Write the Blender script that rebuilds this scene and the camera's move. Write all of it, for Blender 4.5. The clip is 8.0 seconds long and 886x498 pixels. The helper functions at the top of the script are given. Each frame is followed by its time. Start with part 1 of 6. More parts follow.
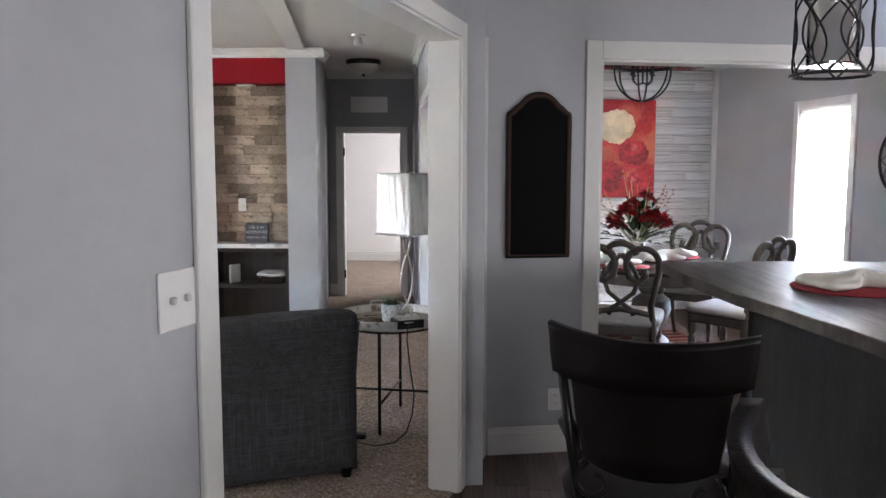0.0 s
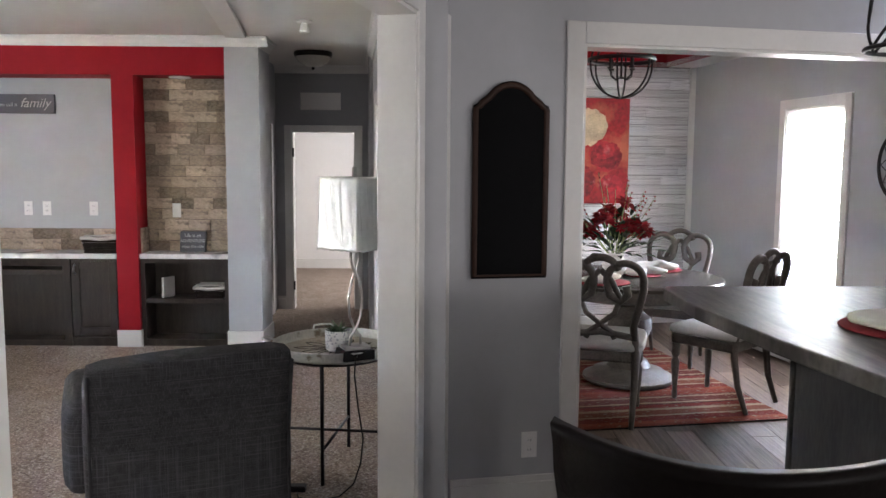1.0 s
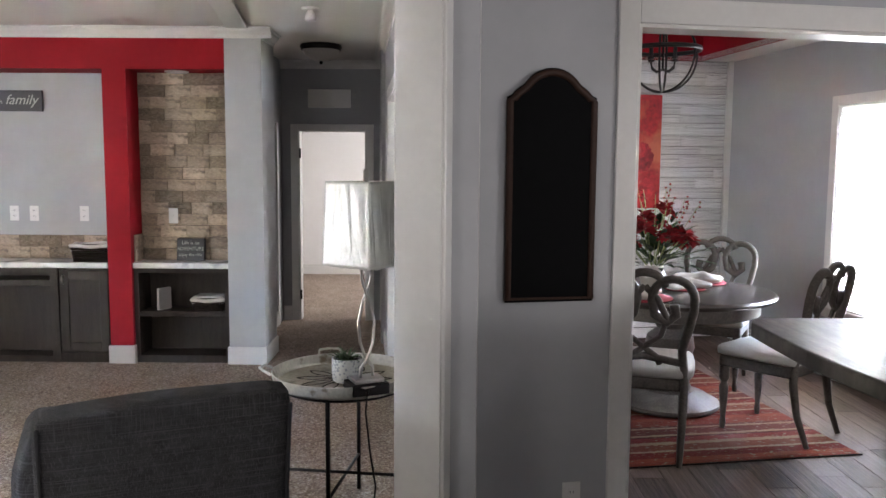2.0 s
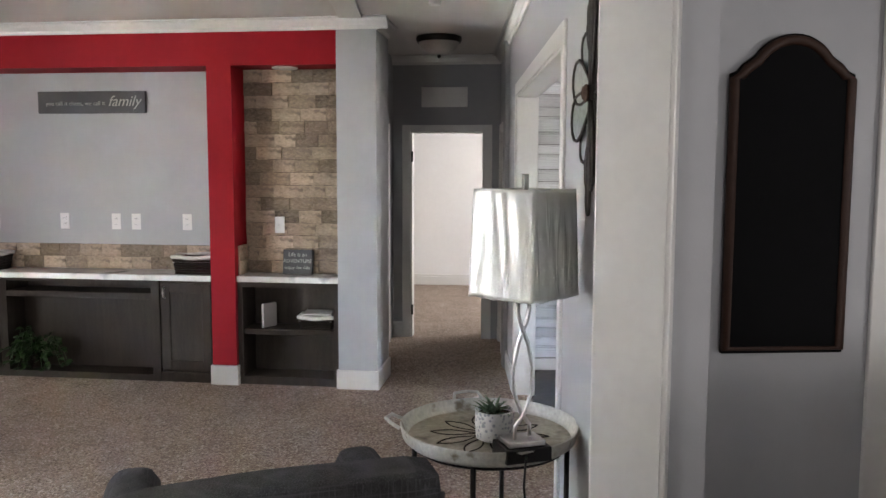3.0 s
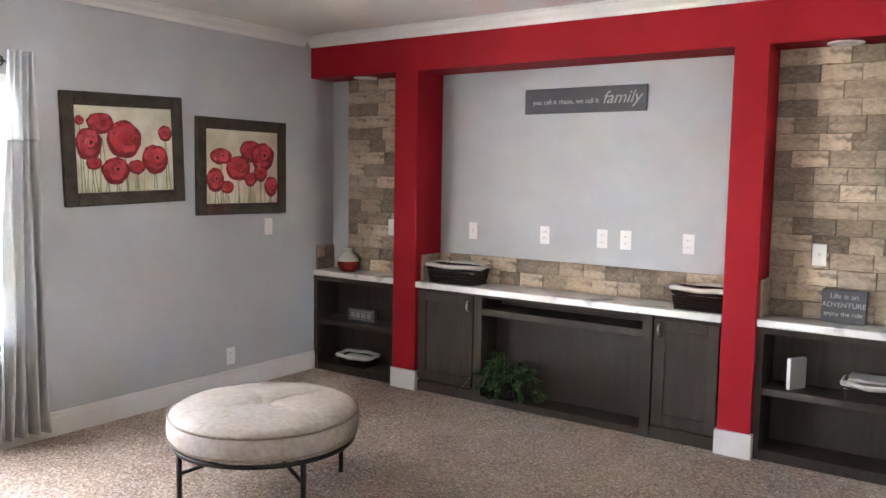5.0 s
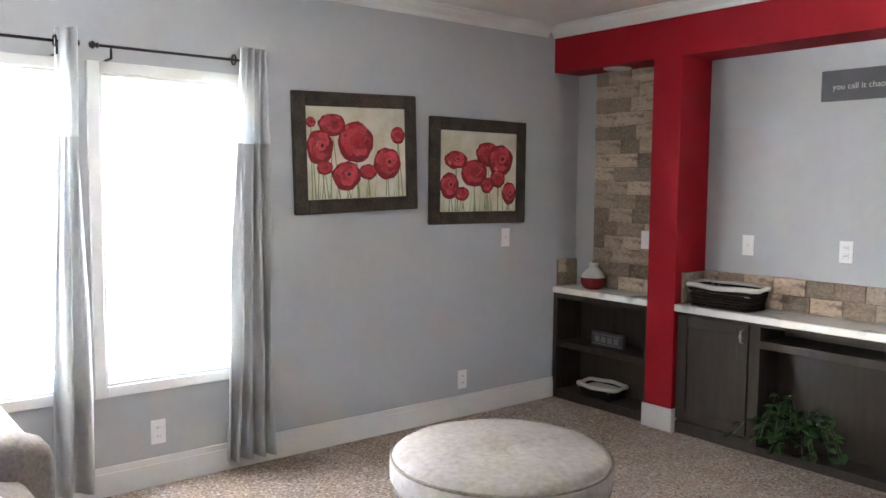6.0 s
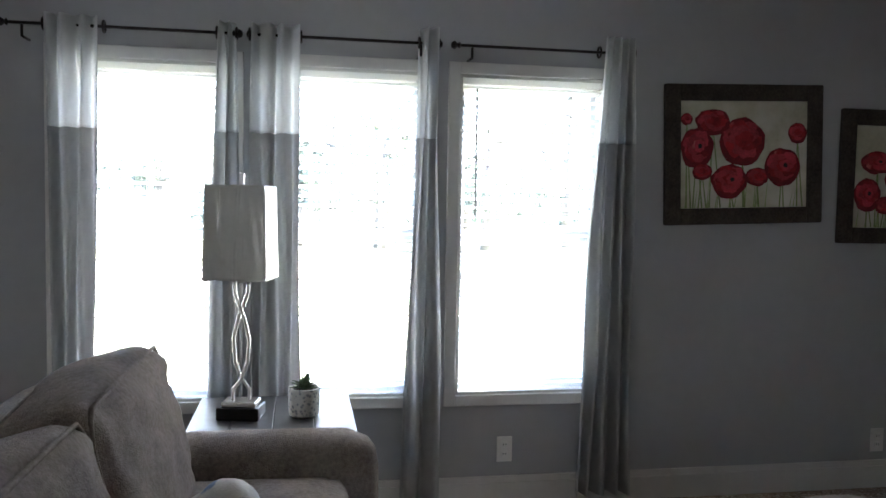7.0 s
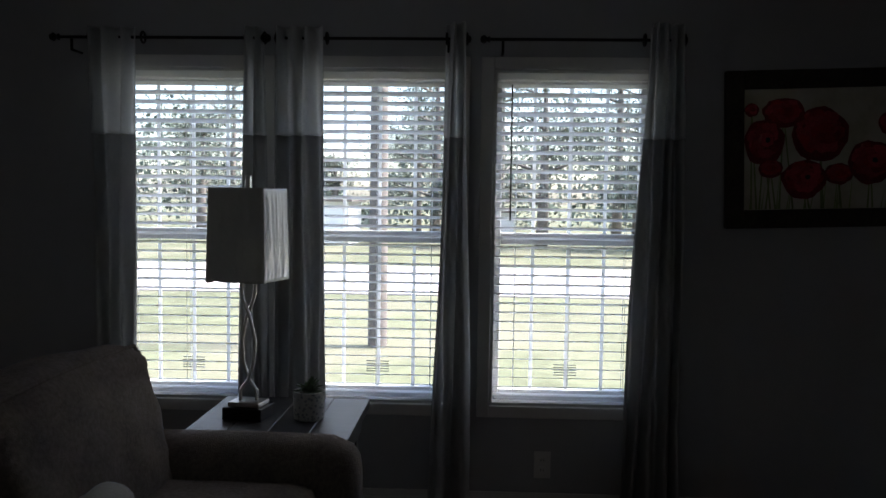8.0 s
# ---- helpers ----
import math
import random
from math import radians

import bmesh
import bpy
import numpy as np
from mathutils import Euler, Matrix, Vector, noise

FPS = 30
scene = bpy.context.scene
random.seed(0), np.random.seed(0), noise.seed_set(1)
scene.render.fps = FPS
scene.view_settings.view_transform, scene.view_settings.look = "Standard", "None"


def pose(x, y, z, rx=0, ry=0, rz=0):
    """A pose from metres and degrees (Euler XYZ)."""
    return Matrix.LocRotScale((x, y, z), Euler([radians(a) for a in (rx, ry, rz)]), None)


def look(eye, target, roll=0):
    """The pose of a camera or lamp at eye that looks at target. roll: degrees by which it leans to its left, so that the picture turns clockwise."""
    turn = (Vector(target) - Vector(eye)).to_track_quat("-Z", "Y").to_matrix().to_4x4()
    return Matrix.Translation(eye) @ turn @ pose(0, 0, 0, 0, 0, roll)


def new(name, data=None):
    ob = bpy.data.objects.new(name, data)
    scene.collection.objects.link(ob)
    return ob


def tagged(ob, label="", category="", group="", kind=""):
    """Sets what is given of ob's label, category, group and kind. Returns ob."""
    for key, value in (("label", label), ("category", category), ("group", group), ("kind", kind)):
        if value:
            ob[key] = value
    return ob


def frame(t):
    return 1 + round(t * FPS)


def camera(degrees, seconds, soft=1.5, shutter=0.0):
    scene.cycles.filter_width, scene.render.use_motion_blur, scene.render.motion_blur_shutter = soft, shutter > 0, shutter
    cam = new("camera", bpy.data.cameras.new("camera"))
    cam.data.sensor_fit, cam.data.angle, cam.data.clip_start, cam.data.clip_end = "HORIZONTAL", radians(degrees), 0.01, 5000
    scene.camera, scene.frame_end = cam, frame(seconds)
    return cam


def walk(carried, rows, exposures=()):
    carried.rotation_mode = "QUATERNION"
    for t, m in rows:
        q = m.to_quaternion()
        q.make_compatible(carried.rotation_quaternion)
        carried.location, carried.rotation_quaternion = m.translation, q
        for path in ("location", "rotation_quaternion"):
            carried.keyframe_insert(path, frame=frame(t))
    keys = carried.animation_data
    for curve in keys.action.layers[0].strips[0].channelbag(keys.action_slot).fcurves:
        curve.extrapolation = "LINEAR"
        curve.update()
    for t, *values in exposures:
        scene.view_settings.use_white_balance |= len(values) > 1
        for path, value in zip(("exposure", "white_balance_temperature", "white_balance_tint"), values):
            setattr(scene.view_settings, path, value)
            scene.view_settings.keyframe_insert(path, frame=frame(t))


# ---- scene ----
cam = camera(57.5, 8.0)
PATH = [
    (0, (0.501, 0.425, 1.471), (0.421, 2.413, 1.261), 0.1),
    (0.5, (0.539, 0.742, 1.464), (0.514, 2.731, 1.257), 0.2),
    (1, (0.504, 1.076, 1.472), (0.521, 3.066, 1.268), 0.4),
    (1.2, (0.5, 1.205, 1.471), (0.512, 3.195, 1.269), 0.4),
    (2.3, (0.381, 1.82, 1.483), (0.346, 3.809, 1.281), 0.4),
    (2.5, (0.321, 1.998, 1.485), (0.24, 3.987, 1.292), 0.5),
    (3, (0.185, 2.275, 1.474), (-0.056, 4.251, 1.282), 0.2),
    (3.5, (0.029, 2.568, 1.479), (-0.54, 4.476, 1.292), 0.5),
    (4, (-0.319, 2.735, 1.444), (-1.175, 4.534, 1.27), 0.7),
    (4.2, (-0.42, 2.824, 1.452), (-1.351, 4.586, 1.28), 0.7),
    (5.3, (-1.003, 3.294, 1.484), (-2.256, 4.844, 1.301), 0.9),
    (5.5, (-1.135, 3.382, 1.466), (-2.474, 4.858, 1.288), 0.8),
    (6, (-1.335, 3.588, 1.44), (-2.892, 4.833, 1.277), 0.5),
    (6.5, (-1.476, 3.801, 1.39), (-3.287, 4.638, 1.259), 0.6),
    (7, (-1.632, 3.966, 1.354), (-3.598, 4.315, 1.239), 1.0),
    (7.5, (-1.766, 4.244, 1.392), (-3.761, 4.242, 1.251), 1.2),
    (8, (-1.717, 4.578, 1.367), (-3.712, 4.496, 1.247), 0.8),
]
EXPOSURES = [(0, 7.4, 6450, 15), (0.5, 7.3, 6600, 15), (1.2, 7.3, 6700, 15), (3.5, 7.38, 6850, 13), (4.2, 7.53, 6900, 12), (5.3, 8.05, 6650, 14), (6, 7.8, 6500, 12), (6.5, 6.8, 6400, 12), (7, 5.35, 6300, 12), (7.5, 3.4, 6350, 13), (8, 2.3, 6350, 13)]
walk(cam, [(t, look(eye, target, roll)) for t, eye, target, roll in PATH], EXPOSURES)

# ---- light ----
world = bpy.data.worlds.new("sky")
scene.world = world
world.use_nodes = True
wn = world.node_tree.nodes
sky = wn.new("ShaderNodeTexSky")
sky.sky_type, sky.sun_disc = "NISHITA", False
sky.sun_elevation, sky.sun_rotation = radians(55), radians(0)
sky.dust_density = 2.0
wn["Background"].inputs["Strength"].default_value = 0.15
world.node_tree.links.new(sky.outputs["Color"], wn["Background"].inputs["Color"])
sun = new("sun", bpy.data.lights.new("sun", "SUN"))
sun.data.energy, sun.data.angle, sun.data.color = 4.0, radians(10), (1.0, 0.98, 0.95)
sun.matrix_world = look((-1, 9.8, 14), (0, 0, 0))


WATTS_LIVING, WATTS_DINING, WATTS_KITCHEN, WATTS_BACK = 0.165, 0.17, 0.32, 0.4
WATTS_SOUTH, WATTS_EAST = 0.16, 0.36


# rectangular area lamp, for the visible windows and for added fill
def area_light(name, eye, target, w, h, watts, color=(0.98, 0.985, 1.0)):
    lamp = new(name, bpy.data.lights.new(name, "AREA"))
    lamp.data.shape, lamp.data.size, lamp.data.size_y = "RECTANGLE", w, h
    lamp.data.energy, lamp.data.color = watts, color
    lamp.matrix_world = look(eye, target)
    return lamp


# ---- materials ----
def mat(name, color, rough=0.6, metal=0.0, vary=0.08, scale=6.0, bump=0.0, bump_scale=80.0, rand=0.0, island=0.0, stretch=(1, 1, 1), spec=0.5):
    """A procedural surface: a base colour with variation at two scales and fine relief."""
    m = bpy.data.materials.new(name)
    m.use_nodes = True
    n, l = m.node_tree.nodes, m.node_tree.links
    b = n["Principled BSDF"]
    b.inputs["Roughness"].default_value, b.inputs["Metallic"].default_value = rough, metal
    b.inputs["Specular IOR Level"].default_value = spec
    tc, mp = n.new("ShaderNodeTexCoord"), n.new("ShaderNodeMapping")
    mp.inputs["Scale"].default_value = stretch
    l.new(tc.outputs["Object"], mp.inputs["Vector"])
    big, fine = n.new("ShaderNodeTexNoise"), n.new("ShaderNodeTexNoise")
    big.inputs["Scale"].default_value, fine.inputs["Scale"].default_value = scale, scale * 9
    big.inputs["Detail"].default_value = fine.inputs["Detail"].default_value = 4
    for t in (big, fine):
        l.new(mp.outputs["Vector"], t.inputs["Vector"])
    add = n.new("ShaderNodeMath")
    add.operation = "ADD"
    l.new(big.outputs["Fac"], add.inputs[0])
    l.new(fine.outputs["Fac"], add.inputs[1])
    last = add.outputs[0]
    lo, hi = 0.7, 1.3
    if rand or island:
        src = n.new("ShaderNodeObjectInfo").outputs["Random"] if rand else n.new("ShaderNodeNewGeometry").outputs["Random Per Island"]
        sc = n.new("ShaderNodeMath")
        sc.operation = "MULTIPLY_ADD"
        l.new(src, sc.inputs[0])
        sc.inputs[1].default_value = rand or island
        sc.inputs[2].default_value = -0.5 * (rand or island)
        ad2 = n.new("ShaderNodeMath")
        ad2.operation = "ADD"
        l.new(sc.outputs[0], ad2.inputs[0])
        l.new(last, ad2.inputs[1])
        last = ad2.outputs[0]
    ramp = n.new("ShaderNodeMapRange")
    ramp.inputs["From Min"].default_value, ramp.inputs["From Max"].default_value = lo, hi
    ramp.inputs["To Min"].default_value, ramp.inputs["To Max"].default_value = 1 - vary, 1 + vary
    ramp.clamp = False
    l.new(last, ramp.inputs["Value"])
    mul = n.new("ShaderNodeMix")
    mul.data_type, mul.blend_type = "RGBA", "MULTIPLY"
    mul.inputs[0].default_value = 1.0
    mul.inputs[6].default_value = (*color, 1)
    l.new(ramp.outputs["Result"], mul.inputs[7])
    l.new(mul.outputs[2], b.inputs["Base Color"])
    if bump:
        bt, bn = n.new("ShaderNodeTexNoise"), n.new("ShaderNodeBump")
        bt.inputs["Scale"].default_value, bt.inputs["Detail"].default_value = bump_scale, 3
        l.new(mp.outputs["Vector"], bt.inputs["Vector"])
        bn.inputs["Strength"].default_value, bn.inputs["Distance"].default_value = bump, 0.01
        l.new(bt.outputs["Fac"], bn.inputs["Height"])
        l.new(bn.outputs["Normal"], b.inputs["Normal"])
    return m


def two_tone(m, other, scale, lo=0.45, hi=0.55, stretch=(1, 1, 1), detail=4, kind="ShaderNodeTexNoise"):
    """Blends a second colour into a surface made by mat(), in patches."""
    n, l = m.node_tree.nodes, m.node_tree.links
    b = n["Principled BSDF"]
    src = b.inputs["Base Color"].links[0].from_socket
    tc, mp, t, r, mx = (n.new(k) for k in ("ShaderNodeTexCoord", "ShaderNodeMapping", kind, "ShaderNodeMapRange", "ShaderNodeMix"))
    mp.inputs["Scale"].default_value = stretch
    l.new(tc.outputs["Object"], mp.inputs["Vector"])
    l.new(mp.outputs["Vector"], t.inputs["Vector"])
    t.inputs["Scale"].default_value = scale
    if kind == "ShaderNodeTexNoise":
        t.inputs["Detail"].default_value = detail
        l.new(t.outputs["Fac"], r.inputs["Value"])
    else:
        l.new(t.outputs["Distance"], r.inputs["Value"])
    r.inputs["From Min"].default_value, r.inputs["From Max"].default_value = lo, hi
    mx.data_type = "RGBA"
    l.new(r.outputs["Result"], mx.inputs[0])
    l.new(src, mx.inputs[6])
    mx.inputs[7].default_value = (*other, 1)
    l.new(mx.outputs[2], b.inputs["Base Color"])
    return m


M_WALL = mat("grey_wall_paint", (0.395, 0.40, 0.415), 0.55, vary=0.03, scale=2, bump=0.06, bump_scale=160)
# the wall grey about a sixth darker, for the hall's west and end walls
M_HALL = mat("grey_wall_darker", (0.33, 0.335, 0.345), 0.55, vary=0.03, scale=2, bump=0.06, bump_scale=160)
M_WHITE = mat("white_wall_paint", (0.78, 0.77, 0.76), 0.6, vary=0.02, scale=2)
M_CEIL = mat("ceiling_paint", (0.66, 0.64, 0.61), 0.8, vary=0.03, scale=3, bump=0.15, bump_scale=120)
M_TRIM = mat("white_trim_paint", (0.66, 0.65, 0.625), 0.35, vary=0.03, scale=5)
M_RED = mat("red_wall_paint", (0.28, 0.005, 0.012), 0.6, vary=0.05, scale=3, bump=0.06, bump_scale=160, spec=0.15)
M_CARPET = mat("carpet", (0.3, 0.235, 0.195), 0.95, vary=0.25, scale=5, bump=1.0, bump_scale=75, spec=0.05)
two_tone(M_CARPET, (0.56, 0.48, 0.42), 85, 0.5, 0.66, detail=5)
two_tone(M_CARPET, (0.13, 0.095, 0.075), 75, 0.53, 0.7, detail=5)
M_PLANK = mat("wood_floor_planks", (0.1, 0.074, 0.059), 0.6, spec=0.05, vary=0.45, scale=3, rand=0.5, bump=0.12, bump_scale=30, stretch=(7, 0.8, 1))
M_DARK = mat("dark_stained_cabinet_wood", (0.044, 0.035, 0.029), 0.5, vary=0.25, scale=5, stretch=(6, 6, 0.7), bump=0.05, bump_scale=40, spec=0.22)
M_COUNTER = mat("white_marble_laminate", (0.72, 0.71, 0.7), 0.25, vary=0.03, scale=4)
two_tone(M_COUNTER, (0.3, 0.3, 0.32), 5, 0.6, 0.72, detail=8)
M_STONE = mat("stacked_stone", (0.36, 0.285, 0.215), 0.85, vary=0.32, scale=7, rand=0.95, bump=0.5, bump_scale=30, spec=0.25)
M_MORTAR = mat("dark_bed", (0.06, 0.052, 0.045), 0.9, vary=0.2, scale=20)
M_JOINT = mat("stone_joint", (0.16, 0.125, 0.095), 0.9, vary=0.2, scale=20)
M_PLATE = mat("white_plastic", (0.75, 0.74, 0.72), 0.35, vary=0.02)
M_SLOT = mat("dark_slot", (0.05, 0.05, 0.05), 0.6)
M_BLACK = mat("black_metal", (0.018, 0.017, 0.017), 0.4, metal=0.6, vary=0.1)
M_SILVER = mat("brushed_silver", (0.62, 0.6, 0.57), 0.3, metal=1.0, vary=0.06, scale=20)
M_SHADE = mat("wrapped_lampshade", (0.66, 0.66, 0.63), 0.3, vary=0.05, scale=6, bump=0.0)
M_GREY_CLOTH = mat("charcoal_tweed", (0.056, 0.057, 0.06), 0.9, vary=0.3, scale=30, bump=0.4, bump_scale=260, spec=0.15)
M_BEIGE_CLOTH = mat("taupe_chenille", (0.2, 0.168, 0.145), 0.95, vary=0.28, scale=9, bump=0.45, bump_scale=230, spec=0.08)
M_OTTOMAN = mat("taupe_velvet", (0.29, 0.25, 0.222), 0.75, vary=0.2, scale=4, bump=0.1, bump_scale=150, spec=0.2)
M_CURTAIN = mat("grey_curtain_cloth", (0.48, 0.485, 0.485), 0.85, vary=0.05, scale=6, bump=0.15, bump_scale=300, spec=0.15)
M_CURTAIN_TOP = mat("white_curtain_cloth", (0.68, 0.69, 0.69), 0.85, vary=0.04, scale=6, bump=0.15, bump_scale=300, spec=0.15)
M_BLIND = mat("white_blind_slat", (0.84, 0.84, 0.83), 0.4, vary=0.02)
for m_cloth, share in ((M_CURTAIN, 0.3), (M_CURTAIN_TOP, 0.3)):
    n, l = m_cloth.node_tree.nodes, m_cloth.node_tree.links
    tr, mx = n.new("ShaderNodeBsdfTranslucent"), n.new("ShaderNodeMixShader")
    tr.inputs["Color"].default_value = (0.66, 0.665, 0.665, 1)
    mx.inputs[0].default_value = share
    surface = n["Material Output"].inputs["Surface"]
    l.new(n["Principled BSDF"].outputs[0], mx.inputs[1])
    l.new(tr.outputs[0], mx.inputs[2])
    l.new(mx.outputs[0], surface)
M_ROD = mat("dark_bronze_rod", (0.02, 0.017, 0.015), 0.4, metal=0.7)
for m in (M_BLIND,):
    n, l = m.node_tree.nodes, m.node_tree.links
    tr, ms = n.new("ShaderNodeBsdfTranslucent"), n.new("ShaderNodeMixShader")
    tr.inputs["Color"].default_value = (0.92, 0.92, 0.92, 1)
    ms.inputs[0].default_value = 0.6
    l.new(n["Principled BSDF"].outputs[0], ms.inputs[1])
    l.new(tr.outputs[0], ms.inputs[2])
    l.new(ms.outputs[0], n["Material Output"].inputs["Surface"])
M_FRAME = mat("dark_wood_frame", (0.038, 0.018, 0.012), 0.55, spec=0.25, vary=0.25, scale=8, stretch=(4, 4, 4), bump=0.15, bump_scale=60)
M_PFRAME = mat("grey_brown_carved_frame", (0.05, 0.04, 0.031), 0.6, spec=0.2, vary=0.4, scale=10, bump=0.25, bump_scale=60)
M_BOARD = mat("chalkboard", (0.004, 0.004, 0.0045), 0.75, vary=0.15, scale=4, spec=0.08)
M_CHAIR = mat("weathered_grey_wood", (0.092, 0.08, 0.069), 0.5, spec=0.3, vary=0.35, scale=10, bump=0.08, bump_scale=50)
M_SEAT = mat("cream_seat_cloth", (0.38, 0.36, 0.335), 0.85, vary=0.05, scale=12, bump=0.2, bump_scale=250)
M_BAR = mat("grey_laminate_bar_top", (0.092, 0.081, 0.071), 0.45, spec=0.16, vary=0.45, scale=3, stretch=(7, 1, 1))
two_tone(M_BAR, (0.045, 0.039, 0.035), 4, 0.5, 0.66, stretch=(9, 0.8, 1), detail=6)
M_BARSIDE = mat("dark_grey_bar_panel", (0.035, 0.033, 0.032), 0.65, vary=0.25, scale=6, stretch=(3, 3, 0.6), spec=0.08)
M_STOOL = mat("dark_brown_leather", (0.0065, 0.005, 0.0045), 0.45, vary=0.2, scale=10, bump=0.1, bump_scale=120, spec=0.1)
M_SHIPLAP = mat("whitewashed_board", (0.62, 0.62, 0.62), 0.75, vary=0.25, scale=5, rand=0.35, stretch=(0.7, 1, 14), bump=0.25, bump_scale=14)
two_tone(M_STONE, (0.24, 0.195, 0.155), 3.0, 0.5, 0.66)
two_tone(M_STONE, (0.15, 0.12, 0.09), 9.0, 0.62, 0.8, detail=6)
two_tone(M_SHIPLAP, (0.13, 0.13, 0.135), 3.2, 0.545, 0.63, stretch=(0.5, 1, 18), detail=7)


# ---- geometry helpers ----
def link(name, bm, material, parent=None, label="", smooth=False):
    me = bpy.data.meshes.new(name)
    bm.to_mesh(me)
    bm.free()
    for m in material if isinstance(material, (list, tuple)) else (material,):
        me.materials.append(m)
    if smooth:
        for p in me.polygons:
            p.use_smooth = True
        me.set_sharp_from_angle(angle=radians(40))
    ob = new(name, me)
    ob.parent = parent
    return tagged(ob, label)


def part(name, bm, material, parent, label="", smooth=False):
    return link(name, bm, material, parent, label, smooth)


def thing(name, m, label, category, group="", kind=""):
    ob = new(name)
    ob.empty_display_size = 0.1
    ob.matrix_world = m
    return tagged(ob, label, category, group, kind)


def structure(name, bm, material, label, category="", smooth=False):
    return tagged(link(name, bm, material, None, label, smooth), label, category or name.split("_")[0], "", "structure")


def box(x0, y0, z0, x1, y1, z1, bevel=0.0, bm=None, seg=1, mi=0):
    bm = bm or bmesh.new()
    b = bmesh.new()
    bmesh.ops.create_cube(b, size=1, matrix=Matrix.Translation(((x0 + x1) / 2, (y0 + y1) / 2, (z0 + z1) / 2)) @ Matrix.Diagonal((abs(x1 - x0), abs(y1 - y0), abs(z1 - z0), 1)))
    if bevel:
        bmesh.ops.bevel(b, geom=b.edges[:], offset=bevel, segments=seg, profile=0.5, affect="EDGES")
    return join(bm, b, mi)


def join(bm, b, mi=0):
    at = {v: bm.verts.new(v.co) for v in b.verts}
    for f in b.faces:
        g = bm.faces.new([at[v] for v in f.verts])
        g.material_index, g.smooth = mi, f.smooth
    b.free()
    return bm


def moved(b, m):
    b.transform(m)
    return b


def lathe(profile, steps=28, bm=None, at=(0, 0, 0), mi=0):
    """A turned form: (radius, height) pairs about z."""
    b = bmesh.new()
    rings = []
    for r, z in profile:
        rings.append([b.verts.new((at[0] + r * math.cos(a), at[1] + r * math.sin(a), at[2] + z)) for a in (2 * math.pi * i / steps for i in range(steps))])
    for lo, hi in zip(rings, rings[1:]):
        for i in range(steps):
            b.faces.new((lo[i], lo[(i + 1) % steps], hi[(i + 1) % steps], hi[i]))
    if profile[0][0] > 1e-6:
        b.faces.new(rings[0][::-1])
    if profile[-1][0] > 1e-6:
        b.faces.new(rings[-1])
    bmesh.ops.remove_doubles(b, verts=b.verts[:], dist=1e-6)
    bmesh.ops.recalc_face_normals(b, faces=b.faces[:])
    return join(bm or bmesh.new(), b, mi)


def tube(points, r, sides=8, bm=None, closed=False, flat=1.0, mi=0):
    """A round bar along a line of points; r is a radius or one for each point."""
    pts = [Vector(p) for p in points]
    rs = r if isinstance(r, (list, tuple)) else [r] * len(pts)
    b, rings = bmesh.new(), []
    side = None
    for i, p in enumerate(pts):
        a = pts[i - 1] if i or closed else p
        c = pts[(i + 1) % len(pts)] if i < len(pts) - 1 or closed else p
        d = (c - a).normalized()
        if side is None:
            side = d.orthogonal().normalized() if abs(d.z) > 0.95 else d.cross(Vector((0, 0, 1))).normalized()
        side = (side - d * side.dot(d)).normalized()
        up = d.cross(side)
        rings.append([b.verts.new(p + rs[i] * (math.cos(t) * side + flat * math.sin(t) * up)) for t in (2 * math.pi * k / sides for k in range(sides))])
    pairs = list(zip(rings, rings[1:])) + ([(rings[-1], rings[0])] if closed else [])
    for lo, hi in pairs:
        for k in range(sides):
            b.faces.new((lo[k], lo[(k + 1) % sides], hi[(k + 1) % sides], hi[k]))
    if not closed:
        b.faces.new(rings[0][::-1])
        b.faces.new(rings[-1])
    bmesh.ops.recalc_face_normals(b, faces=b.faces[:])
    for f in b.faces:
        f.smooth = True
    return join(bm or bmesh.new(), b, mi)


def arc(cx, cz, r, a0, a1, n=12, rz=None):
    """Points (x, z) on an arc, angles in degrees."""
    return [(cx + r * math.cos(radians(a0 + (a1 - a0) * i / n)), cz + (rz or r) * math.sin(radians(a0 + (a1 - a0) * i / n))) for i in range(n + 1)]


def slab(outline, z0, z1, bevel=0.0, bm=None, seg=2, mi=0):
    """A plate with the given outline in x and y."""
    b = bmesh.new()
    lo = [b.verts.new((x, y, z0)) for x, y in outline]
    f = b.faces.new(lo)
    out = bmesh.ops.extrude_face_region(b, geom=[f])
    bmesh.ops.translate(b, verts=[v for v in out["geom"] if isinstance(v, bmesh.types.BMVert)], vec=(0, 0, z1 - z0))
    bmesh.ops.recalc_face_normals(b, faces=b.faces[:])
    if bevel:
        bmesh.ops.bevel(b, geom=[e for e in b.edges if len(e.link_faces) == 2 and e.calc_face_angle(0) > 0.6], offset=bevel, segments=seg, profile=0.5, affect="EDGES")
    return join(bm or bmesh.new(), b, mi)


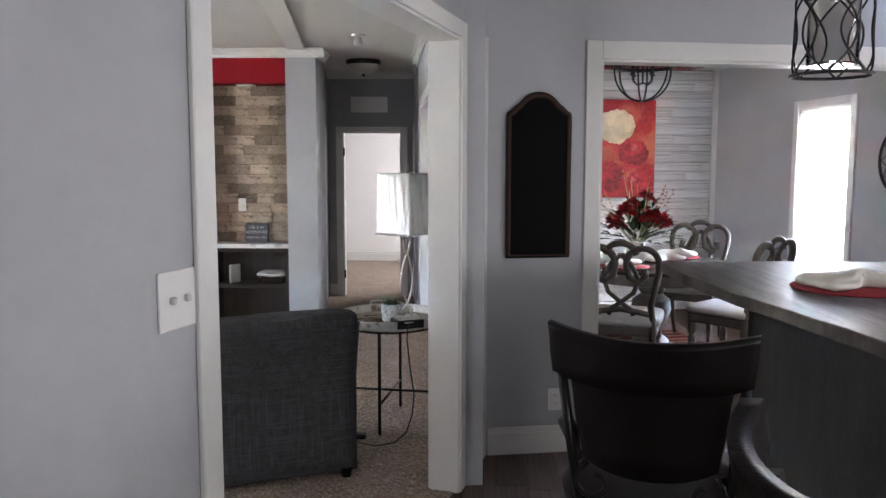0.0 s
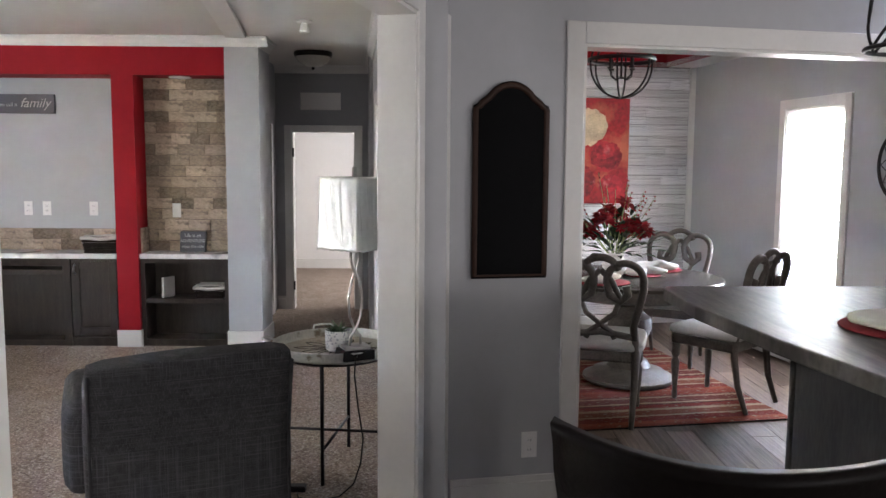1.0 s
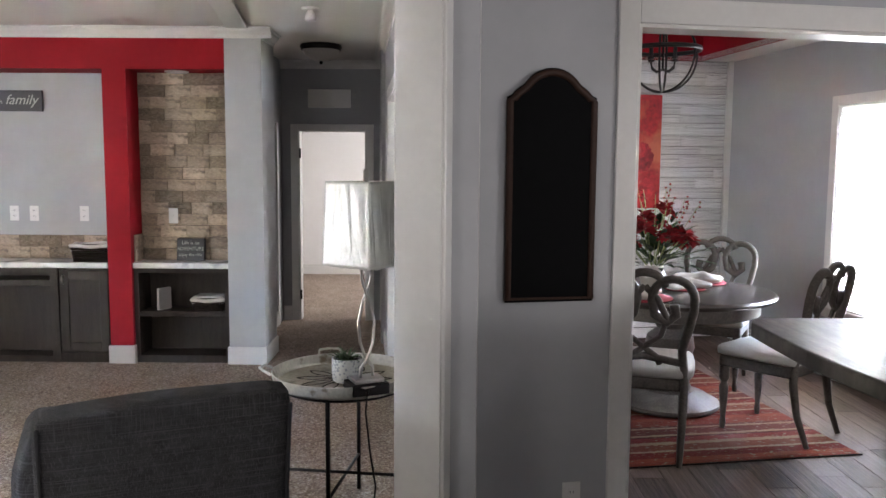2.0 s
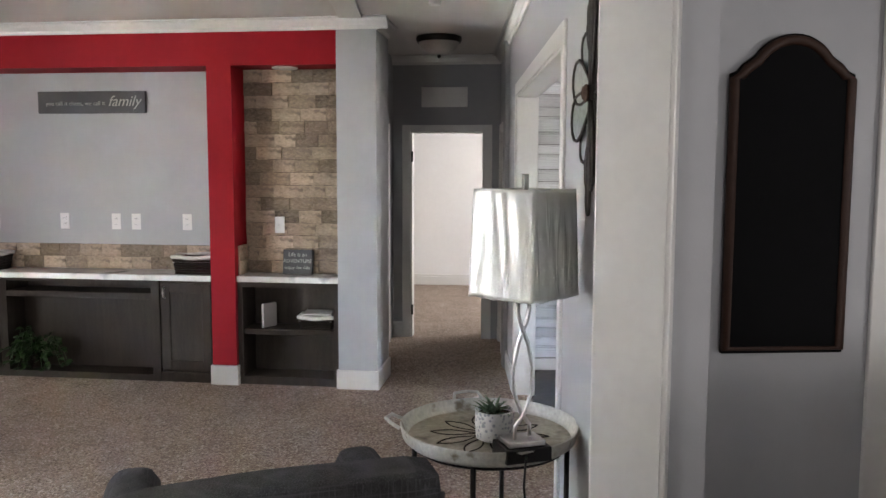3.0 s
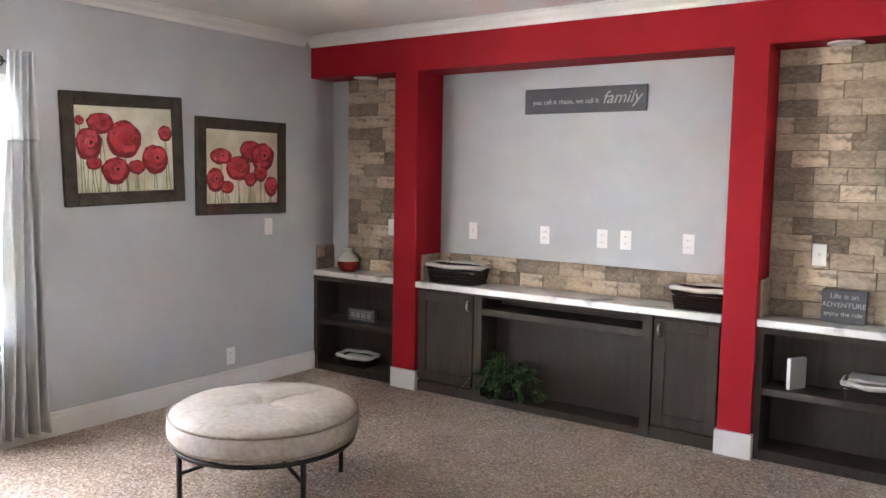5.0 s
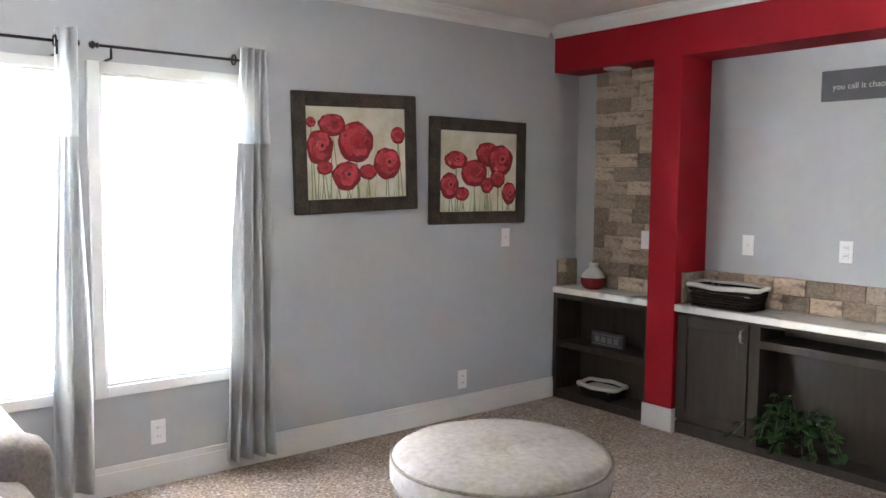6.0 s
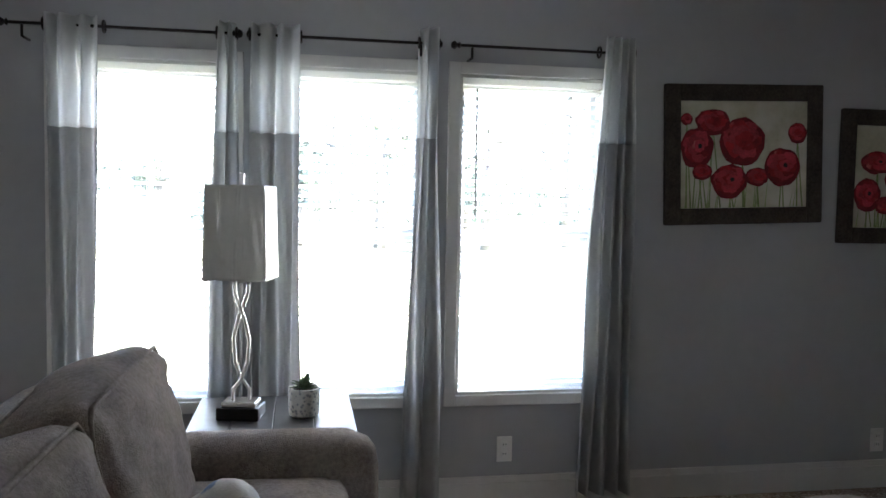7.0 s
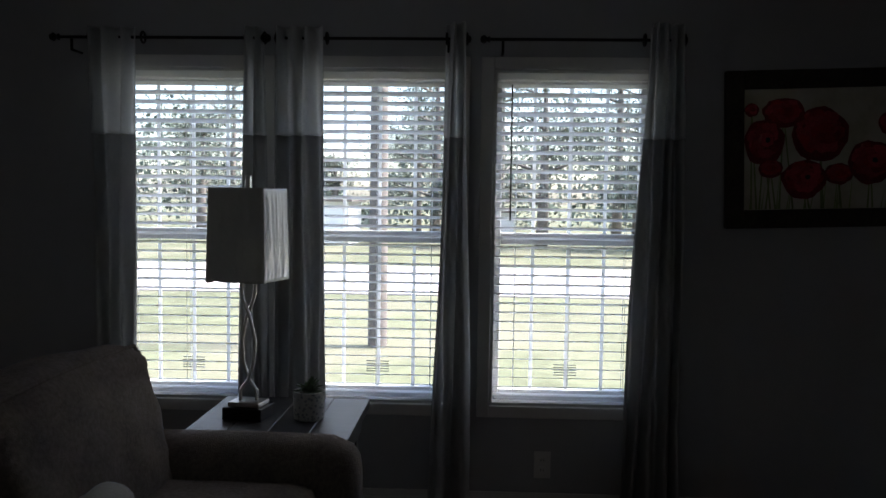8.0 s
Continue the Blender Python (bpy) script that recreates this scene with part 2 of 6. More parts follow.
def soft_box(sx, sy, sz, bevel, puff=0.0, cuts=6, at=(0, 0, 0), bm=None, wob=0.0, seed=0):
    """A cushion: a rounded block that bulges in the middle of its faces."""
    b = bmesh.new()
    bmesh.ops.create_cube(b, size=1)
    bmesh.ops.subdivide_edges(b, edges=b.edges[:], cuts=cuts, use_grid_fill=True)
    h = Vector((sx, sy, sz)) / 2
    for v in b.verts:
        u = v.co * 2
        p = Vector((u.x * h.x, u.y * h.y, u.z * h.z))
        inner = Vector([max(-(h[k] - bevel), min(h[k] - bevel, p[k])) for k in range(3)])
        d = p - inner
        if d.length > 1e-9:
            p = inner + d.normalized() * bevel
        for k in range(3):
            i, j = (k + 1) % 3, (k + 2) % 3
            if abs(u[k]) > 0.99:
                p[k] += math.copysign(puff * (1 - u[i] ** 2) * (1 - u[j] ** 2), u[k])
        if wob:
            p += wob * noise.noise_vector(p * 5 + Vector((seed, seed, 0)))
        v.co = p + Vector(at)
    for f in b.faces:
        f.smooth = True
    return join(bm or bmesh.new(), b)


def along(a, b):
    """The pose whose x axis runs on the floor from a to b."""
    return pose(a[0], a[1], 0, 0, 0, math.degrees(math.atan2(b[1] - a[1], b[0] - a[0])))


def dist(a, b):
    return math.hypot(b[0] - a[0], b[1] - a[1])


def wall(name, a, b, thick, height, openings=(), material=None, label="grey painted drywall wall", base=0.0):
    """A wall from a to b; it is thick to the left of that line. Openings: (from, to, sill, head) along it."""
    bm, n = bmesh.new(), dist(a, b)
    x = 0.0
    for s, e, z0, z1 in sorted(openings):
        box(x, 0, base, s, thick, height, bm=bm)
        if z0 > base:
            box(s, 0, base, e, thick, z0, bm=bm)
        if z1 < height:
            box(s, 0, z1, e, thick, height, bm=bm)
        x = e
    box(x, 0, base, n, thick, height, bm=bm)
    ob = structure(name, bm, material or M_WALL, label, "wall")
    ob.matrix_world = along(a, b)
    return ob


def baseboard(name, a, b, spans, height=0.14, out=0.016):
    """A skirting on the right of the line a to b, over the given spans of it."""
    bm = bmesh.new()
    for s, e in spans:
        box(s, -out, 0, e, 0, height * 0.8, bm=bm, bevel=0.002)
        box(s, -out * 0.7, height * 0.8, e, 0, height, bm=bm, bevel=0.002)
    ob = structure(name, bm, M_TRIM, "white painted baseboard along the wall", "baseboard")
    ob.matrix_world = along(a, b)
    return ob


def casing(name, m, s, e, z0, z1, width=0.07, thick=0.14, out=0.014, sill=False, back=True, head=None):
    """The white lining and the trim of an opening in a wall whose pose is m."""
    bm = bmesh.new()
    lin = 0.012
    head = head or width
    box(s - 0.002, -0.003, z0, s + lin, thick + 0.003, z1, bm=bm)
    box(e - lin, -0.003, z0, e + 0.002, thick + 0.003, z1, bm=bm)
    box(s + lin, -0.003, z1 - lin, e - lin, thick + 0.003, z1 + 0.002, bm=bm)
    for y0, y1 in ((-out, 0),) + (((thick, thick + out),) if back else ()):
        box(s - width, y0, z0 if not sill else z0 - head, s, y1, z1 + head, bm=bm, bevel=0.003)
        box(e, y0, z0 if not sill else z0 - head, e + width, y1, z1 + head, bm=bm, bevel=0.003)
        box(s, y0, z1, e, y1, z1 + head, bm=bm, bevel=0.003)
        if sill:
            box(s, y0, z0 - head, e, y1, z0, bm=bm, bevel=0.003)
    if sill:
        box(s + lin, -0.003, z0 - 0.002, e - lin, thick + 0.003, z0 + lin, bm=bm)
    ob = structure(name, bm, M_TRIM, "white painted casing round the opening", "trim")
    ob.matrix_world = m
    return ob


# ---- the large structure ----
CEIL = 2.46
CT = 0.757                                   # the long counter's top
XW = -5.08                                   # the window wall's face
YR, YN = 7.505, 7.80                          # the red columns' front, the niche's back
KA, KB = (0.552 - 0.255 * 6.2, 4.403 - 6.2), (0.552, 4.403)   # the kitchen side of the wall with the wide opening
LA, LB = (0.422, 4.0), (-0.213, 9.62)        # the living side of the wall that runs on to the hall
YC = 4.403                                   # the chalkboard wall's face at its corner
CA, CB = (0.43, YC - 0.19 * 0.122), (5.0, YC + 0.19 * 4.448)   # the chalkboard wall runs askew
CHALK, cs = along(CA, CB), math.hypot(1, 0.19)
XD, YS = 2.92, 8.75                          # the dining room's far corner
DR = pose(XD, YS, 0, 0, 0, 10.2)             # from there: x along the boarded wall, y outward
DV = (XD + 0.18 * 3.75, YS - 3.75)           # the other end of the dining room's window wall

structure("floor_living", slab([(-5.25, -1.0), (0.552 - 0.255 * 5.403 - 0.03, -1.0), (0.455, 4.1), (0.46, 4.46), (-0.06, 9.3), (0.42, 9.3), (0.42, 13.0), (-5.25, 13.0)], -0.06, 0.005), M_CARPET, "brown speckled cut pile carpet", "floor")
structure("subfloor", box(-1.6, -2.2, -0.08, 5.2, 9.2, -0.012), M_MORTAR, "dark joint bed under the wood planks", "floor")
bm = box(-5.25, -2.3, CEIL, 5.2, 4.45, CEIL + 0.1)
box(0.42, 4.45, CEIL, 5.2, 4.78, CEIL + 0.1, bm=bm)
box(3.5, 4.78, CEIL, 5.2, 5.5, CEIL + 0.1, bm=bm)
structure("ceiling", bm, M_CEIL, "off-white textured ceiling", "ceiling")
structure("ceiling_living", box(-5.25, 4.45, CEIL, 0.42, 13.0, CEIL + 0.1), M_CEIL, "off-white textured ceiling", "ceiling")

# window wall, red wall and hall
WINDOWS = [(3.022, 3.68), (3.832, 4.49), (4.642, 5.30)]
WZ0, WZ1 = 0.51, 1.907
# the wall's solid side lies outward
wall("wall_west", (XW, -1.0), (XW, 13.0), 0.14, CEIL, [(s + 1.0, e + 1.0, WZ0, WZ1) for s, e in WINDOWS])
# the opening is assumed, out of view, to hold an added fill lamp
wall("wall_south", (0.3, -0.0), (XW, -0.0), 0.12, CEIL, [(1.5, 2.7, 0.9, 1.9)])
wall("wall_north", (XW, YN), (-1.02, YN), 0.12, CEIL)
GX0, GX1 = -1.16, -0.895
structure("wall_column", box(GX0, YR, 0, GX1, YN + 0.12, CEIL), M_WALL, "grey painted column at the end of the built-in", "wall")
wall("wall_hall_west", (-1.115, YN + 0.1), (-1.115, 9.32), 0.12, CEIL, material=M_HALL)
YH = 9.28                                    # the hall's end
HD0, HD1, HDZ = -0.957, -0.318, 1.815
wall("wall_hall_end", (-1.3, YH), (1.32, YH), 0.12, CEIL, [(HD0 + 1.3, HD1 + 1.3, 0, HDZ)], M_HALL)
lm = along(LA, LB)
ll = dist(LA, LB)
DO0, DO1, DOZ = 1.42, 3.54, 1.955
HR0, HR1 = 4.85, 5.22
wall("wall_east", LB, LA, 0.12, CEIL, [(ll - DO1, ll - DO0, 0, DOZ), (ll - HR1, ll - HR0, 0, HDZ)])
lmb = along(LB, LA)
# kitchen wall with the wide opening
km = along(KA, KB)
kl = dist(KA, KB)
kc = math.hypot(1, 0.255)
KO0, KO1, KOZ = (2.068 - KA[1]) * kc, (3.925 - KA[1]) * kc, 2.003
wall("wall_kitchen", KA, KB, 0.128, CEIL, [(KO0, KO1, 0, KOZ)])
DX0, DX1, DZ = 1.118, 3.1, 1.985
C0, C1 = (DX0 - 0.43) * cs, (DX1 - 0.43) * cs
wall("wall_chalkboard", CA, CB, 0.12, CEIL, [(C0, C1, 0, DZ)])
de = along((XD, YS), DV)
dl = dist((XD, YS), DV)
DW0, DW1, DWZ0, DWZ1 = 1.47, 2.15, 0.5, 1.92
wall("wall_dining_east", (XD, YS), DV, 0.14, CEIL + 0.3, [(DW0, DW1, DWZ0, DWZ1)])
ob = wall("wall_dining_north", (0, 0), (3.2, 0), 0.12, CEIL + 0.3)
ob.matrix_world = DR @ pose(-3.05, 0.02, 0)
# both kitchen openings are assumed, out of view, for added fill lamps
wall("wall_kitchen_south", (5.0, -1.8), (-2.0, -1.8), 0.12, CEIL, [(2.1, 2.9, 1.0, 1.8)])
wall("wall_kitchen_east", (5.0, 5.4), (5.0, -1.9), 0.12, CEIL, [(3.4, 4.2, 1.0, 1.8)])
# the bright room behind the hall
wall("wall_back_room_north", (-3.6, 12.6), (1.6, 12.6), 0.12, CEIL, material=M_WHITE, label="white painted wall of the room past the hall")
wall("wall_back_room_west", (-3.0, 9.42), (-3.0, 12.6), 0.12, CEIL, material=M_WHITE, label="white painted wall of the room past the hall")
wall("wall_back_room_east", (1.2, 12.6), (1.2, 9.42), 0.12, CEIL, material=M_WHITE, label="white painted wall of the room past the hall")
structure("floor_back_room", box(0.42, 9.0, -0.06, 1.4, 13.0, 0.0), M_CARPET, "brown speckled cut pile carpet", "floor")
structure("ceiling_back_room", box(0.42, 9.0, CEIL, 1.4, 13.0, CEIL + 0.1), M_CEIL, "off-white ceiling", "ceiling")

casing("trim_kitchen_opening", km, KO0, KO1, 0, KOZ, 0.07, 0.128)
bm = box(KO1 + 0.071, -0.011, 0.0, (YC - 0.012 - KA[1]) * kc, -0.001, KOZ + 0.07, 0.003)
structure("trim_kitchen_corner", bm, M_TRIM, "white painted board from the casing to the corner", "trim").matrix_world = km
casing("trim_dining_opening", CHALK, C0, C1, 0, DZ, 0.078, 0.12, head=0.09)
casing("trim_living_opening", lmb, ll - DO1, ll - DO0, 0, DOZ, 0.065, 0.12, head=0.08)
casing("trim_hall_side_door", lmb, ll - HR1, ll - HR0, 0, HDZ, 0.055, 0.12)
casing("trim_hall_door", along((-1.3, YH), (0.3, YH)), HD0 + 1.3, HD1 + 1.3, 0, HDZ, 0.072, 0.12, head=0.056)

structure("trim_hall_casing", box(-1.114, 8.99, 0.0, -1.098, 9.06, 1.87, 0.003), M_TRIM, "white door casing on the side of the hall", "trim")
baseboard("baseboard_hall_west", (-1.115, YN + 0.13), (-1.115, YH), [(0.0, 1.055)])
baseboard("baseboard_west", (XW, -1.0), (XW, 13.0), [(0, YN + 1.0)])
baseboard("baseboard_east", LB, LA, [(0.1, ll - HR1 - 0.06), (ll - HR0 + 0.06, ll - DO1 - 0.07), (ll - DO0 + 0.07, ll)])
baseboard("baseboard_kitchen", KA, KB, [(0, KO0 - 0.08)])
baseboard("baseboard_chalkboard", CA, CB, [(0.14, C0 - 0.08)])
baseboard("baseboard_hall_end", (-1.3, YH), (0.3, YH), [(0.186, HD0 + 1.3 - 0.073)])
baseboard("baseboard_dining_east", (XD, YS), DV, [(0, dl)])
baseboard("baseboard_back_room", (-3.0, 12.6), (1.2, 12.6), [(0, 4.2)])
bm = box(GX0 - 0.012, YR - 0.012, 0, GX1 + 0.012, YN + 0.13, 0.135, 0.003)
structure("baseboard_column", bm, M_TRIM, "white painted baseboard round the column", "baseboard")

area_light("window_light_dining", (XD + 0.29, 6.95, 1.2), (0, 6.0, 1.0), 0.7, 1.3, WATTS_DINING)
# added fill lamp in the assumed kitchen opening
area_light("window_light_kitchen", (2.5, -1.75, 1.4), (2.5, 3, 1.2), 0.75, 0.75, WATTS_KITCHEN)
# added lamp before a solid wall, brightens the room past the hall
area_light("window_light_back_room", (1.15, 11.0, 1.3), (-3, 11.0, 1.2), 1.4, 1.3, WATTS_BACK)
# two more added fill lamps, in the assumed south and east openings
area_light("window_light_south", (-1.8, 0.03, 1.4), (-2.9, 6, 1.2), 1.15, 0.95, WATTS_SOUTH)
area_light("window_light_kitchen_east", (4.96, 1.6, 1.4), (0, 2.0, 1.2), 0.75, 0.75, WATTS_EAST)
# added panels that keep daylight out of the assumed openings behind the camera
for k, (m, w, z0, z1) in enumerate(((along((0.3, 0.0), (XW, 0.0)) @ pose(1.5, 0, 0), 1.2, 0.9, 1.9), (along((5.0, -1.8), (-2.0, -1.8)) @ pose(2.1, 0, 0), 0.8, 1.0, 1.8), (along((5.0, 5.4), (5.0, -1.9)) @ pose(3.4, 0, 0), 0.8, 1.0, 1.8))):
    ob = structure("window_shade_%d" % (k + 1), box(0.002, 0.06, z0 + 0.002, w - 0.002, 0.07, z1 - 0.002), M_WHITE, "white roller shade drawn over the window", "shade")
    ob.matrix_world = m

# ---- THINGS ----
bm = box(-5.078, YR, 2.165, GX0 - 0.002, YN - 0.002, 2.385)
structure("wall_red_beam", bm, M_RED, "red painted beam over the built-in", "beam")
for i, (x0, x1) in enumerate(((-4.289, -4.099), (-2.047, -1.875))):
    structure("wall_red_column_%d" % (i + 1), box(x0, YR, 0, x1, YN - 0.002, 2.165), M_RED, "red painted square column of the built-in", "column")
    structure("baseboard_red_column_%d" % (i + 1), box(x0 - 0.012, YR - 0.012, 0, x1 + 0.012, YR + 0.2, 0.14, 0.003), M_TRIM, "white baseboard block on the red column", "baseboard")

YB = 7.745                                   # the face behind the stone in the two bays
for i, (x0, x1) in enumerate(((XW + 0.001, -4.29), (-1.874, GX0 - 0.001))):
    structure("wall_bay_%d" % (i + 1), box(x0, YB, CT + 0.0005, x1, YN - 0.003, 2.1645), M_WALL, "grey painted wall at the back of the bay", "wall")

# crown moulding
def crown(name, a, b, spans, h=0.075, out=0.07, material=None):
    bm = bmesh.new()
    prof = [(0, 0), (-0.012, 0), (-0.02, h * 0.3), (-out * 0.62, h * 0.62), (-out * 0.75, h * 0.85), (-out, h * 0.88), (-out, h), (0, h)]
    for s, e in spans:
        lo = [bm.verts.new((s, y, CEIL - h + z - 0.001)) for y, z in prof]
        hi = [bm.verts.new((e, y, CEIL - h + z - 0.001)) for y, z in prof]
        k = len(prof)
        for i in range(k):
            bm.faces.new((lo[i], lo[(i + 1) % k], hi[(i + 1) % k], hi[i]))
        bm.faces.new(lo)
        bm.faces.new(hi[::-1])
    bmesh.ops.recalc_face_normals(bm, faces=bm.faces[:])
    ob = structure(name, bm, M_TRIM, "white crown moulding under the ceiling", "trim")
    ob.matrix_world = along(a, b)


crown("trim_crown_west", (XW, -1.0), (XW, YR), [(0, YR + 1.0 - 0.07)])
crown("trim_crown_north", (XW, YR), (GX0, YR), [(0.0, GX0 - XW)])
crown("trim_crown_column", (GX0, YR - 0.012), (GX1 + 0.012, YR - 0.012), [(-0.07, GX1 - GX0 + 0.082)])
crown("trim_crown_column_side", (GX1, YR), (GX1, YN + 0.1), [(0, YN + 0.1 - YR)])
crown("trim_crown_east", LB, LA, [(0.3, ll)])
crown("trim_crown_hall_end", (-1.115, YH), (-0.16, YH), [(0, 0.955)])
ob = structure("ceiling_beam", box(0, -0.075, CEIL - 0.022, 4.6, 0.075, CEIL - 0.001, 0.004), M_TRIM, "flat white batten along the ceiling joint", "trim")
ob.matrix_world = along((-1.04, 7.41), (-0.35, 2.9))


# ---- wall plates ----
M_TOGGLE = mat("grey_plastic", (0.55, 0.54, 0.53), 0.5)

def plate(m, kind="outlet", gang=1):
    w = 0.07 + 0.046 * (gang - 1)
    ob = thing("outlet" if kind == "outlet" else "light_switch", m, "white plastic %s on the painted wall" % ("power outlet plate" if kind == "outlet" else "light switch plate" if kind == "switch" else "blank wall plate"), "outlet" if kind == "outlet" else "switch", "wall plates")
    part("cover_plate", box(-w / 2, -0.006, -0.0575, w / 2, 0.0, 0.0575, 0.003, seg=2), M_PLATE, ob)
    if kind == "outlet":
        for z in (-0.021, 0.021):
            s = part("socket", box(-0.016, -0.009, z - 0.014, 0.016, -0.006, z + 0.014, 0.003), M_PLATE, ob)
            for x in (-0.006, 0.006):
                part("slot", box(x - 0.0012, -0.0096, z - 0.004, x + 0.0012, -0.009, z + 0.005), M_SLOT, s)
    elif kind == "switch":
        for g in range(gang):
            x = (g - (gang - 1) / 2) * 0.046
            part("toggle", box(x - 0.005, -0.018, -0.006, x + 0.005, -0.006, 0.008, 0.002), M_TOGGLE if gang > 1 else M_PLATE, ob)
    return ob


for x, k in ((-3.825, "switch"), (-3.275, "outlet"), (-2.877, "outlet"), (-2.724, "outlet"), (-2.338, "outlet")):
    plate(pose(x, YN, 1.103), k)
plate(pose(-1.625, YB - 0.028, 1.097), "switch")
plate(pose(-4.47, YB - 0.028, 1.097), "switch")
for y, z, k in ((4.871, 0.26, "outlet"), (6.74, 0.237, "outlet"), (7.085, 1.10, "switch"), (2.442, 1.14, "switch")):
    plate(pose(XW, y, z, 0, 0, 90), k)
plate(CHALK @ pose(0.481 * cs, 0, 0.275), "outlet")
plate(km @ pose((1.941 - KA[1]) * kc, 0, 1.21), "switch", 2)
plate(lmb @ pose(ll - 3.55, 0, 1.15), "switch")
plate(pose(-0.60, 12.6, 0.32), "outlet")

# ---- built-in under the red beam ----


def shelf_unit(x0, x1, y0, y1, top, label):
    ob = thing("shelf_cabinet", pose((x0 + x1) / 2, (y0 + y1) / 2, 0), label, "cabinet", "built-in cabinets")
    w, d = (x1 - x0) / 2, (y1 - y0) / 2
    part("side_panel", box(-w, -d, 0, -w + 0.035, d, top), M_DARK, ob)
    part("side_panel", box(w - 0.035, -d, 0, w, d, top), M_DARK, ob)
    part("back_panel", box(-w + 0.035, d - 0.02, 0.0, w - 0.035, d, top), M_DARK, ob)
    part("top_rail", box(-w + 0.035, -d, top - 0.035, w - 0.035, d - 0.02, top), M_DARK, ob)
    part("shelf", box(-w + 0.035, -d + 0.015, 0.352, w - 0.035, d - 0.02, 0.39, 0.002), M_DARK, ob)
    part("plinth", box(-w + 0.035, -d + 0.004, 0.0, w - 0.035, d - 0.02, 0.06), M_DARK, ob)
    return ob


def marble_top(x0, x1, y0, y1):
    m = thing("countertop", pose((x0 + x1) / 2, (y0 + y1) / 2, CT - 0.04), "white marble-look laminate countertop on the dark cabinets", "countertop", "built-in tops")
    part("slab", box(-(x1 - x0) / 2, -(y1 - y0) / 2, 0.0, (x1 - x0) / 2, (y1 - y0) / 2, 0.04, 0.004), M_COUNTER, m)


C1A, C1B, C2A, C2B = -4.289, -4.099, -2.047, -1.875
shelf_unit(XW + 0.004, C1A - 0.003, YR + 0.03, YN - 0.004, CT - 0.04, "dark-stained open shelf cabinet in the corner bay of the built-in")
shelf_unit(C2B + 0.003, GX0 - 0.003, YR + 0.03, YN - 0.004, CT - 0.04, "dark-stained open shelf cabinet beside the grey column")
marble_top(XW + 0.004, C1A - 0.002, YR + 0.015, YN - 0.003)
marble_top(C2B + 0.002, GX0 - 0.002, YR + 0.015, YN - 0.003)
marble_top(C1B + 0.002, C2A - 0.002, YR - 0.005, YN - 0.003)


def door_unit(x0, x1, y0, y1, top, side):
    ob = thing("door_cabinet", pose((x0 + x1) / 2, y0, 0), "dark-stained base cabinet with one panelled door", "cabinet", "built-in cabinets")
    w, d = (x1 - x0) / 2, y1 - y0
    part("body", box(-w, 0.02, 0, w, d, top), M_DARK, ob)
    dr = part("door", box(-w + 0.073, 0.009, 0.153, w - 0.073, 0.018, top - 0.083), M_DARK, ob)
    for x0, x1 in ((-w + 0.01, -w + 0.075), (w - 0.075, w - 0.01)):
        part("stile", box(x0, 0.0, 0.09, x1, 0.019, top - 0.02, 0.002), M_DARK, dr)
    for z0, z1 in ((0.09, 0.155), (top - 0.085, top - 0.02)):
        part("rail", box(-w + 0.075, 0.0, z0, w - 0.075, 0.019, z1, 0.002), M_DARK, dr)
    x = side * (w - 0.04)
    part("handle", tube([(x, 0.0, top - 0.05), (x, -0.022, top - 0.055), (x, -0.026, top - 0.085), (x, -0.022, top - 0.115), (x, 0.0, top - 0.12)], [0.005, 0.005, 0.008, 0.005, 0.005], 8), M_SILVER, dr, "brushed silver pull")
    part("plinth", box(-w, 0.004, 0, w, 0.02, 0.075), M_DARK, ob)
    return ob


LD, RD = -3.634, -2.432
door_unit(C1B + 0.003, LD, YR + 0.02, YN - 0.004, CT - 0.04, 1)
door_unit(RD, C2A - 0.003, YR + 0.02, YN - 0.004, CT - 0.04, -1)
ob = thing("media_cabinet", pose((LD + RD) / 2, YR + 0.02, 0), "dark-stained open media cabinet between two door cabinets", "cabinet", "built-in cabinets")
w, d = (RD - LD) / 2 - 0.002, YN - YR - 0.024
part("back_panel", box(-w, d - 0.02, 0, w, d, CT - 0.04), M_DARK, ob)
for x in (-w, w - 0.058):
    part("stile", box(x, 0, 0, x + 0.058, d - 0.02, CT - 0.04), M_DARK, ob)
part("shelf", box(-w + 0.058, 0.0, 0.582, w - 0.058, d - 0.02, 0.624, 0.002), M_DARK, ob)
part("top_rail", box(-w + 0.058, 0.0, CT - 0.06, w - 0.058, d - 0.02, CT - 0.04), M_DARK, ob)
part("inner_panel", box(-w + 0.058, 0.2, 0.05, w - 0.058, 0.21, 0.582), M_DARK, ob)
part("plinth", box(-w + 0.058, 0.004, 0, w - 0.058, 0.2, 0.05), M_DARK, ob)
part("cable_grommet", box(-0.05, d - 0.024, 0.668, 0.05, d - 0.02, 0.7, 0.001), M_SLOT, ob, "small dark cable plate")

# recessed lamps in the beam
M_LAMP = mat("lamp_glass", (0.85, 0.84, 0.8), 0.3, vary=0.02)
for x in (-4.66, -1.545):
    ob = thing("recessed_light", pose(x, YR + 0.125, 2.165), "white recessed downlight in the red beam", "ceiling light", "downlights")
    part("trim_ring", lathe([(0.085, -0.001), (0.088, -0.006), (0.08, -0.01), (0.06, -0.006), (0.058, -0.001)], 28), M_PLATE, ob, smooth=True)
    part("lens", lathe([(0.058, -0.002), (0.05, -0.005), (0.0, -0.006)], 28), M_LAMP, ob, smooth=True)


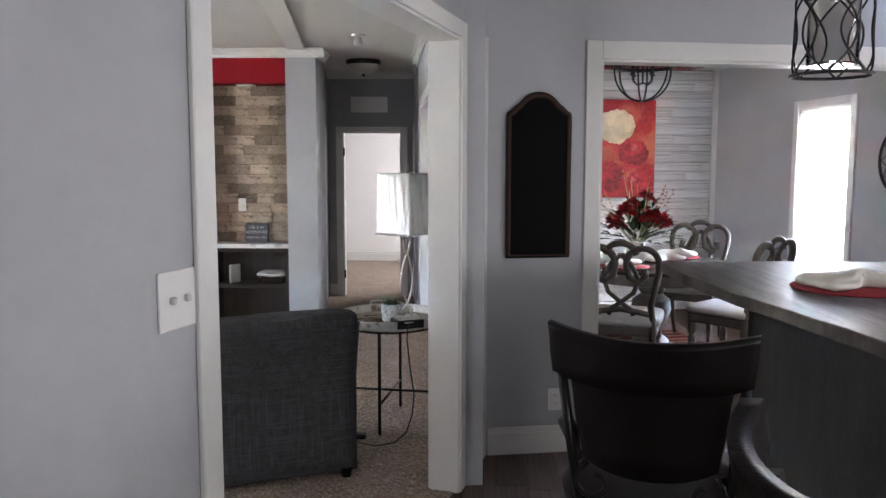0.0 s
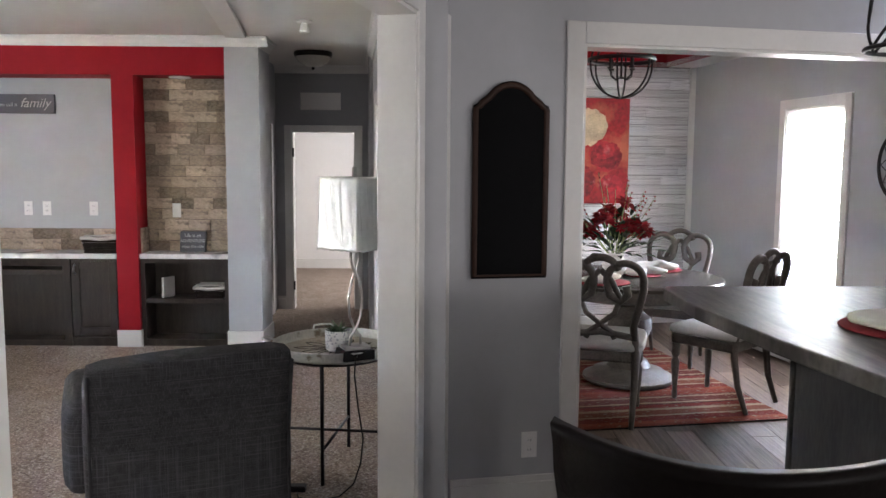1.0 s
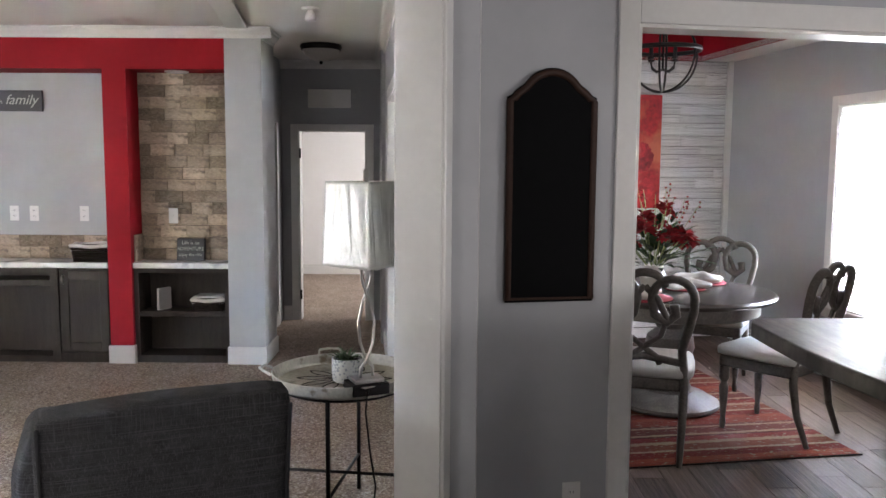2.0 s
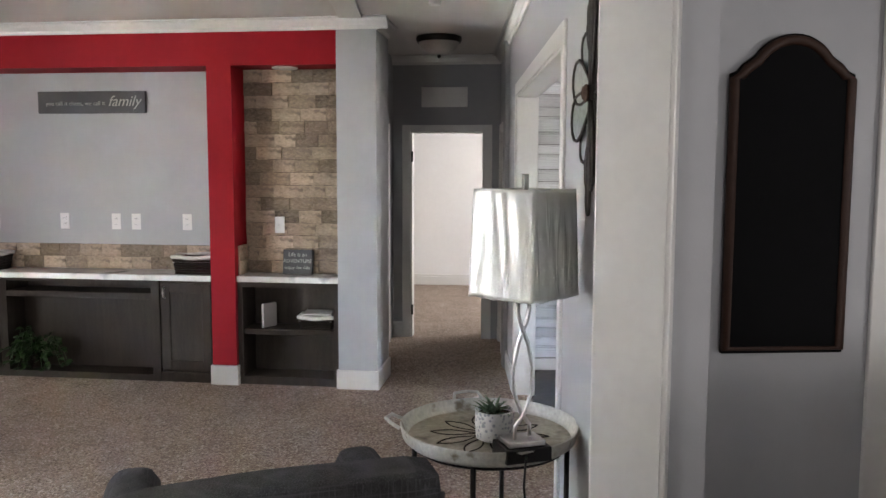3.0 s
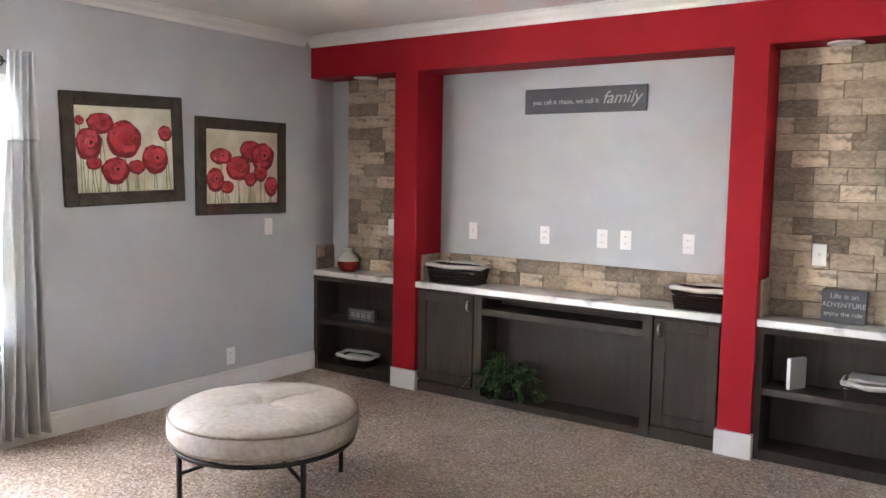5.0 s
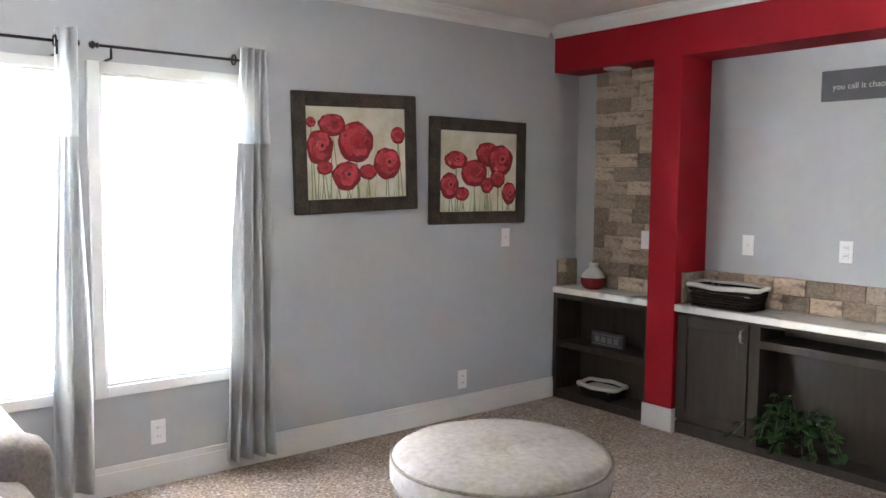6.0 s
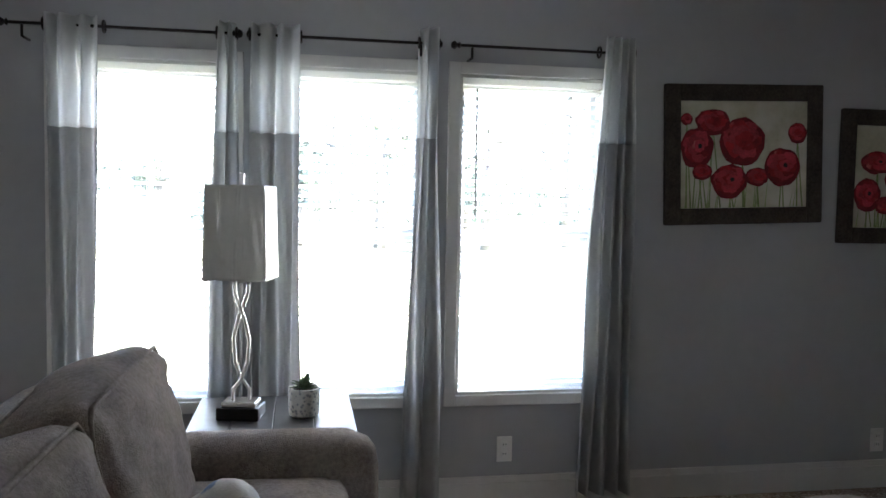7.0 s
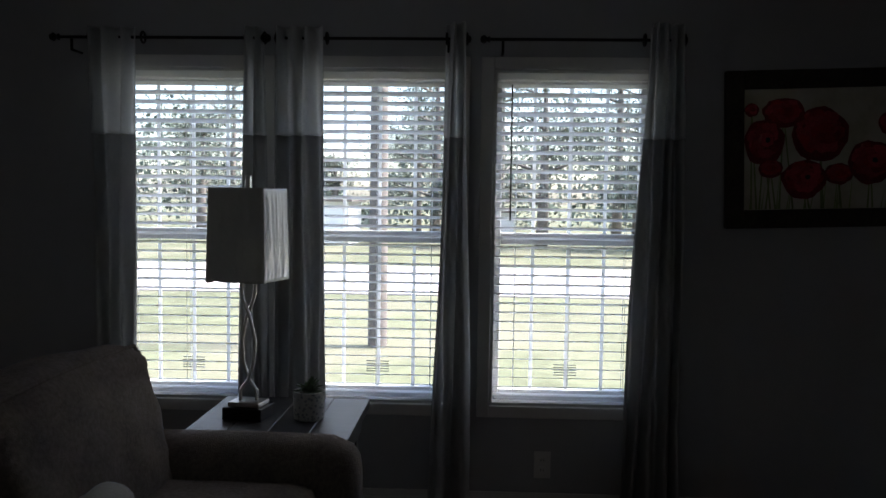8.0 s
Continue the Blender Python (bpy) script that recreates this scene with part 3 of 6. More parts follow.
# ---- text ----
def words(text, size, m, material, parent, name="lettering", shear=0.0, depth=0.0008):
    cu = bpy.data.curves.new(name, "FONT")
    cu.body, cu.size, cu.extrude, cu.shear = text, size, depth, shear
    cu.align_x, cu.align_y = "CENTER", "CENTER"
    cu.materials.append(material)
    ob = new(name, cu)
    ob.parent = parent
    ob.matrix_local = m
    return ob


M_SIGN = mat("slate_grey_sign", (0.075, 0.077, 0.085), 0.7, vary=0.15, scale=10)
M_INK = mat("white_lettering", (0.4, 0.4, 0.4), 0.6, vary=0.03)
UP = pose(0, 0, 0, 90, 0, 0)
ob = thing("wall_sign", pose(-3.027, YN, 1.955), "dark grey wooden wall sign with white lettering", "sign")
part("board", box(-0.408, -0.022, -0.078, 0.408, -0.001, 0.078, 0.002), M_SIGN, ob)
words("you call it chaos, we call it", 0.043, pose(-0.12, -0.024, -0.008) @ UP, M_INK, ob)
words("family", 0.105, pose(0.25, -0.024, 0.005) @ UP, M_INK, ob, shear=0.35)

ob = thing("sign_block", pose(-1.49, YB - 0.06, CT, -8, 0, 0), "small grey box sign with white lettering on the counter", "sign")
part("block", box(-0.104, -0.02, 0.0, 0.104, 0.02, 0.17, 0.003), M_SIGN, ob)
for t, z, sz in (("Life is an", 0.135, 0.038), ("ADVENTURE", 0.09, 0.036), ("enjoy the ride", 0.045, 0.032)):
    words(t, sz, pose(0, -0.0215, z) @ UP, M_INK, ob)
M_WORN = mat("worn_pale_print", (0.2, 0.2, 0.2), 0.7)
ob = thing("sign_block", pose(-4.69, YR + 0.14, 0.391), "small dark box sign with pale bars on the shelf", "sign")
part("block", box(-0.13, -0.015, 0.0, 0.13, 0.015, 0.092, 0.003), M_SIGN, ob)
bm = box(-0.115, -0.017, 0.012, 0.115, -0.0151, 0.018)
box(-0.115, -0.017, 0.074, 0.115, -0.0151, 0.08, bm=bm)
for i in range(4):
    box(-0.1 + i * 0.052, -0.017, 0.026, -0.06 + i * 0.052, -0.0151, 0.066, bm=bm)
part("lettering_bar", bm, M_WORN, ob, "pale bars of worn lettering")

# ---- baskets, books, vase, plates ----
M_WICKER = mat("dark_wicker", (0.014, 0.009, 0.007), 0.7, vary=0.3, scale=40, bump=0.3, bump_scale=90, spec=0.15)
M_LINER = mat("white_cotton_liner", (0.55, 0.54, 0.51), 0.9, vary=0.05, scale=15, bump=0.2, bump_scale=120)


def basket(m, sx, sy, h, label):
    ob = thing("basket", m, label, "basket", "wicker baskets")
    rows = 7
    for i in range(rows):
        t = i / (rows - 1)
        a, b, z = (sx * (0.88 + 0.12 * t)) / 2, (sy * (0.88 + 0.12 * t)) / 2, 0.008 + t * (h - 0.03)
        pts = []
        n = 44
        for k in range(n):
            q = 2 * math.pi * k / n
            c, s = math.cos(q), math.sin(q)
            g = (abs(c) ** 5 + abs(s) ** 5) ** (-0.2)
            wv = 0.0035 * math.sin(n / 2 * q + math.pi * i)
            pts.append((c * g * (a + wv), s * g * (b + wv), z))
        part("woven_strand", tube(pts, (h - 0.03) / rows * 0.58, 6, closed=True), M_WICKER, ob)
    part("base", box(-sx * 0.42, -sy * 0.42, 0, sx * 0.42, sy * 0.42, 0.01), M_WICKER, ob)
    pts = []
    for k in range(40):
        q = 2 * math.pi * k / 40
        c, s = math.cos(q), math.sin(q)
        g = (abs(c) ** 5 + abs(s) ** 5) ** (-0.2)
        pts.append((c * g * sx / 2 * 1.03, s * g * sy / 2 * 1.03, h - 0.016 + 0.004 * math.sin(5 * q)))
    bm = tube(pts, 0.011, 8, closed=True, flat=1.3)
    part("liner", bm, M_LINER, ob, "white cotton liner folded over the rim")
    part("liner_bottom", box(-sx * 0.46, -sy * 0.46, h * 0.6, sx * 0.46, sy * 0.46, h * 0.62), M_LINER, ob)
    return ob


basket(pose(-3.85, YN - 0.15, CT), 0.41, 0.23, 0.135, "dark wicker basket with a white liner by the red column")
basket(pose(-2.19, YN - 0.15, CT), 0.33, 0.22, 0.135, "dark wicker basket with white liner on the counter")
basket(pose(-1.335, YR + 0.14, 0.391), 0.25, 0.2, 0.1, "small dark wicker basket holding papers on the shelf")
M_PAPER = mat("white_paper", (0.5, 0.49, 0.475), 0.7, vary=0.04)
ob = thing("paper_stack", pose(-1.335, YR + 0.14, 0.492, 0, 0, 4), "stack of white papers lying in the small basket", "paper")
for i in range(2):
    part("sheet_bundle", box(-0.105 + 0.006 * i, -0.085, 0.006 * i, 0.105 - 0.004 * i, 0.085, 0.0055 + 0.006 * i, 0.001), M_PAPER, ob)
ob = thing("book", pose(-1.69, YR + 0.14, 0.391, 0, 0, 62), "pale book standing upright on the dark shelf", "book")
part("cover", box(-0.06, -0.012, 0, 0.06, 0.012, 0.165, 0.003), M_PAPER, ob)
part("pages", box(-0.056, -0.0095, 0.004, 0.063, 0.0095, 0.161), M_LINER, ob)
M_VASE = mat("red_glaze", (0.2, 0.014, 0.014), 0.2, vary=0.15, scale=8)
ob = thing("vase", pose(-4.82, YR + 0.13, CT), "round red and cream ceramic vase on the counter", "vase")
part("body", lathe([(0.045, 0), (0.068, 0.012), (0.082, 0.045), (0.08, 0.078)], 28), M_VASE, ob, smooth=True)
part("neck", lathe([(0.08, 0.0785), (0.066, 0.105), (0.042, 0.128), (0.028, 0.142), (0.032, 0.17), (0.026, 0.17), (0.02, 0.142)], 28), M_LINER, ob, "cream glazed shoulder and neck", smooth=True)
basket(pose(-4.73, YR + 0.14, 0.061), 0.29, 0.2, 0.09, "low dark wicker basket with a white liner on the bottom shelf")

# ---- leafy plants ----
M_LEAF = mat("green_leaf", (0.02, 0.052, 0.013), 0.5, vary=0.35, scale=12, island=0.9)
M_SUCC = mat("succulent_leaf", (0.11, 0.17, 0.09), 0.5, vary=0.2, scale=12, island=0.5)
M_SOIL = mat("potting_soil", (0.05, 0.035, 0.025), 0.95, vary=0.4, scale=30, bump=0.8, bump_scale=120)


def leaf(bm, at, d, up, length, width, fold=0.3):
    d = d.normalized()
    side = d.cross(up).normalized()
    n = side.cross(d).normalized()
    prof = ((0.0, 0.08), (0.2, 0.7), (0.45, 1.0), (0.75, 0.62), (1.0, 0.0))
    mid, lf, rt = [], [], []
    for t, wd in prof:
        c = at + d * (length * t) - n * (length * 0.25 * t * t)
        mid.append(bm.verts.new(c))
        lf.append(bm.verts.new(c + side * (width / 2 * wd) + n * fold * width / 2 * wd) if wd else None)
        rt.append(bm.verts.new(c - side * (width / 2 * wd) + n * fold * width / 2 * wd) if wd else None)
    for i in range(4):
        for sd in (lf, rt):
            vs = [mid[i], mid[i + 1]] + ([sd[i + 1]] if sd[i + 1] else []) + [sd[i]]
            bm.faces.new(vs if sd is rt else vs[::-1])


rng = random.Random(4)
ob = thing("ivy_plant", pose(-3.38, YR - 0.02, 0.004), "green trailing ivy spilling from the media cabinet onto the carpet", "plant")
bml, bms = bmesh.new(), bmesh.new()
for k in range(22):
    a = rng.uniform(-2.9, -0.2)
    r = rng.uniform(0.07, 0.26)
    hi = rng.uniform(0.12, 0.33)
    p0 = Vector((rng.uniform(-0.05, 0.05), 0.07, 0.08))
    pts = []
    for i in range(7):
        t = i / 6
        x = p0.x + math.cos(a) * r * t * 1.5
        y = p0.y + max(-0.17, math.sin(a) * r * t * 0.8)
        pts.append(Vector((x, y, max(0.012, p0.z + hi * math.sin(t * 2.6) - 0.07 * t))))
    tube(pts, 0.0016, 4, bms)
    for i in range(1, 7):
        for s in range(2):
            d = Vector((math.cos(a) + rng.uniform(-0.9, 0.9), math.sin(a) + rng.uniform(-0.9, 0.9), rng.uniform(-0.5, 0.4)))
            leaf(bml, pts[i], d, Vector((rng.uniform(-0.3, 0.3), rng.uniform(-0.6, 0.1), 1)), rng.uniform(0.035, 0.06), rng.uniform(0.03, 0.045))
tagged(part("stem", bms, M_SUCC, ob), kind="stuff")
tagged(part("foliage", bml, M_LEAF, ob), kind="stuff")
part("pot", lathe([(0.05, 0.0), (0.055, 0.01), (0.06, 0.09), (0.055, 0.1), (0.0, 0.095)], 20, at=(0, 0.06, 0.071)), M_WICKER, ob)

M_POT = mat("white_patterned_pot", (0.6, 0.6, 0.58), 0.6, vary=0.1, scale=20)
two_tone(M_POT, (0.3, 0.32, 0.34), 70, 0.42, 0.3, kind="ShaderNodeTexVoronoi")


def succulent(m, r, h, label, spiky):
    ob = thing("potted_succulent", m, label, "plant", "succulents")
    part("pot", lathe([(r * 0.75, 0), (r * 0.95, 0.008), (r, h * 0.5), (r, h), (r * 0.9, h), (r * 0.88, h * 0.85)], 28), M_POT, ob, "white pot with a grey pattern", smooth=True)
    part("soil", lathe([(r * 0.89, h * 0.86), (r * 0.5, h * 0.9), (0.0, h * 0.92)], 20), M_SOIL, ob)
    bm = bmesh.new()
    for c in range(3 if spiky else 1):
        o = Vector((rng.uniform(-0.4, 0.4) * r, rng.uniform(-0.4, 0.4) * r, h * 0.9)) if spiky else Vector((0, 0, h * 0.9))
        for k in range(16 if spiky else 34):
            a, e = k * 2.4, rng.uniform(0.25, 1.3)
            d = Vector((math.cos(a) * math.cos(e), math.sin(a) * math.cos(e), math.sin(e)))
            leaf(bm, o, d, Vector((0, 0, 1)) if e < 1.2 else Vector((1, 0, 0.2)), r * rng.uniform(0.75, 1.2), r * (0.18 if spiky else 0.4), 0.5)
    tagged(part("leaves", bm, M_SUCC, ob), kind="stuff")
    return ob


# ---- lamps ----
M_FILM = mat("wrinkled_plastic_film", (0.6, 0.61, 0.575), 0.5, vary=0.05, scale=6, bump=0.0)
n, l = M_FILM.node_tree.nodes, M_FILM.node_tree.links
tc, mp, wt, bp = (n.new(k) for k in ("ShaderNodeTexCoord", "ShaderNodeMapping", "ShaderNodeTexNoise", "ShaderNodeBump"))
mp.inputs["Scale"].default_value = (22, 22, 2.0)
wt.inputs["Scale"].default_value, wt.inputs["Detail"].default_value, wt.inputs["Distortion"].default_value = 1.2, 1.0, 0.8
bp.inputs["Strength"].default_value, bp.inputs["Distance"].default_value = 0.5, 0.003
l.new(tc.outputs["Object"], mp.inputs["Vector"])
l.new(mp.outputs["Vector"], wt.inputs["Vector"])
crease = n.new("ShaderNodeMapRange")
crease.inputs["From Min"].default_value, crease.inputs["From Max"].default_value = 0.48, 0.66
l.new(wt.outputs["Fac"], crease.inputs["Value"])
l.new(crease.outputs["Result"], bp.inputs["Height"])
l.new(bp.outputs["Normal"], n["Principled BSDF"].inputs["Normal"])
n["Principled BSDF"].inputs["Coat Weight"].default_value = 0.8
n["Principled BSDF"].inputs["Coat Roughness"].default_value = 0.12


def table_lamp(m, label, top=0.24, low=0.285, turn=0, z0=0.46, seed=1.0):
    ob = thing("table_lamp", m, label, "lamp", "silver table lamps")
    part("foot", box(-0.075, -0.06, 0, 0.075, 0.06, 0.045, 0.003), M_BLACK, ob, "black block foot")
    part("base_plate", box(-0.06, -0.045, 0.0455, 0.06, 0.045, 0.062, 0.002), M_SILVER, ob)
    zs = [0.062, 0.10, 0.135, 0.2, 0.28, 0.36, 0.42, 0.455, 0.49]
    xs = [0.028, 0.028, 0.0, -0.024, -0.03, -0.012, 0.012, 0.022, 0.022]
    for s in (1, -1):
        part("twisted_bar", tube([(s * x, 0.008 * s, z) for x, z in zip(xs, zs)], 0.0065, 8), M_SILVER, ob)
    part("neck", lathe([(0.014, 0.485), (0.016, 0.51), (0.01, 0.52), (0.01, 0.56)], 14), M_SILVER, ob)
    z1, r, cols, rows = 0.83, math.pi / 4, 22, 26
    b = bmesh.new()
    rings = []
    for j in range(rows + 1):
        t = j / rows
        R = (low + (top - low) * t) / math.sqrt(2)
        ring = []
        for i in range(4):
            a0, a1 = r + i * math.pi / 2, r + (i + 1) * math.pi / 2
            out = Vector((math.cos((a0 + a1) / 2), math.sin((a0 + a1) / 2), 0))
            for k in range(cols):
                q = k / cols
                p = Vector((R * (math.cos(a0) * (1 - q) + math.cos(a1) * q), R * (math.sin(a0) * (1 - q) + math.sin(a1) * q), z0 + (z1 - z0) * t))
                u = q * 5 + i * 7.3 + seed
                long_fold = abs(noise.noise(Vector((u * 1.5 + 0.8 * t, t * 0.7, seed)))) ** 0.7
                gather = noise.noise(Vector((u * 2.2 - 2 * t, t * 9, seed + 3))) * max(0, 1 - t * 3.2)
                edge = min(1, 6 * q, 6 * (1 - q)) * min(1, 9 * (1 - t))
                p += out * (edge * (0.0065 * long_fold + 0.006 * gather))
                p.z += (0.006 * noise.noise(Vector((u * 1.3, 0, seed))) if j == 0 else 0)
                ring.append(b.verts.new(p))
        rings.append(ring)
    for lo, hi in zip(rings, rings[1:]):
        for k in range(4 * cols):
            b.faces.new((lo[k], lo[(k + 1) % (4 * cols)], hi[(k + 1) % (4 * cols)], hi[k])).smooth = True
    sh = part("shade", b, M_FILM, ob, "square white shade still in plastic film")
    sh.rotation_euler = (0, 0, radians(turn))
    so = sh.modifiers.new("wall", "SOLIDIFY")
    so.thickness = 0.004
    part("finial", box(-0.009, -0.009, 0.815, 0.009, 0.009, 0.875, 0.003), M_SILVER, ob)
    cross = box(-top / 2, -0.002, 0.812, top / 2, 0.002, 0.816)
    box(-0.002, -top / 2, 0.812, 0.002, top / 2, 0.816, bm=cross)
    sp = part("spider", cross, M_SILVER, ob)
    sp.rotation_euler = (0, 0, radians(turn))
    return ob


# ---- tray table by the kitchen opening ----
M_TRAY = mat("distressed_white_enamel", (0.55, 0.54, 0.49), 0.55, vary=0.2, scale=8)
two_tone(M_TRAY, (0.2, 0.16, 0.11), 14, 0.6, 0.7, detail=7)
M_TRAYTOP = mat("aged_tray_top", (0.36, 0.33, 0.26), 0.5, vary=0.3, scale=6)
two_tone(M_TRAYTOP, (0.13, 0.11, 0.075), 9, 0.58, 0.7, detail=6)
TX, TY, TH = 0.02, 4.93, 0.61
ob = thing("tray_table", pose(TX, TY, 0), "round distressed white tray table on black metal legs", "side table")
tray = part("tray", lathe([(0.0, TH - 0.035), (0.274, TH - 0.035), (0.292, TH - 0.02), (0.301, TH + 0.02), (0.297, TH + 0.022), (0.287, TH - 0.012), (0.274, TH - 0.022)], 48), M_TRAY, ob, smooth=True)
part("tray_bottom", lathe([(0.275, TH - 0.024), (0.274, TH - 0.0195), (0.0, TH - 0.0195)], 48), M_TRAYTOP, tray, "worn painted tray bottom")
for k in range(10):
    a = math.radians(36 * k)
    pts = [(math.cos(a + s * 0.20 * math.sin(t * math.pi)) * (0.03 + 0.17 * t), math.sin(a + s * 0.20 * math.sin(t * math.pi)) * (0.03 + 0.17 * t), TH - 0.0185) for s, ts in ((1, range(0, 9)), (-1, range(8, -1, -1))) for t in (i / 8 for i in ts)]
    part("petal_line", tube(pts, 0.0032, 5, flat=0.4), M_WICKER, tray)
for s in (1.9, math.pi + 0.1):
    c = Vector((math.cos(s), math.sin(s), 0))
    t = Vector((-math.sin(s), math.cos(s), 0))
    p = [c * 0.298 + t * -0.055, c * 0.332 + t * -0.045, c * 0.349, c * 0.332 + t * 0.045, c * 0.298 + t * 0.055]
    part("handle", tube([(q.x, q.y, TH + 0.015 + (0.018 if 0 < i < 4 else 0)) for i, q in enumerate(p)], 0.006, 8), M_TRAY, ob)
for k in range(4):
    a = math.radians(38 + 90 * k + 45)
    part("leg", tube([(0.262 * math.cos(a), 0.262 * math.sin(a), 0), (0.262 * math.cos(a), 0.262 * math.sin(a), TH - 0.036)], 0.009, 8), M_BLACK, ob)
for k in range(2):
    a = math.radians(38 + 90 * k + 45)
    part("cross_bar", tube([(0.262 * math.cos(a), 0.262 * math.sin(a), 0.17 + 0.012 * k), (-0.262 * math.cos(a), -0.262 * math.sin(a), 0.17 + 0.012 * k)], 0.007, 8), M_BLACK, ob)
    part("top_ring", tube([(0.256 * math.cos(q), 0.256 * math.sin(q), TH - 0.045) for q in (2 * math.pi * i / 40 for i in range(40))], 0.005, 6, closed=True), M_BLACK, ob) if k == 0 else None
table_lamp(pose(0.135, 4.72, TH - 0.018, 0, 0, 25), "silver twisted table lamp with a film-wrapped shade on the tray table", 0.22, 0.24, turn=30, z0=0.505)
succulent(pose(TX + 0.02, TY - 0.05, TH - 0.018), 0.064, 0.1, "green succulents in a white patterned pot on the tray table", True)
ob = thing("lamp_cord", pose(TX + 0.1, TY - 0.3, 0), "black lamp cord hanging from the tray table to the carpet", "cord")
part("cable", tube([(0.03, 0.15, TH + 0.0), (0.03, 0.0, TH + 0.005), (0.03, -0.035, TH + 0.015), (0.025, -0.045, TH - 0.06), (0.04, -0.04, 0.4), (0.06, -0.02, 0.25), (0.05, -0.03, 0.14), (0.02, -0.05, 0.05), (-0.04, -0.09, 0.008), (-0.13, -0.14, 0.006), (-0.22, -0.1, 0.006), (-0.24, -0.02, 0.006)], 0.0035, 6), M_BLACK, ob)
part("switch_box", box(-0.285, -0.04, 0.0, -0.2, 0.01, 0.03, 0.006), M_BLACK, ob)

# ---- metal wall flower ----
M_RUST = mat("weathered_dark_metal", (0.05, 0.045, 0.04), 0.6, metal=0.5, vary=0.4, scale=20)
M_HUB = mat("rusty_metal", (0.075, 0.042, 0.03), 0.8, vary=0.4, scale=20)
M_PETAL = mat("galvanised_petal", (0.27, 0.29, 0.28), 0.5, metal=0.2, vary=0.3, scale=10)
ob = thing("wall_ornament", lmb @ pose(ll - 0.58, 0, 1.69), "large metal flower medallion of grey petals on the wall", "wall decor")


def petal_loop(name, ang, L, wd, r, lift, fill, parent):
    c, s = math.cos(radians(ang)), math.sin(radians(ang))
    side = [(0.02, 0.004), (L * 0.35, wd * 0.5), (L * 0.62, wd * 0.9), (L * 0.8, wd), (L * 0.92, wd * 0.8), (L * 0.985, wd * 0.4)]
    out = side + [(L, 0)] + [(u, -v) for u, v in reversed(side)]

    def at(u, v, back=0.0):
        return (u * c - v * s, -lift - 0.05 * u * u / 0.3 * abs(c) + back, u * s + v * c)
    pt = part(name, tube([at(u, v) for u, v in out], r, 6, closed=True), M_RUST, parent)
    if fill:
        b = bmesh.new()
        top = [b.verts.new(at(u * 0.98, v * 0.92, 0.001)) for u, v in out]
        low = [b.verts.new(at(u * 0.98, v * 0.92, 0.004)) for u, v in out]
        n = len(out)
        for i in range(1, n // 2):
            b.faces.new((top[i], top[i + 1], top[n - 2 - i], top[n - 1 - i])) if i + 1 < n - 2 - i else b.faces.new((top[i], top[i + 1], top[n - 1 - i]))
            b.faces.new((low[n - 1 - i], low[n - 2 - i], low[i + 1], low[i])) if i + 1 < n - 2 - i else b.faces.new((low[n - 1 - i], low[i + 1], low[i]))
        part("panel", b, M_PETAL, pt, "grey galvanised infill")


for s in (0, 180):
    for ang, L, wd, fill in ((13, 0.31, 0.07, True), (-13, 0.3, 0.066, True), (38, 0.275, 0.054, True), (-38, 0.275, 0.054, True), (56, 0.26, 0.034, s == 0), (-56, 0.26, 0.034, s == 180), (71, 0.27, 0.03, True), (-71, 0.27, 0.03, True)):
        petal_loop("petal", s + ang, L, wd, 0.005, 0.022 + 0.01 * (abs(ang) % 2), fill, ob)
for s in (90, -90):
    petal_loop("spear", s, 0.335, 0.02, 0.006, 0.044, True, ob)
    petal_loop("spear", s + 8, 0.27, 0.018, 0.005, 0.04, True, ob)
    petal_loop("spear", s - 8, 0.27, 0.018, 0.005, 0.04, True, ob)
part("hub", lathe([(0.0, 0.0), (0.022, 0.003), (0.026, 0.01), (0.016, 0.02), (0.0, 0.024)], 16), M_HUB, ob, "rusty hub").matrix_local = pose(0, -0.046, 0, 90)
part("wall_bracket", box(-0.02, -0.047, -0.02, 0.02, 0.0, 0.02), M_RUST, ob)

# ---- armchair ----
M_WELT = mat("charcoal_welt", (0.035, 0.036, 0.04), 0.9, vary=0.2, scale=30)
n, l = M_GREY_CLOTH.node_tree.nodes, M_GREY_CLOTH.node_tree.links
tc = n.new("ShaderNodeTexCoord")
src = n["Principled BSDF"].inputs["Base Color"].links[0].from_socket
for st in ((4, 4, 260), (260, 260, 4)):
    mp, tx, rg, mx = (n.new(k) for k in ("ShaderNodeMapping", "ShaderNodeTexNoise", "ShaderNodeMapRange", "ShaderNodeMix"))
    mp.inputs["Scale"].default_value = st
    tx.inputs["Scale"].default_value, tx.inputs["Detail"].default_value = 1.0, 2
    rg.inputs["From Min"].default_value, rg.inputs["From Max"].default_value, rg.inputs["To Max"].default_value = 0.53, 0.68, 0.5
    mx.data_type = "RGBA"
    l.new(tc.outputs["Object"], mp.inputs["Vector"])
    l.new(mp.outputs["Vector"], tx.inputs["Vector"])
    l.new(tx.outputs["Fac"], rg.inputs["Value"])
    l.new(rg.outputs["Result"], mx.inputs[0])
    l.new(src, mx.inputs[6])
    mx.inputs[7].default_value = (0.13, 0.13, 0.138, 1)
    src = mx.outputs[2]
l.new(src, n["Principled BSDF"].inputs["Base Color"])

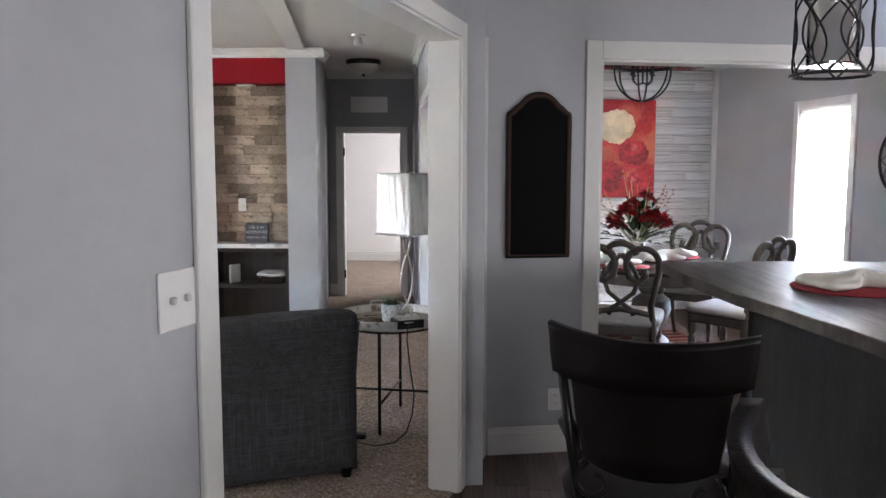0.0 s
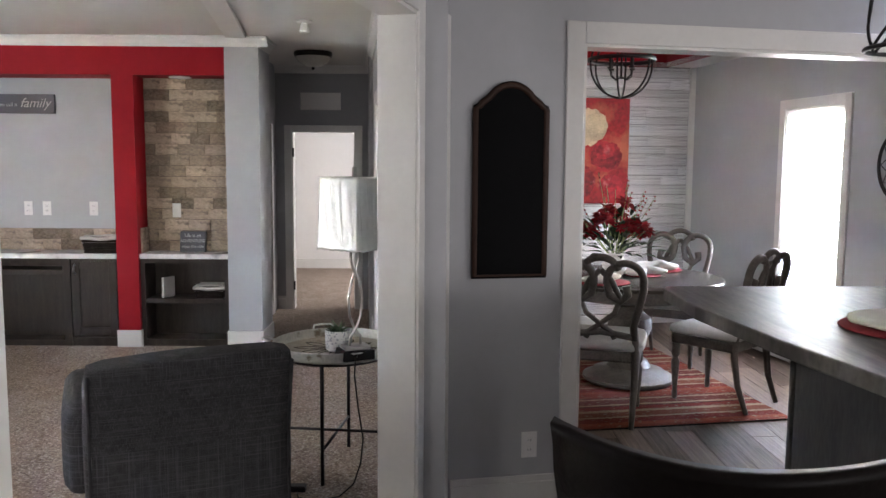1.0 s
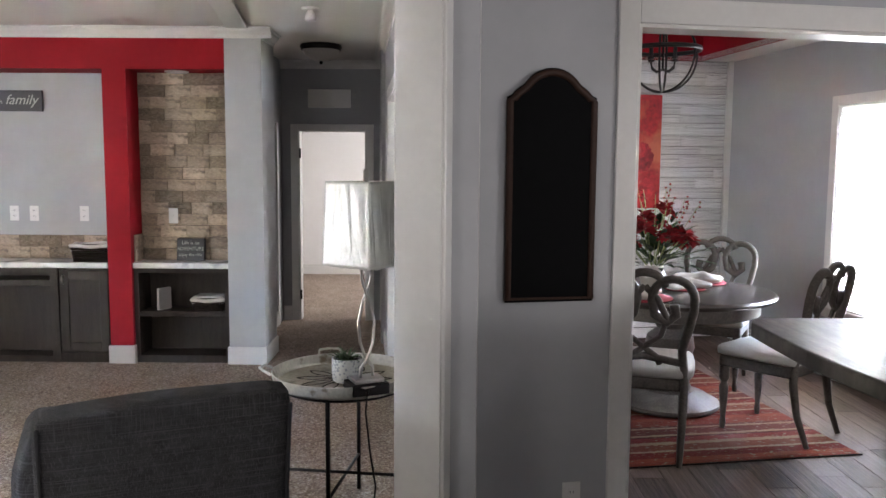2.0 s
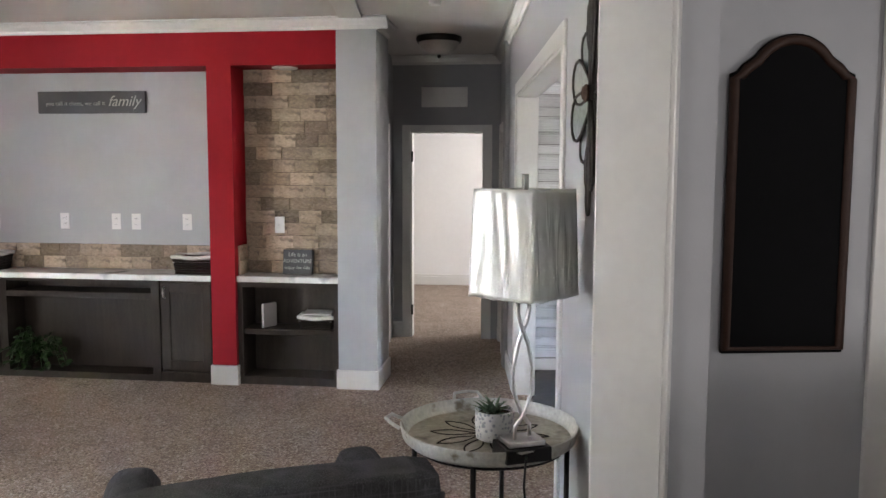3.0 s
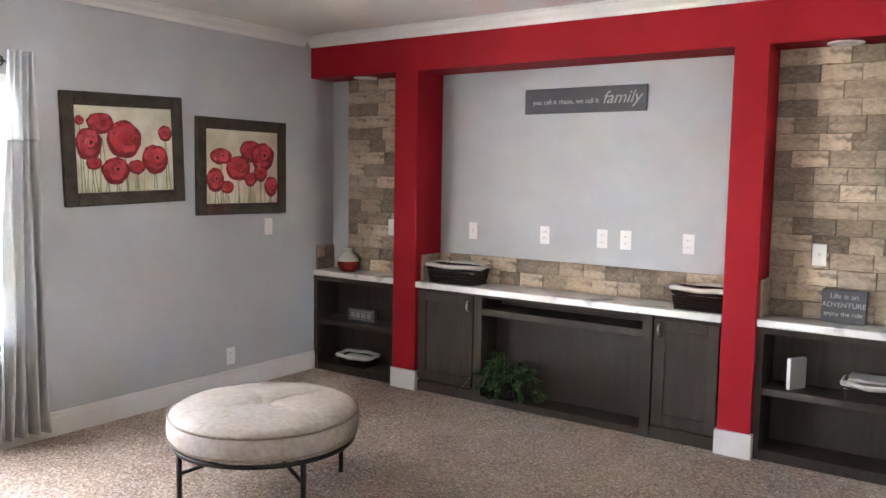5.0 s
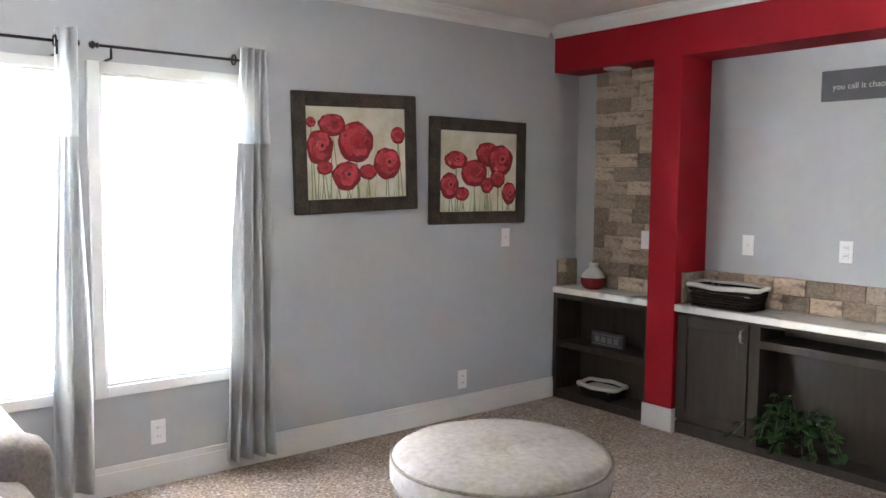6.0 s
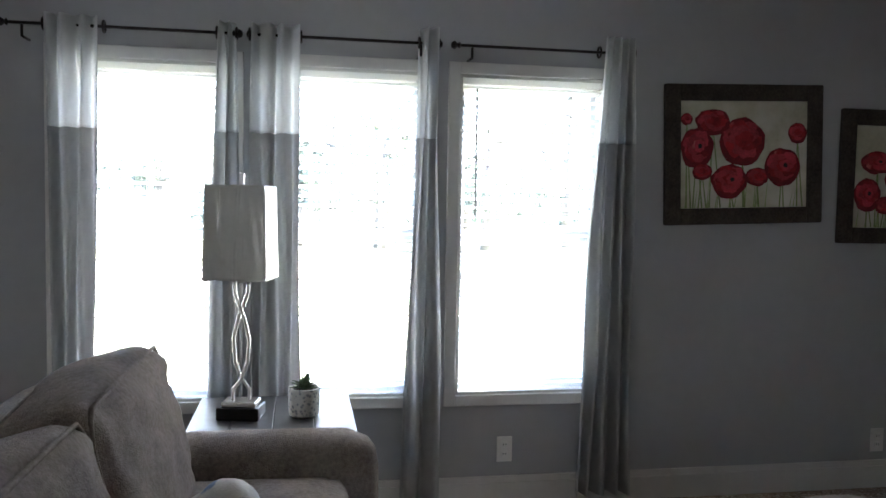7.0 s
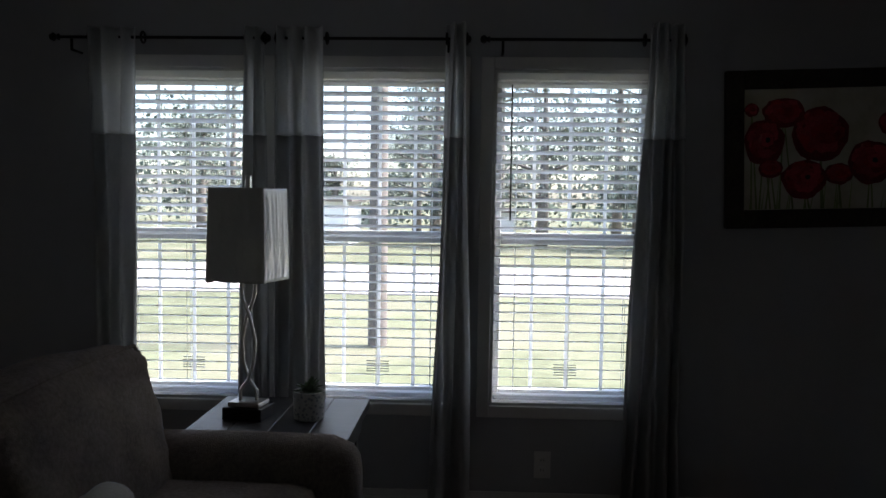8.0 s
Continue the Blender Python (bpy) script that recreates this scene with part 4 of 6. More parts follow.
ac = along((-0.69, 3.757), (-0.03, 4.045))
ob = thing("armchair", ac, "charcoal tweed armchair with its back to the kitchen opening", "armchair")
aw = dist((-0.69, 3.757), (-0.03, 4.045))
b = soft_box(aw, 0.17, 0.775, 0.035, 0.006, 10, (aw / 2, 0.085, 0.41), wob=0.004)
for v in b.verts:
    v.co.y -= 0.09 * max(0, v.co.z - 0.45) / 0.37 - 0.04
    v.co.z += 0.012 * math.sin(v.co.x * 4) - (0.018 * (1 - v.co.x / aw) if v.co.z > 0.6 else 0)
part("backrest", b, M_GREY_CLOTH, ob)
part("seat_base", soft_box(aw - 0.02, 0.66, 0.34, 0.03, 0.004, 6, (aw / 2, 0.45, 0.2)), M_GREY_CLOTH, ob)
part("seat_cushion", soft_box(aw - 0.24, 0.58, 0.14, 0.045, 0.015, 8, (aw / 2, 0.46, 0.45)), M_GREY_CLOTH, ob)
for x in (0.0, aw - 0.06):
    part("arm", soft_box(0.15, 0.66, 0.34, 0.06, 0.008, 8, (x, 0.47, 0.44)), M_GREY_CLOTH, ob)
for x in (0.012, aw - 0.012):
    part("welt", tube([(x, 0.03, 0.05), (x, 0.03, 0.5), (x, -0.01, 0.65), (x, -0.04, 0.76)], 0.006, 6), M_WELT, ob)
part("welt", tube([(0.012 + (aw - 0.024) * i / 8, -0.012, 0.705) for i in range(9)], 0.004, 6), M_WELT, ob)
for x in (0.05, aw - 0.05):
    for y in (0.06, 0.7):
        part("foot", lathe([(0.02, 0), (0.028, 0.05)], 12, at=(x, y, 0)), M_STOOL, ob)

# ---- ottoman ----
ob = thing("ottoman", pose(-3.59, 5.69, 0, 0, 0, -19), "round taupe velvet ottoman on a black metal frame", "ottoman")
prof = [(r * 0.96, z) for r, z in [(0.0, 0.27), (0.40, 0.27), (0.435, 0.28), (0.452, 0.31), (0.452, 0.37), (0.44, 0.395), (0.41, 0.412), (0.3, 0.424), (0.15, 0.428), (0.05, 0.422), (0.02, 0.408), (0.0, 0.405)]]
b = lathe(prof, 48)
for v in b.verts:
    r = math.hypot(v.co.x, v.co.y)
    if v.co.z > 0.4 and r > 0.03:
        a = math.atan2(v.co.y, v.co.x)
        v.co.z -= 0.006 * max(0, 1 - abs(math.sin(2 * a)) * 12) * (1 if r > 0.04 else 0)
cu = part("cushion", b, M_OTTOMAN, ob, smooth=True)
part("button", lathe([(0.0, 0.404), (0.022, 0.405), (0.018, 0.412), (0.0, 0.414)], 14), M_OTTOMAN, cu, smooth=True)
for z, r in ((0.385, 0.428), (0.285, 0.422)):
    part("piping", tube([(r * math.cos(q), r * math.sin(q), z) for q in (2 * math.pi * i / 48 for i in range(48))], 0.006, 6, closed=True), M_BEIGE_CLOTH, cu)
part("frame_ring", tube([(0.41 * math.cos(q), 0.41 * math.sin(q), 0.258) for q in (2 * math.pi * i / 40 for i in range(40))], 0.011, 6, closed=True), M_BLACK, ob)
for k in range(4):
    a = math.radians(90 * k)
    part("leg", tube([(0.40 * math.cos(a), 0.40 * math.sin(a), 0.0), (0.40 * math.cos(a), 0.40 * math.sin(a), 0.262)], 0.013, 8), M_BLACK, ob)
for k in range(2):
    a = math.radians(90 * k)
    part("cross_bar", tube([(0.4 * math.cos(a), 0.4 * math.sin(a), 0.16), (0, 0, 0.235 - 0.02 * k), (-0.4 * math.cos(a), -0.4 * math.sin(a), 0.16)], 0.009, 6), M_BLACK, ob)

# ---- sofa and end table ----
ob = thing("sofa", pose(-3.33, 3.67, 0), "taupe chenille sofa with loose back cushions", "sofa")
part("seat_base", soft_box(1.76, 0.86, 0.3, 0.04, 0.004, 6, (0, 0.0, 0.21)), M_BEIGE_CLOTH, ob)
part("backrest", soft_box(1.9, 0.2, 0.66, 0.06, 0.01, 8, (0, -0.42, 0.47)), M_BEIGE_CLOTH, ob)
for x in (-0.91, 0.91):
    b = soft_box(0.22, 0.87, 0.5, 0.095, 0.006, 8, (x, 0.115, 0.355))
    for v in b.verts:
        if v.co.z > 0.42:
            v.co.x += (v.co.x - x) * 0.18
    part("arm", b, M_BEIGE_CLOTH, ob)
for i, x in enumerate((-0.42, 0.42)):
    part("seat_cushion", soft_box(0.8, 0.68, 0.16, 0.05, 0.015, 8, (x, 0.1, 0.43)), M_BEIGE_CLOTH, ob)
    b = soft_box(0.83, 0.25, 0.52, 0.06, 0.03, 22, (0, 0, 0), wob=0.01, seed=i * 3)
    for v in b.verts:
        v.co.z += 0.015 * (1 - (v.co.x / 0.42) ** 2) * max(0, v.co.z) / 0.25 + 0.01 * noise.noise(v.co * 7)
        v.co.y += 0.014 * noise.noise(Vector((v.co.x * 5 + v.co.z * 9, v.co.z * 16 - v.co.x * 6, i * 4))) + 0.004 * noise.noise(v.co * 22)
    cm = pose(x, -0.17, 0.635, 13)
    b.transform(cm)
    bc = part("back_cushion", b, M_BEIGE_CLOTH, ob)
    for yy in (0.1, -0.1):
        pts = [Vector((xx, yy + 0.012 * math.copysign(1 - (xx / 0.42) ** 2, yy), zz)) for xx, zz in [(-0.408, -0.2), (-0.413, 0.0), (-0.408, 0.19), (-0.385, 0.238)] + [(-0.36 + 0.08 * k, 0.257 + 0.015 * (1 - ((-0.36 + 0.08 * k) / 0.42) ** 2)) for k in range(10)] + [(0.385, 0.238), (0.408, 0.19), (0.413, 0.0), (0.408, -0.2)]]
        part("seam", tube([tuple(cm @ p) for p in pts], 0.006, 6), M_BEIGE_CLOTH, bc)
for x in (-0.9, 0.9):
    for y in (-0.4, 0.5):
        part("foot", lathe([(0.025, 0), (0.032, 0.1)], 10, at=(x, y, 0)), M_STOOL, ob)
M_PILLOW = mat("patterned_pillow_cloth", (0.4, 0.37, 0.32), 0.9, vary=0.1, scale=12, bump=0.2, bump_scale=200)
two_tone(M_PILLOW, (0.09, 0.12, 0.2), 11, 0.55, 0.6, detail=5)
b = soft_box(0.42, 0.14, 0.4, 0.06, 0.05, 8, (0, 0, 0))
ob = thing("throw_pillow", pose(-3.19, 3.79, 0.555, -20, 0, 12), "cream throw pillow with a blue pattern leaning on the sofa", "pillow")
pl = part("cover", b, M_PILLOW, ob)
part("welt", tube([(0.205 * math.copysign(abs(math.cos(q)) ** 0.35, math.cos(q)), 0, 0.195 * math.copysign(abs(math.sin(q)) ** 0.35, math.sin(q))) for q in (2 * math.pi * i / 40 for i in range(40))], 0.006, 6, closed=True), M_BEIGE_CLOTH, pl)

M_ENDTAB = mat("dark_grey_wood_top", (0.06, 0.06, 0.063), 0.4, vary=0.2, scale=6, stretch=(6, 1, 1))
EX0, EX1, EY0, EY1, EH = -4.88, -4.30, 3.59, 4.165, 0.572
ob = thing("end_table", pose((EX0 + EX1) / 2, (EY0 + EY1) / 2, 0), "dark grey wooden end table between sofa and windows", "end table")
ew, ed = (EX1 - EX0) / 2, (EY1 - EY0) / 2
for i in range(4):
    y = -ed + i * ed / 2
    part("top_plank", box(-ew, y + 0.001, EH - 0.035, ew, y + ed / 2 - 0.001, EH, 0.002), M_ENDTAB, ob)
part("apron", box(-ew + 0.03, -ed + 0.03, EH - 0.12, ew - 0.03, ed - 0.03, EH - 0.0355), M_ENDTAB, ob)
for x in (-ew + 0.04, ew - 0.09):
    for y in (-ed + 0.04, ed - 0.09):
        part("leg", box(x, y, 0, x + 0.05, y + 0.05, EH - 0.121, 0.003), M_ENDTAB, ob)
part("lower_shelf", box(-ew + 0.05, -ed + 0.05, 0.14, ew - 0.05, ed - 0.05, 0.165), M_ENDTAB, ob)
table_lamp(pose(-4.578, 3.762, EH, 0, 0, 80), "silver twisted table lamp with a film-wrapped shade on the end table", 0.205, 0.22, turn=0, z0=0.5, seed=4.0)
succulent(pose(-4.568, 3.985, EH), 0.056, 0.105, "small green rosette in a white dotted pot on the end table", False)

# ---- curtains ----
for m, k in ((M_CURTAIN, 0.4), (M_CURTAIN_TOP, 0.55)):
    n, l = m.node_tree.nodes, m.node_tree.links
    tr, ms = n.new("ShaderNodeBsdfTranslucent"), n.new("ShaderNodeMixShader")
    b = n["Principled BSDF"]
    l.new(b.inputs["Base Color"].links[0].from_socket, tr.inputs["Color"])
    ms.inputs[0].default_value = k
    l.new(b.outputs[0], ms.inputs[1])
    l.new(tr.outputs[0], ms.inputs[2])
    l.new(ms.outputs[0], n["Material Output"].inputs["Surface"])
ROD_Z, ROD_X = 2.012, XW + 0.09


def curtain(y0, y1, by0, by1, folds, seed, top=2.07):
    ob = thing("curtain", pose(ROD_X, 0, 0), "pale grey two-tone grommet curtain hanging almost to the carpet", "curtain", "window curtains")
    r = random.Random(seed)
    ph = r.uniform(0, 6)
    cols, rows = folds * 10, 24
    for name, z0, z1, m in (("lower_cloth", 0.07, 1.62, M_CURTAIN), ("upper_band", 1.62, top, M_CURTAIN_TOP)):
        b = bmesh.new()
        grid = []
        for j in range(rows + 1):
            z = z0 + (z1 - z0) * j / rows
            t = 1 - z / top
            row = []
            for i in range(cols + 1):
                u = i / cols
                y = (y0 + (y1 - y0) * u) * (1 - t) + (by0 + (by1 - by0) * u) * t
                amp = 0.028 + 0.012 * t
                x = amp * math.sin(u * folds * 2 * math.pi + ph + 0.5 * t * math.sin(seed + 5 * u)) + 0.008 * math.sin(9 * t + 4 * u + seed)
                y += 0.006 * math.sin(7 * t + 11 * u + seed)
                row.append(b.verts.new((x + 0.03 * max(0, 1 - 2.2 * t) + (0.002 if name == "upper_band" else 0), y, z)))
            grid.append(row)
        for j in range(rows):
            for i in range(cols):
                f = b.faces.new((grid[j][i], grid[j][i + 1], grid[j + 1][i + 1], grid[j + 1][i]))
                f.smooth = True
        p = part(name, b, m, ob, "white upper band" if name == "upper_band" else "")
        so = p.modifiers.new("cloth", "SOLIDIFY")
        so.thickness, so.offset = 0.003, 0
    for k in range(2):
        u = -0.06 if k else 1.06
        y = y0 + (y1 - y0) * u
        part("grommet", tube([(0.022 * math.cos(q), y, ROD_Z + 0.022 * math.sin(q)) for q in (2 * math.pi * i / 16 for i in range(16))], 0.005, 6, closed=True), M_ROD, ob, "dark metal ring")


curtain(3.005, 3.20, 3.035, 3.15, 3, 1, 2.045)
curtain(3.64, 3.707, 3.58, 3.745, 2, 2, 2.05)
curtain(3.773, 3.954, 3.765, 3.98, 3, 3, 2.05)
curtain(4.452, 4.525, 4.395, 4.57, 2, 5, 2.068)
curtain(5.241, 5.38, 5.165, 5.42, 4, 7, 2.068)
for a, b_ in ((2.865, 3.695), (3.79, 4.505), (4.622, 5.36)):
    ob = thing("curtain_rod", pose(ROD_X, 0, ROD_Z), "thin dark bronze curtain rod above the window", "curtain rod", "curtain rods")
    part("rod", tube([(0, a, 0), (0, b_, 0)], 0.0065, 8), M_ROD, ob)
    for y, s in ((a, -1), (b_, 1)):
        f = lathe([(0.006, 0), (0.014, 0.004), (0.008, 0.012), (0.018, 0.025), (0.012, 0.038), (0.0, 0.042)], 14)
        part("finial", moved(f, pose(0, y, 0, -90 * s)), M_ROD, ob, smooth=True)
        yb = y - s * 0.05
        part("bracket", tube([(0, yb, -0.008), (0, yb, -0.05), (-0.085, yb, -0.05)], 0.006, 6), M_ROD, ob)

# ---- windows with blinds ----
M_GLASS = bpy.data.materials.new("window_glass")
M_GLASS.use_nodes = True
g = M_GLASS.node_tree.nodes["Principled BSDF"]
g.inputs["Transmission Weight"].default_value, g.inputs["Roughness"].default_value, g.inputs["IOR"].default_value = 1.0, 0.0, 1.02
M_VINYL = mat("white_vinyl", (0.78, 0.78, 0.77), 0.35, vary=0.02)
M_LABEL = mat("grey_sticker_print", (0.3, 0.3, 0.31), 0.6)


def window(idx, m, width, z0, z1, depth=0.14):
    """A double-hung window in a wall whose pose at the window's left end is m; y runs outwards."""
    ob = tagged(thing("window_%d" % idx, m, "white vinyl double-hung window with lowered blinds", "window"), kind="structure")
    w = width
    mid = (z0 + z1) / 2 - 0.0
    for a, b_, c, d in ((0.012, z0 + 0.012, 0.04, z1 - 0.012), (w - 0.04, z0 + 0.012, w - 0.012, z1 - 0.012)):
        part("window_frame", box(a, 0.085, b_, c, 0.13, d, 0.003), M_VINYL, ob)
    part("window_frame", box(0.04, 0.085, z0 + 0.012, w - 0.04, 0.13, z0 + 0.05, 0.003), M_VINYL, ob)
    part("window_frame", box(0.04, 0.085, z1 - 0.05, w - 0.04, 0.13, z1 - 0.012, 0.003), M_VINYL, ob)
    part("meeting_rail", box(0.04, 0.085, mid - 0.025, w - 0.04, 0.125, mid + 0.025, 0.003), M_VINYL, ob)
    for z, e in ((z0 + 0.05, mid - 0.025), (mid + 0.025, z1 - 0.05)):
        p = part("pane", box(0.04, 0.103, z, w - 0.04, 0.107, e), M_GLASS, ob)
        p.visible_shadow = False
    for x in (w * 0.27, w * 0.5, w * 0.73):
        part("muntin", box(x - 0.007, 0.0955, mid + 0.025, x + 0.007, 0.1025, z1 - 0.05), M_BLIND, ob)
        part("muntin", box(x - 0.007, 0.0955, z0 + 0.05, x + 0.007, 0.1025, mid - 0.025), M_BLIND, ob)
    bm = bmesh.new()
    for i in range(5):
        box(w * 0.42, 0.1012, z0 + 0.11 + 0.011 * i, w * 0.57, 0.1022, z0 + 0.114 + 0.011 * i, bm=bm)
    part("sticker", bm, M_LABEL, ob, "faint label bars on the glass")
    return ob


SLAT = None


def blind(m, width, z0, z1, seed, tilt=8, gap=0.015, pitch=0.0395, label="white faux-wood blind lowered with open slats"):
    global SLAT
    ob = thing("window_blind", m, label, "blind", "window blinds")
    w = width - 2 * gap
    part("head_rail", box(gap, 0.005, z1 - 0.04, gap + w, 0.055, z1 - 0.004, 0.003), M_BLIND, ob)
    n = int((z1 - z0 - 0.075) / 0.0395) if pitch > 0.03 else 22
    if SLAT is None:
        b = box(-w / 2, -0.0225, -0.0012, w / 2, 0.0225, 0.0012)
        SLAT = bpy.data.meshes.new("slat")
        b.to_mesh(SLAT)
        b.free()
        SLAT.materials.append(M_BLIND)
    r = random.Random(seed)
    for i in range(n):
        s = new("slat", SLAT)
        s.parent = ob
        s.matrix_local = pose(gap + w / 2, 0.032, z1 - 0.06 - pitch * i, tilt + (r.uniform(-2, 2) if pitch > 0.03 else 0), r.uniform(-0.15, 0.15) if pitch > 0.03 else 0, 0)
    zb = max(z0 + 0.02, z1 - 0.06 - pitch * n)
    part("bottom_rail", box(gap, 0.01, zb - 0.012, gap + w, 0.055, zb + 0.008, 0.003), M_BLIND, ob)
    for x in (0.1, width / 2, width - 0.1):
        for y in (0.0085, 0.0565):
            part("cord", box(x - 0.001, y - 0.0008, zb, x + 0.001, y + 0.0008, z1 - 0.06), M_BLIND, ob)
    part("tilt_wand", tube([(0.075, 0.0, z1 - 0.06), (0.075, -0.004, z1 - 0.62)], 0.0035, 6), M_SLOT if seed == 3 else M_BLIND, ob)
    return ob


for i, (s, e) in enumerate(WINDOWS):
    casing("trim_window_%d" % (i + 1), along((XW, -1.0), (XW, 13.0)), s + 1, e + 1, WZ0, WZ1, 0.053, 0.14, 0.016, True, False, 0.05)
    m = pose(XW, s, 0, 0, 0, 90)
    window(i + 1, m, e - s, WZ0, WZ1)
    blind(m, e - s, WZ0, WZ1, i + 1, -15)
    area_light("window_light_%d" % (i + 1), (XW + 0.02, (s + e) / 2, 1.25), (0, (s + e) / 2, 1.1), 0.6, 1.3, WATTS_LIVING)
SLAT = None
dm = de @ pose(DW0, 0, 0)
casing("trim_window_4", de, DW0, DW1, DWZ0, DWZ1, 0.07, 0.14, 0.016, True, False)
window(4, dm, DW1 - DW0, DWZ0, DWZ1)
blind(dm, DW1 - DW0, DWZ0, DWZ1, 9, 30, 0.003)

# ---- poppy pictures ----
M_CANVAS = mat("cream_canvas", (0.5, 0.47, 0.35), 0.8, vary=0.12, scale=5)
two_tone(M_CANVAS, (0.62, 0.6, 0.52), 4, 0.45, 0.6)
M_POPPY = mat("painted_red_petal", (0.34, 0.014, 0.02), 0.7, vary=0.55, scale=24, island=0.5)
two_tone(M_POPPY, (0.17, 0.004, 0.01), 14, 0.5, 0.66, detail=5)
two_tone(M_POPPY, (0.6, 0.16, 0.15), 11, 0.6, 0.75, detail=5)
M_POPPY2 = mat("painted_pink_petal", (0.42, 0.035, 0.05), 0.7, vary=0.4, scale=16, island=0.4)
M_POPPY3 = mat("painted_crimson_shade", (0.17, 0.006, 0.012), 0.7, vary=0.4, scale=20)
M_STEM = mat("painted_stem", (0.24, 0.3, 0.13), 0.7, vary=0.3, scale=10, island=0.6)
M_HEART = mat("painted_dark_heart", (0.02, 0.01, 0.012), 0.7)


def blob(bm, cx, cz, rx, rz, y, seed, wob=0.08, n=22, mi=0):
    vs = []
    for k in range(n):
        a = 2 * math.pi * k / n
        q = 1 + wob * noise.noise(Vector((math.cos(a) * 2, math.sin(a) * 2, seed)))
        vs.append(bm.verts.new((cx + rx * q * math.cos(a), y, cz + rz * q * math.sin(a))))
    bm.faces.new(vs).material_index = mi


def picture(m, w, h, flowers, label, frame_w=0.075):
    ob = thing("framed_picture", m, label, "picture", "poppy pictures")
    for a, b_, c, d in ((-w / 2, -h / 2, -w / 2 + frame_w, h / 2), (w / 2 - frame_w, -h / 2, w / 2, h / 2), (-w / 2 + frame_w, -h / 2, w / 2 - frame_w, -h / 2 + frame_w), (-w / 2 + frame_w, h / 2 - frame_w, w / 2 - frame_w, h / 2)):
        part("frame_bar", box(a, -0.03, b_, c, -0.001, d, 0.006, seg=2), M_PFRAME, ob, "dark carved wooden frame")
    iw, ih = w - 2 * frame_w, h - 2 * frame_w
    cv = part("canvas", box(-iw / 2, -0.016, -ih / 2, iw / 2, -0.008, ih / 2), M_CANVAS, ob)
    r = random.Random(len(flowers))
    for i, (u, v, ru, rv) in enumerate(flowers):
        x, z = (u - 0.5) * iw, (0.5 - v) * ih
        for s in (0, 1):
            st = bmesh.new()
            x2 = max(-iw / 2 + 0.01, min(iw / 2 - 0.01, x + r.uniform(-0.02, 0.02) + s * 0.025))
            t = 0.004
            vs = [st.verts.new(p) for p in ((x2 - t, -0.0165, -ih / 2 + 0.002), (x2 + t, -0.0165, -ih / 2 + 0.002), (x + t * 0.6, -0.0165, z), (x - t * 0.6, -0.0165, z))]
            st.faces.new(vs)
            part("painted_stem", st, M_STEM, cv)
        red = bmesh.new()
        y = -0.0172 - 0.0004 * i
        hx = min(ru * 1.12 * iw, iw / 2 - abs(x) - 0.002)
        hz = rv * 1.12 * ih
        blob(red, x, z, hx, hz, y, i, 0.14, mi=3)
        for k in range(6):
            q = k * 1.05 + i
            blob(red, x + hx * 0.36 * math.cos(q), z + hz * (0.1 + 0.36 * math.sin(q)), hx * 0.5, hz * 0.45, y - 0.00004 * (k + 1), i + k * 7, 0.35, mi=(k + i) % 2)
        blob(red, x - hx * 0.1, z + hz * 0.2, hx * 0.52, hz * 0.45, y - 0.00029, i + 9, 0.5, mi=1)
        blob(red, x + hx * 0.08, z + hz * 0.1, hx * 0.4, hz * 0.32, y - 0.00031, i + 20, 0.5)
        if ru > 0.1 and i % 2 == 0:
            blob(red, x + hx * 0.15, z + hz * 0.1, hx * 0.3, hz * 0.3, y - 0.00033, i + 40, 0.4, mi=1)
            blob(red, x + hx * 0.17, z + hz * 0.1, hx * 0.12, hz * 0.12, y - 0.00036, i + 30, 0.3, mi=2)
        bmesh.ops.recalc_face_normals(red, faces=red.faces[:])
        part("painted_flower", red, (M_POPPY, M_POPPY2, M_HEART, M_POPPY3), cv)
    for k in range(16):
        x = r.uniform(-iw / 2 + 0.01, iw / 2 - 0.01)
        t, z = 0.003, -ih / 2 + ih * r.uniform(0.15, 0.4)
        st = bmesh.new()
        st.faces.new([st.verts.new(p) for p in ((x - t, -0.0163, -ih / 2 + 0.002), (x + t, -0.0163, -ih / 2 + 0.002), (min(iw / 2 - 0.004, x + 0.015), -0.0163, z))])
        part("painted_blade", st, M_STEM, cv)
    return ob


F1 = [(0.05, 0.17, 0.045, 0.05), (0.25, 0.2, 0.12, 0.11), (0.13, 0.44, 0.14, 0.17), (0.48, 0.38, 0.16, 0.2), (0.92, 0.3, 0.1, 0.09), (0.17, 0.66, 0.07, 0.07), (0.38, 0.75, 0.13, 0.145), (0.6, 0.71, 0.08, 0.08), (0.8, 0.62, 0.13, 0.16)]
F2 = [(0.2, 0.36, 0.13, 0.1), (0.6, 0.28, 0.13, 0.14), (0.78, 0.35, 0.15, 0.18), (0.43, 0.52, 0.15, 0.15), (0.12, 0.68, 0.15, 0.15), (0.28, 0.78, 0.08, 0.08), (0.6, 0.67, 0.08, 0.09), (0.74, 0.59, 0.09, 0.1), (0.9, 0.77, 0.11, 0.13)]
picture(pose(XW, 5.973, 1.598, 0, -1.8, 90), 0.782, 0.637, F1, "red poppy painting in a dark wooden frame beside the window")
picture(pose(XW, 6.847, 1.51, 0, 0.2, 90), 0.767, 0.632, F2, "red poppy painting in a dark wooden frame near the corner")

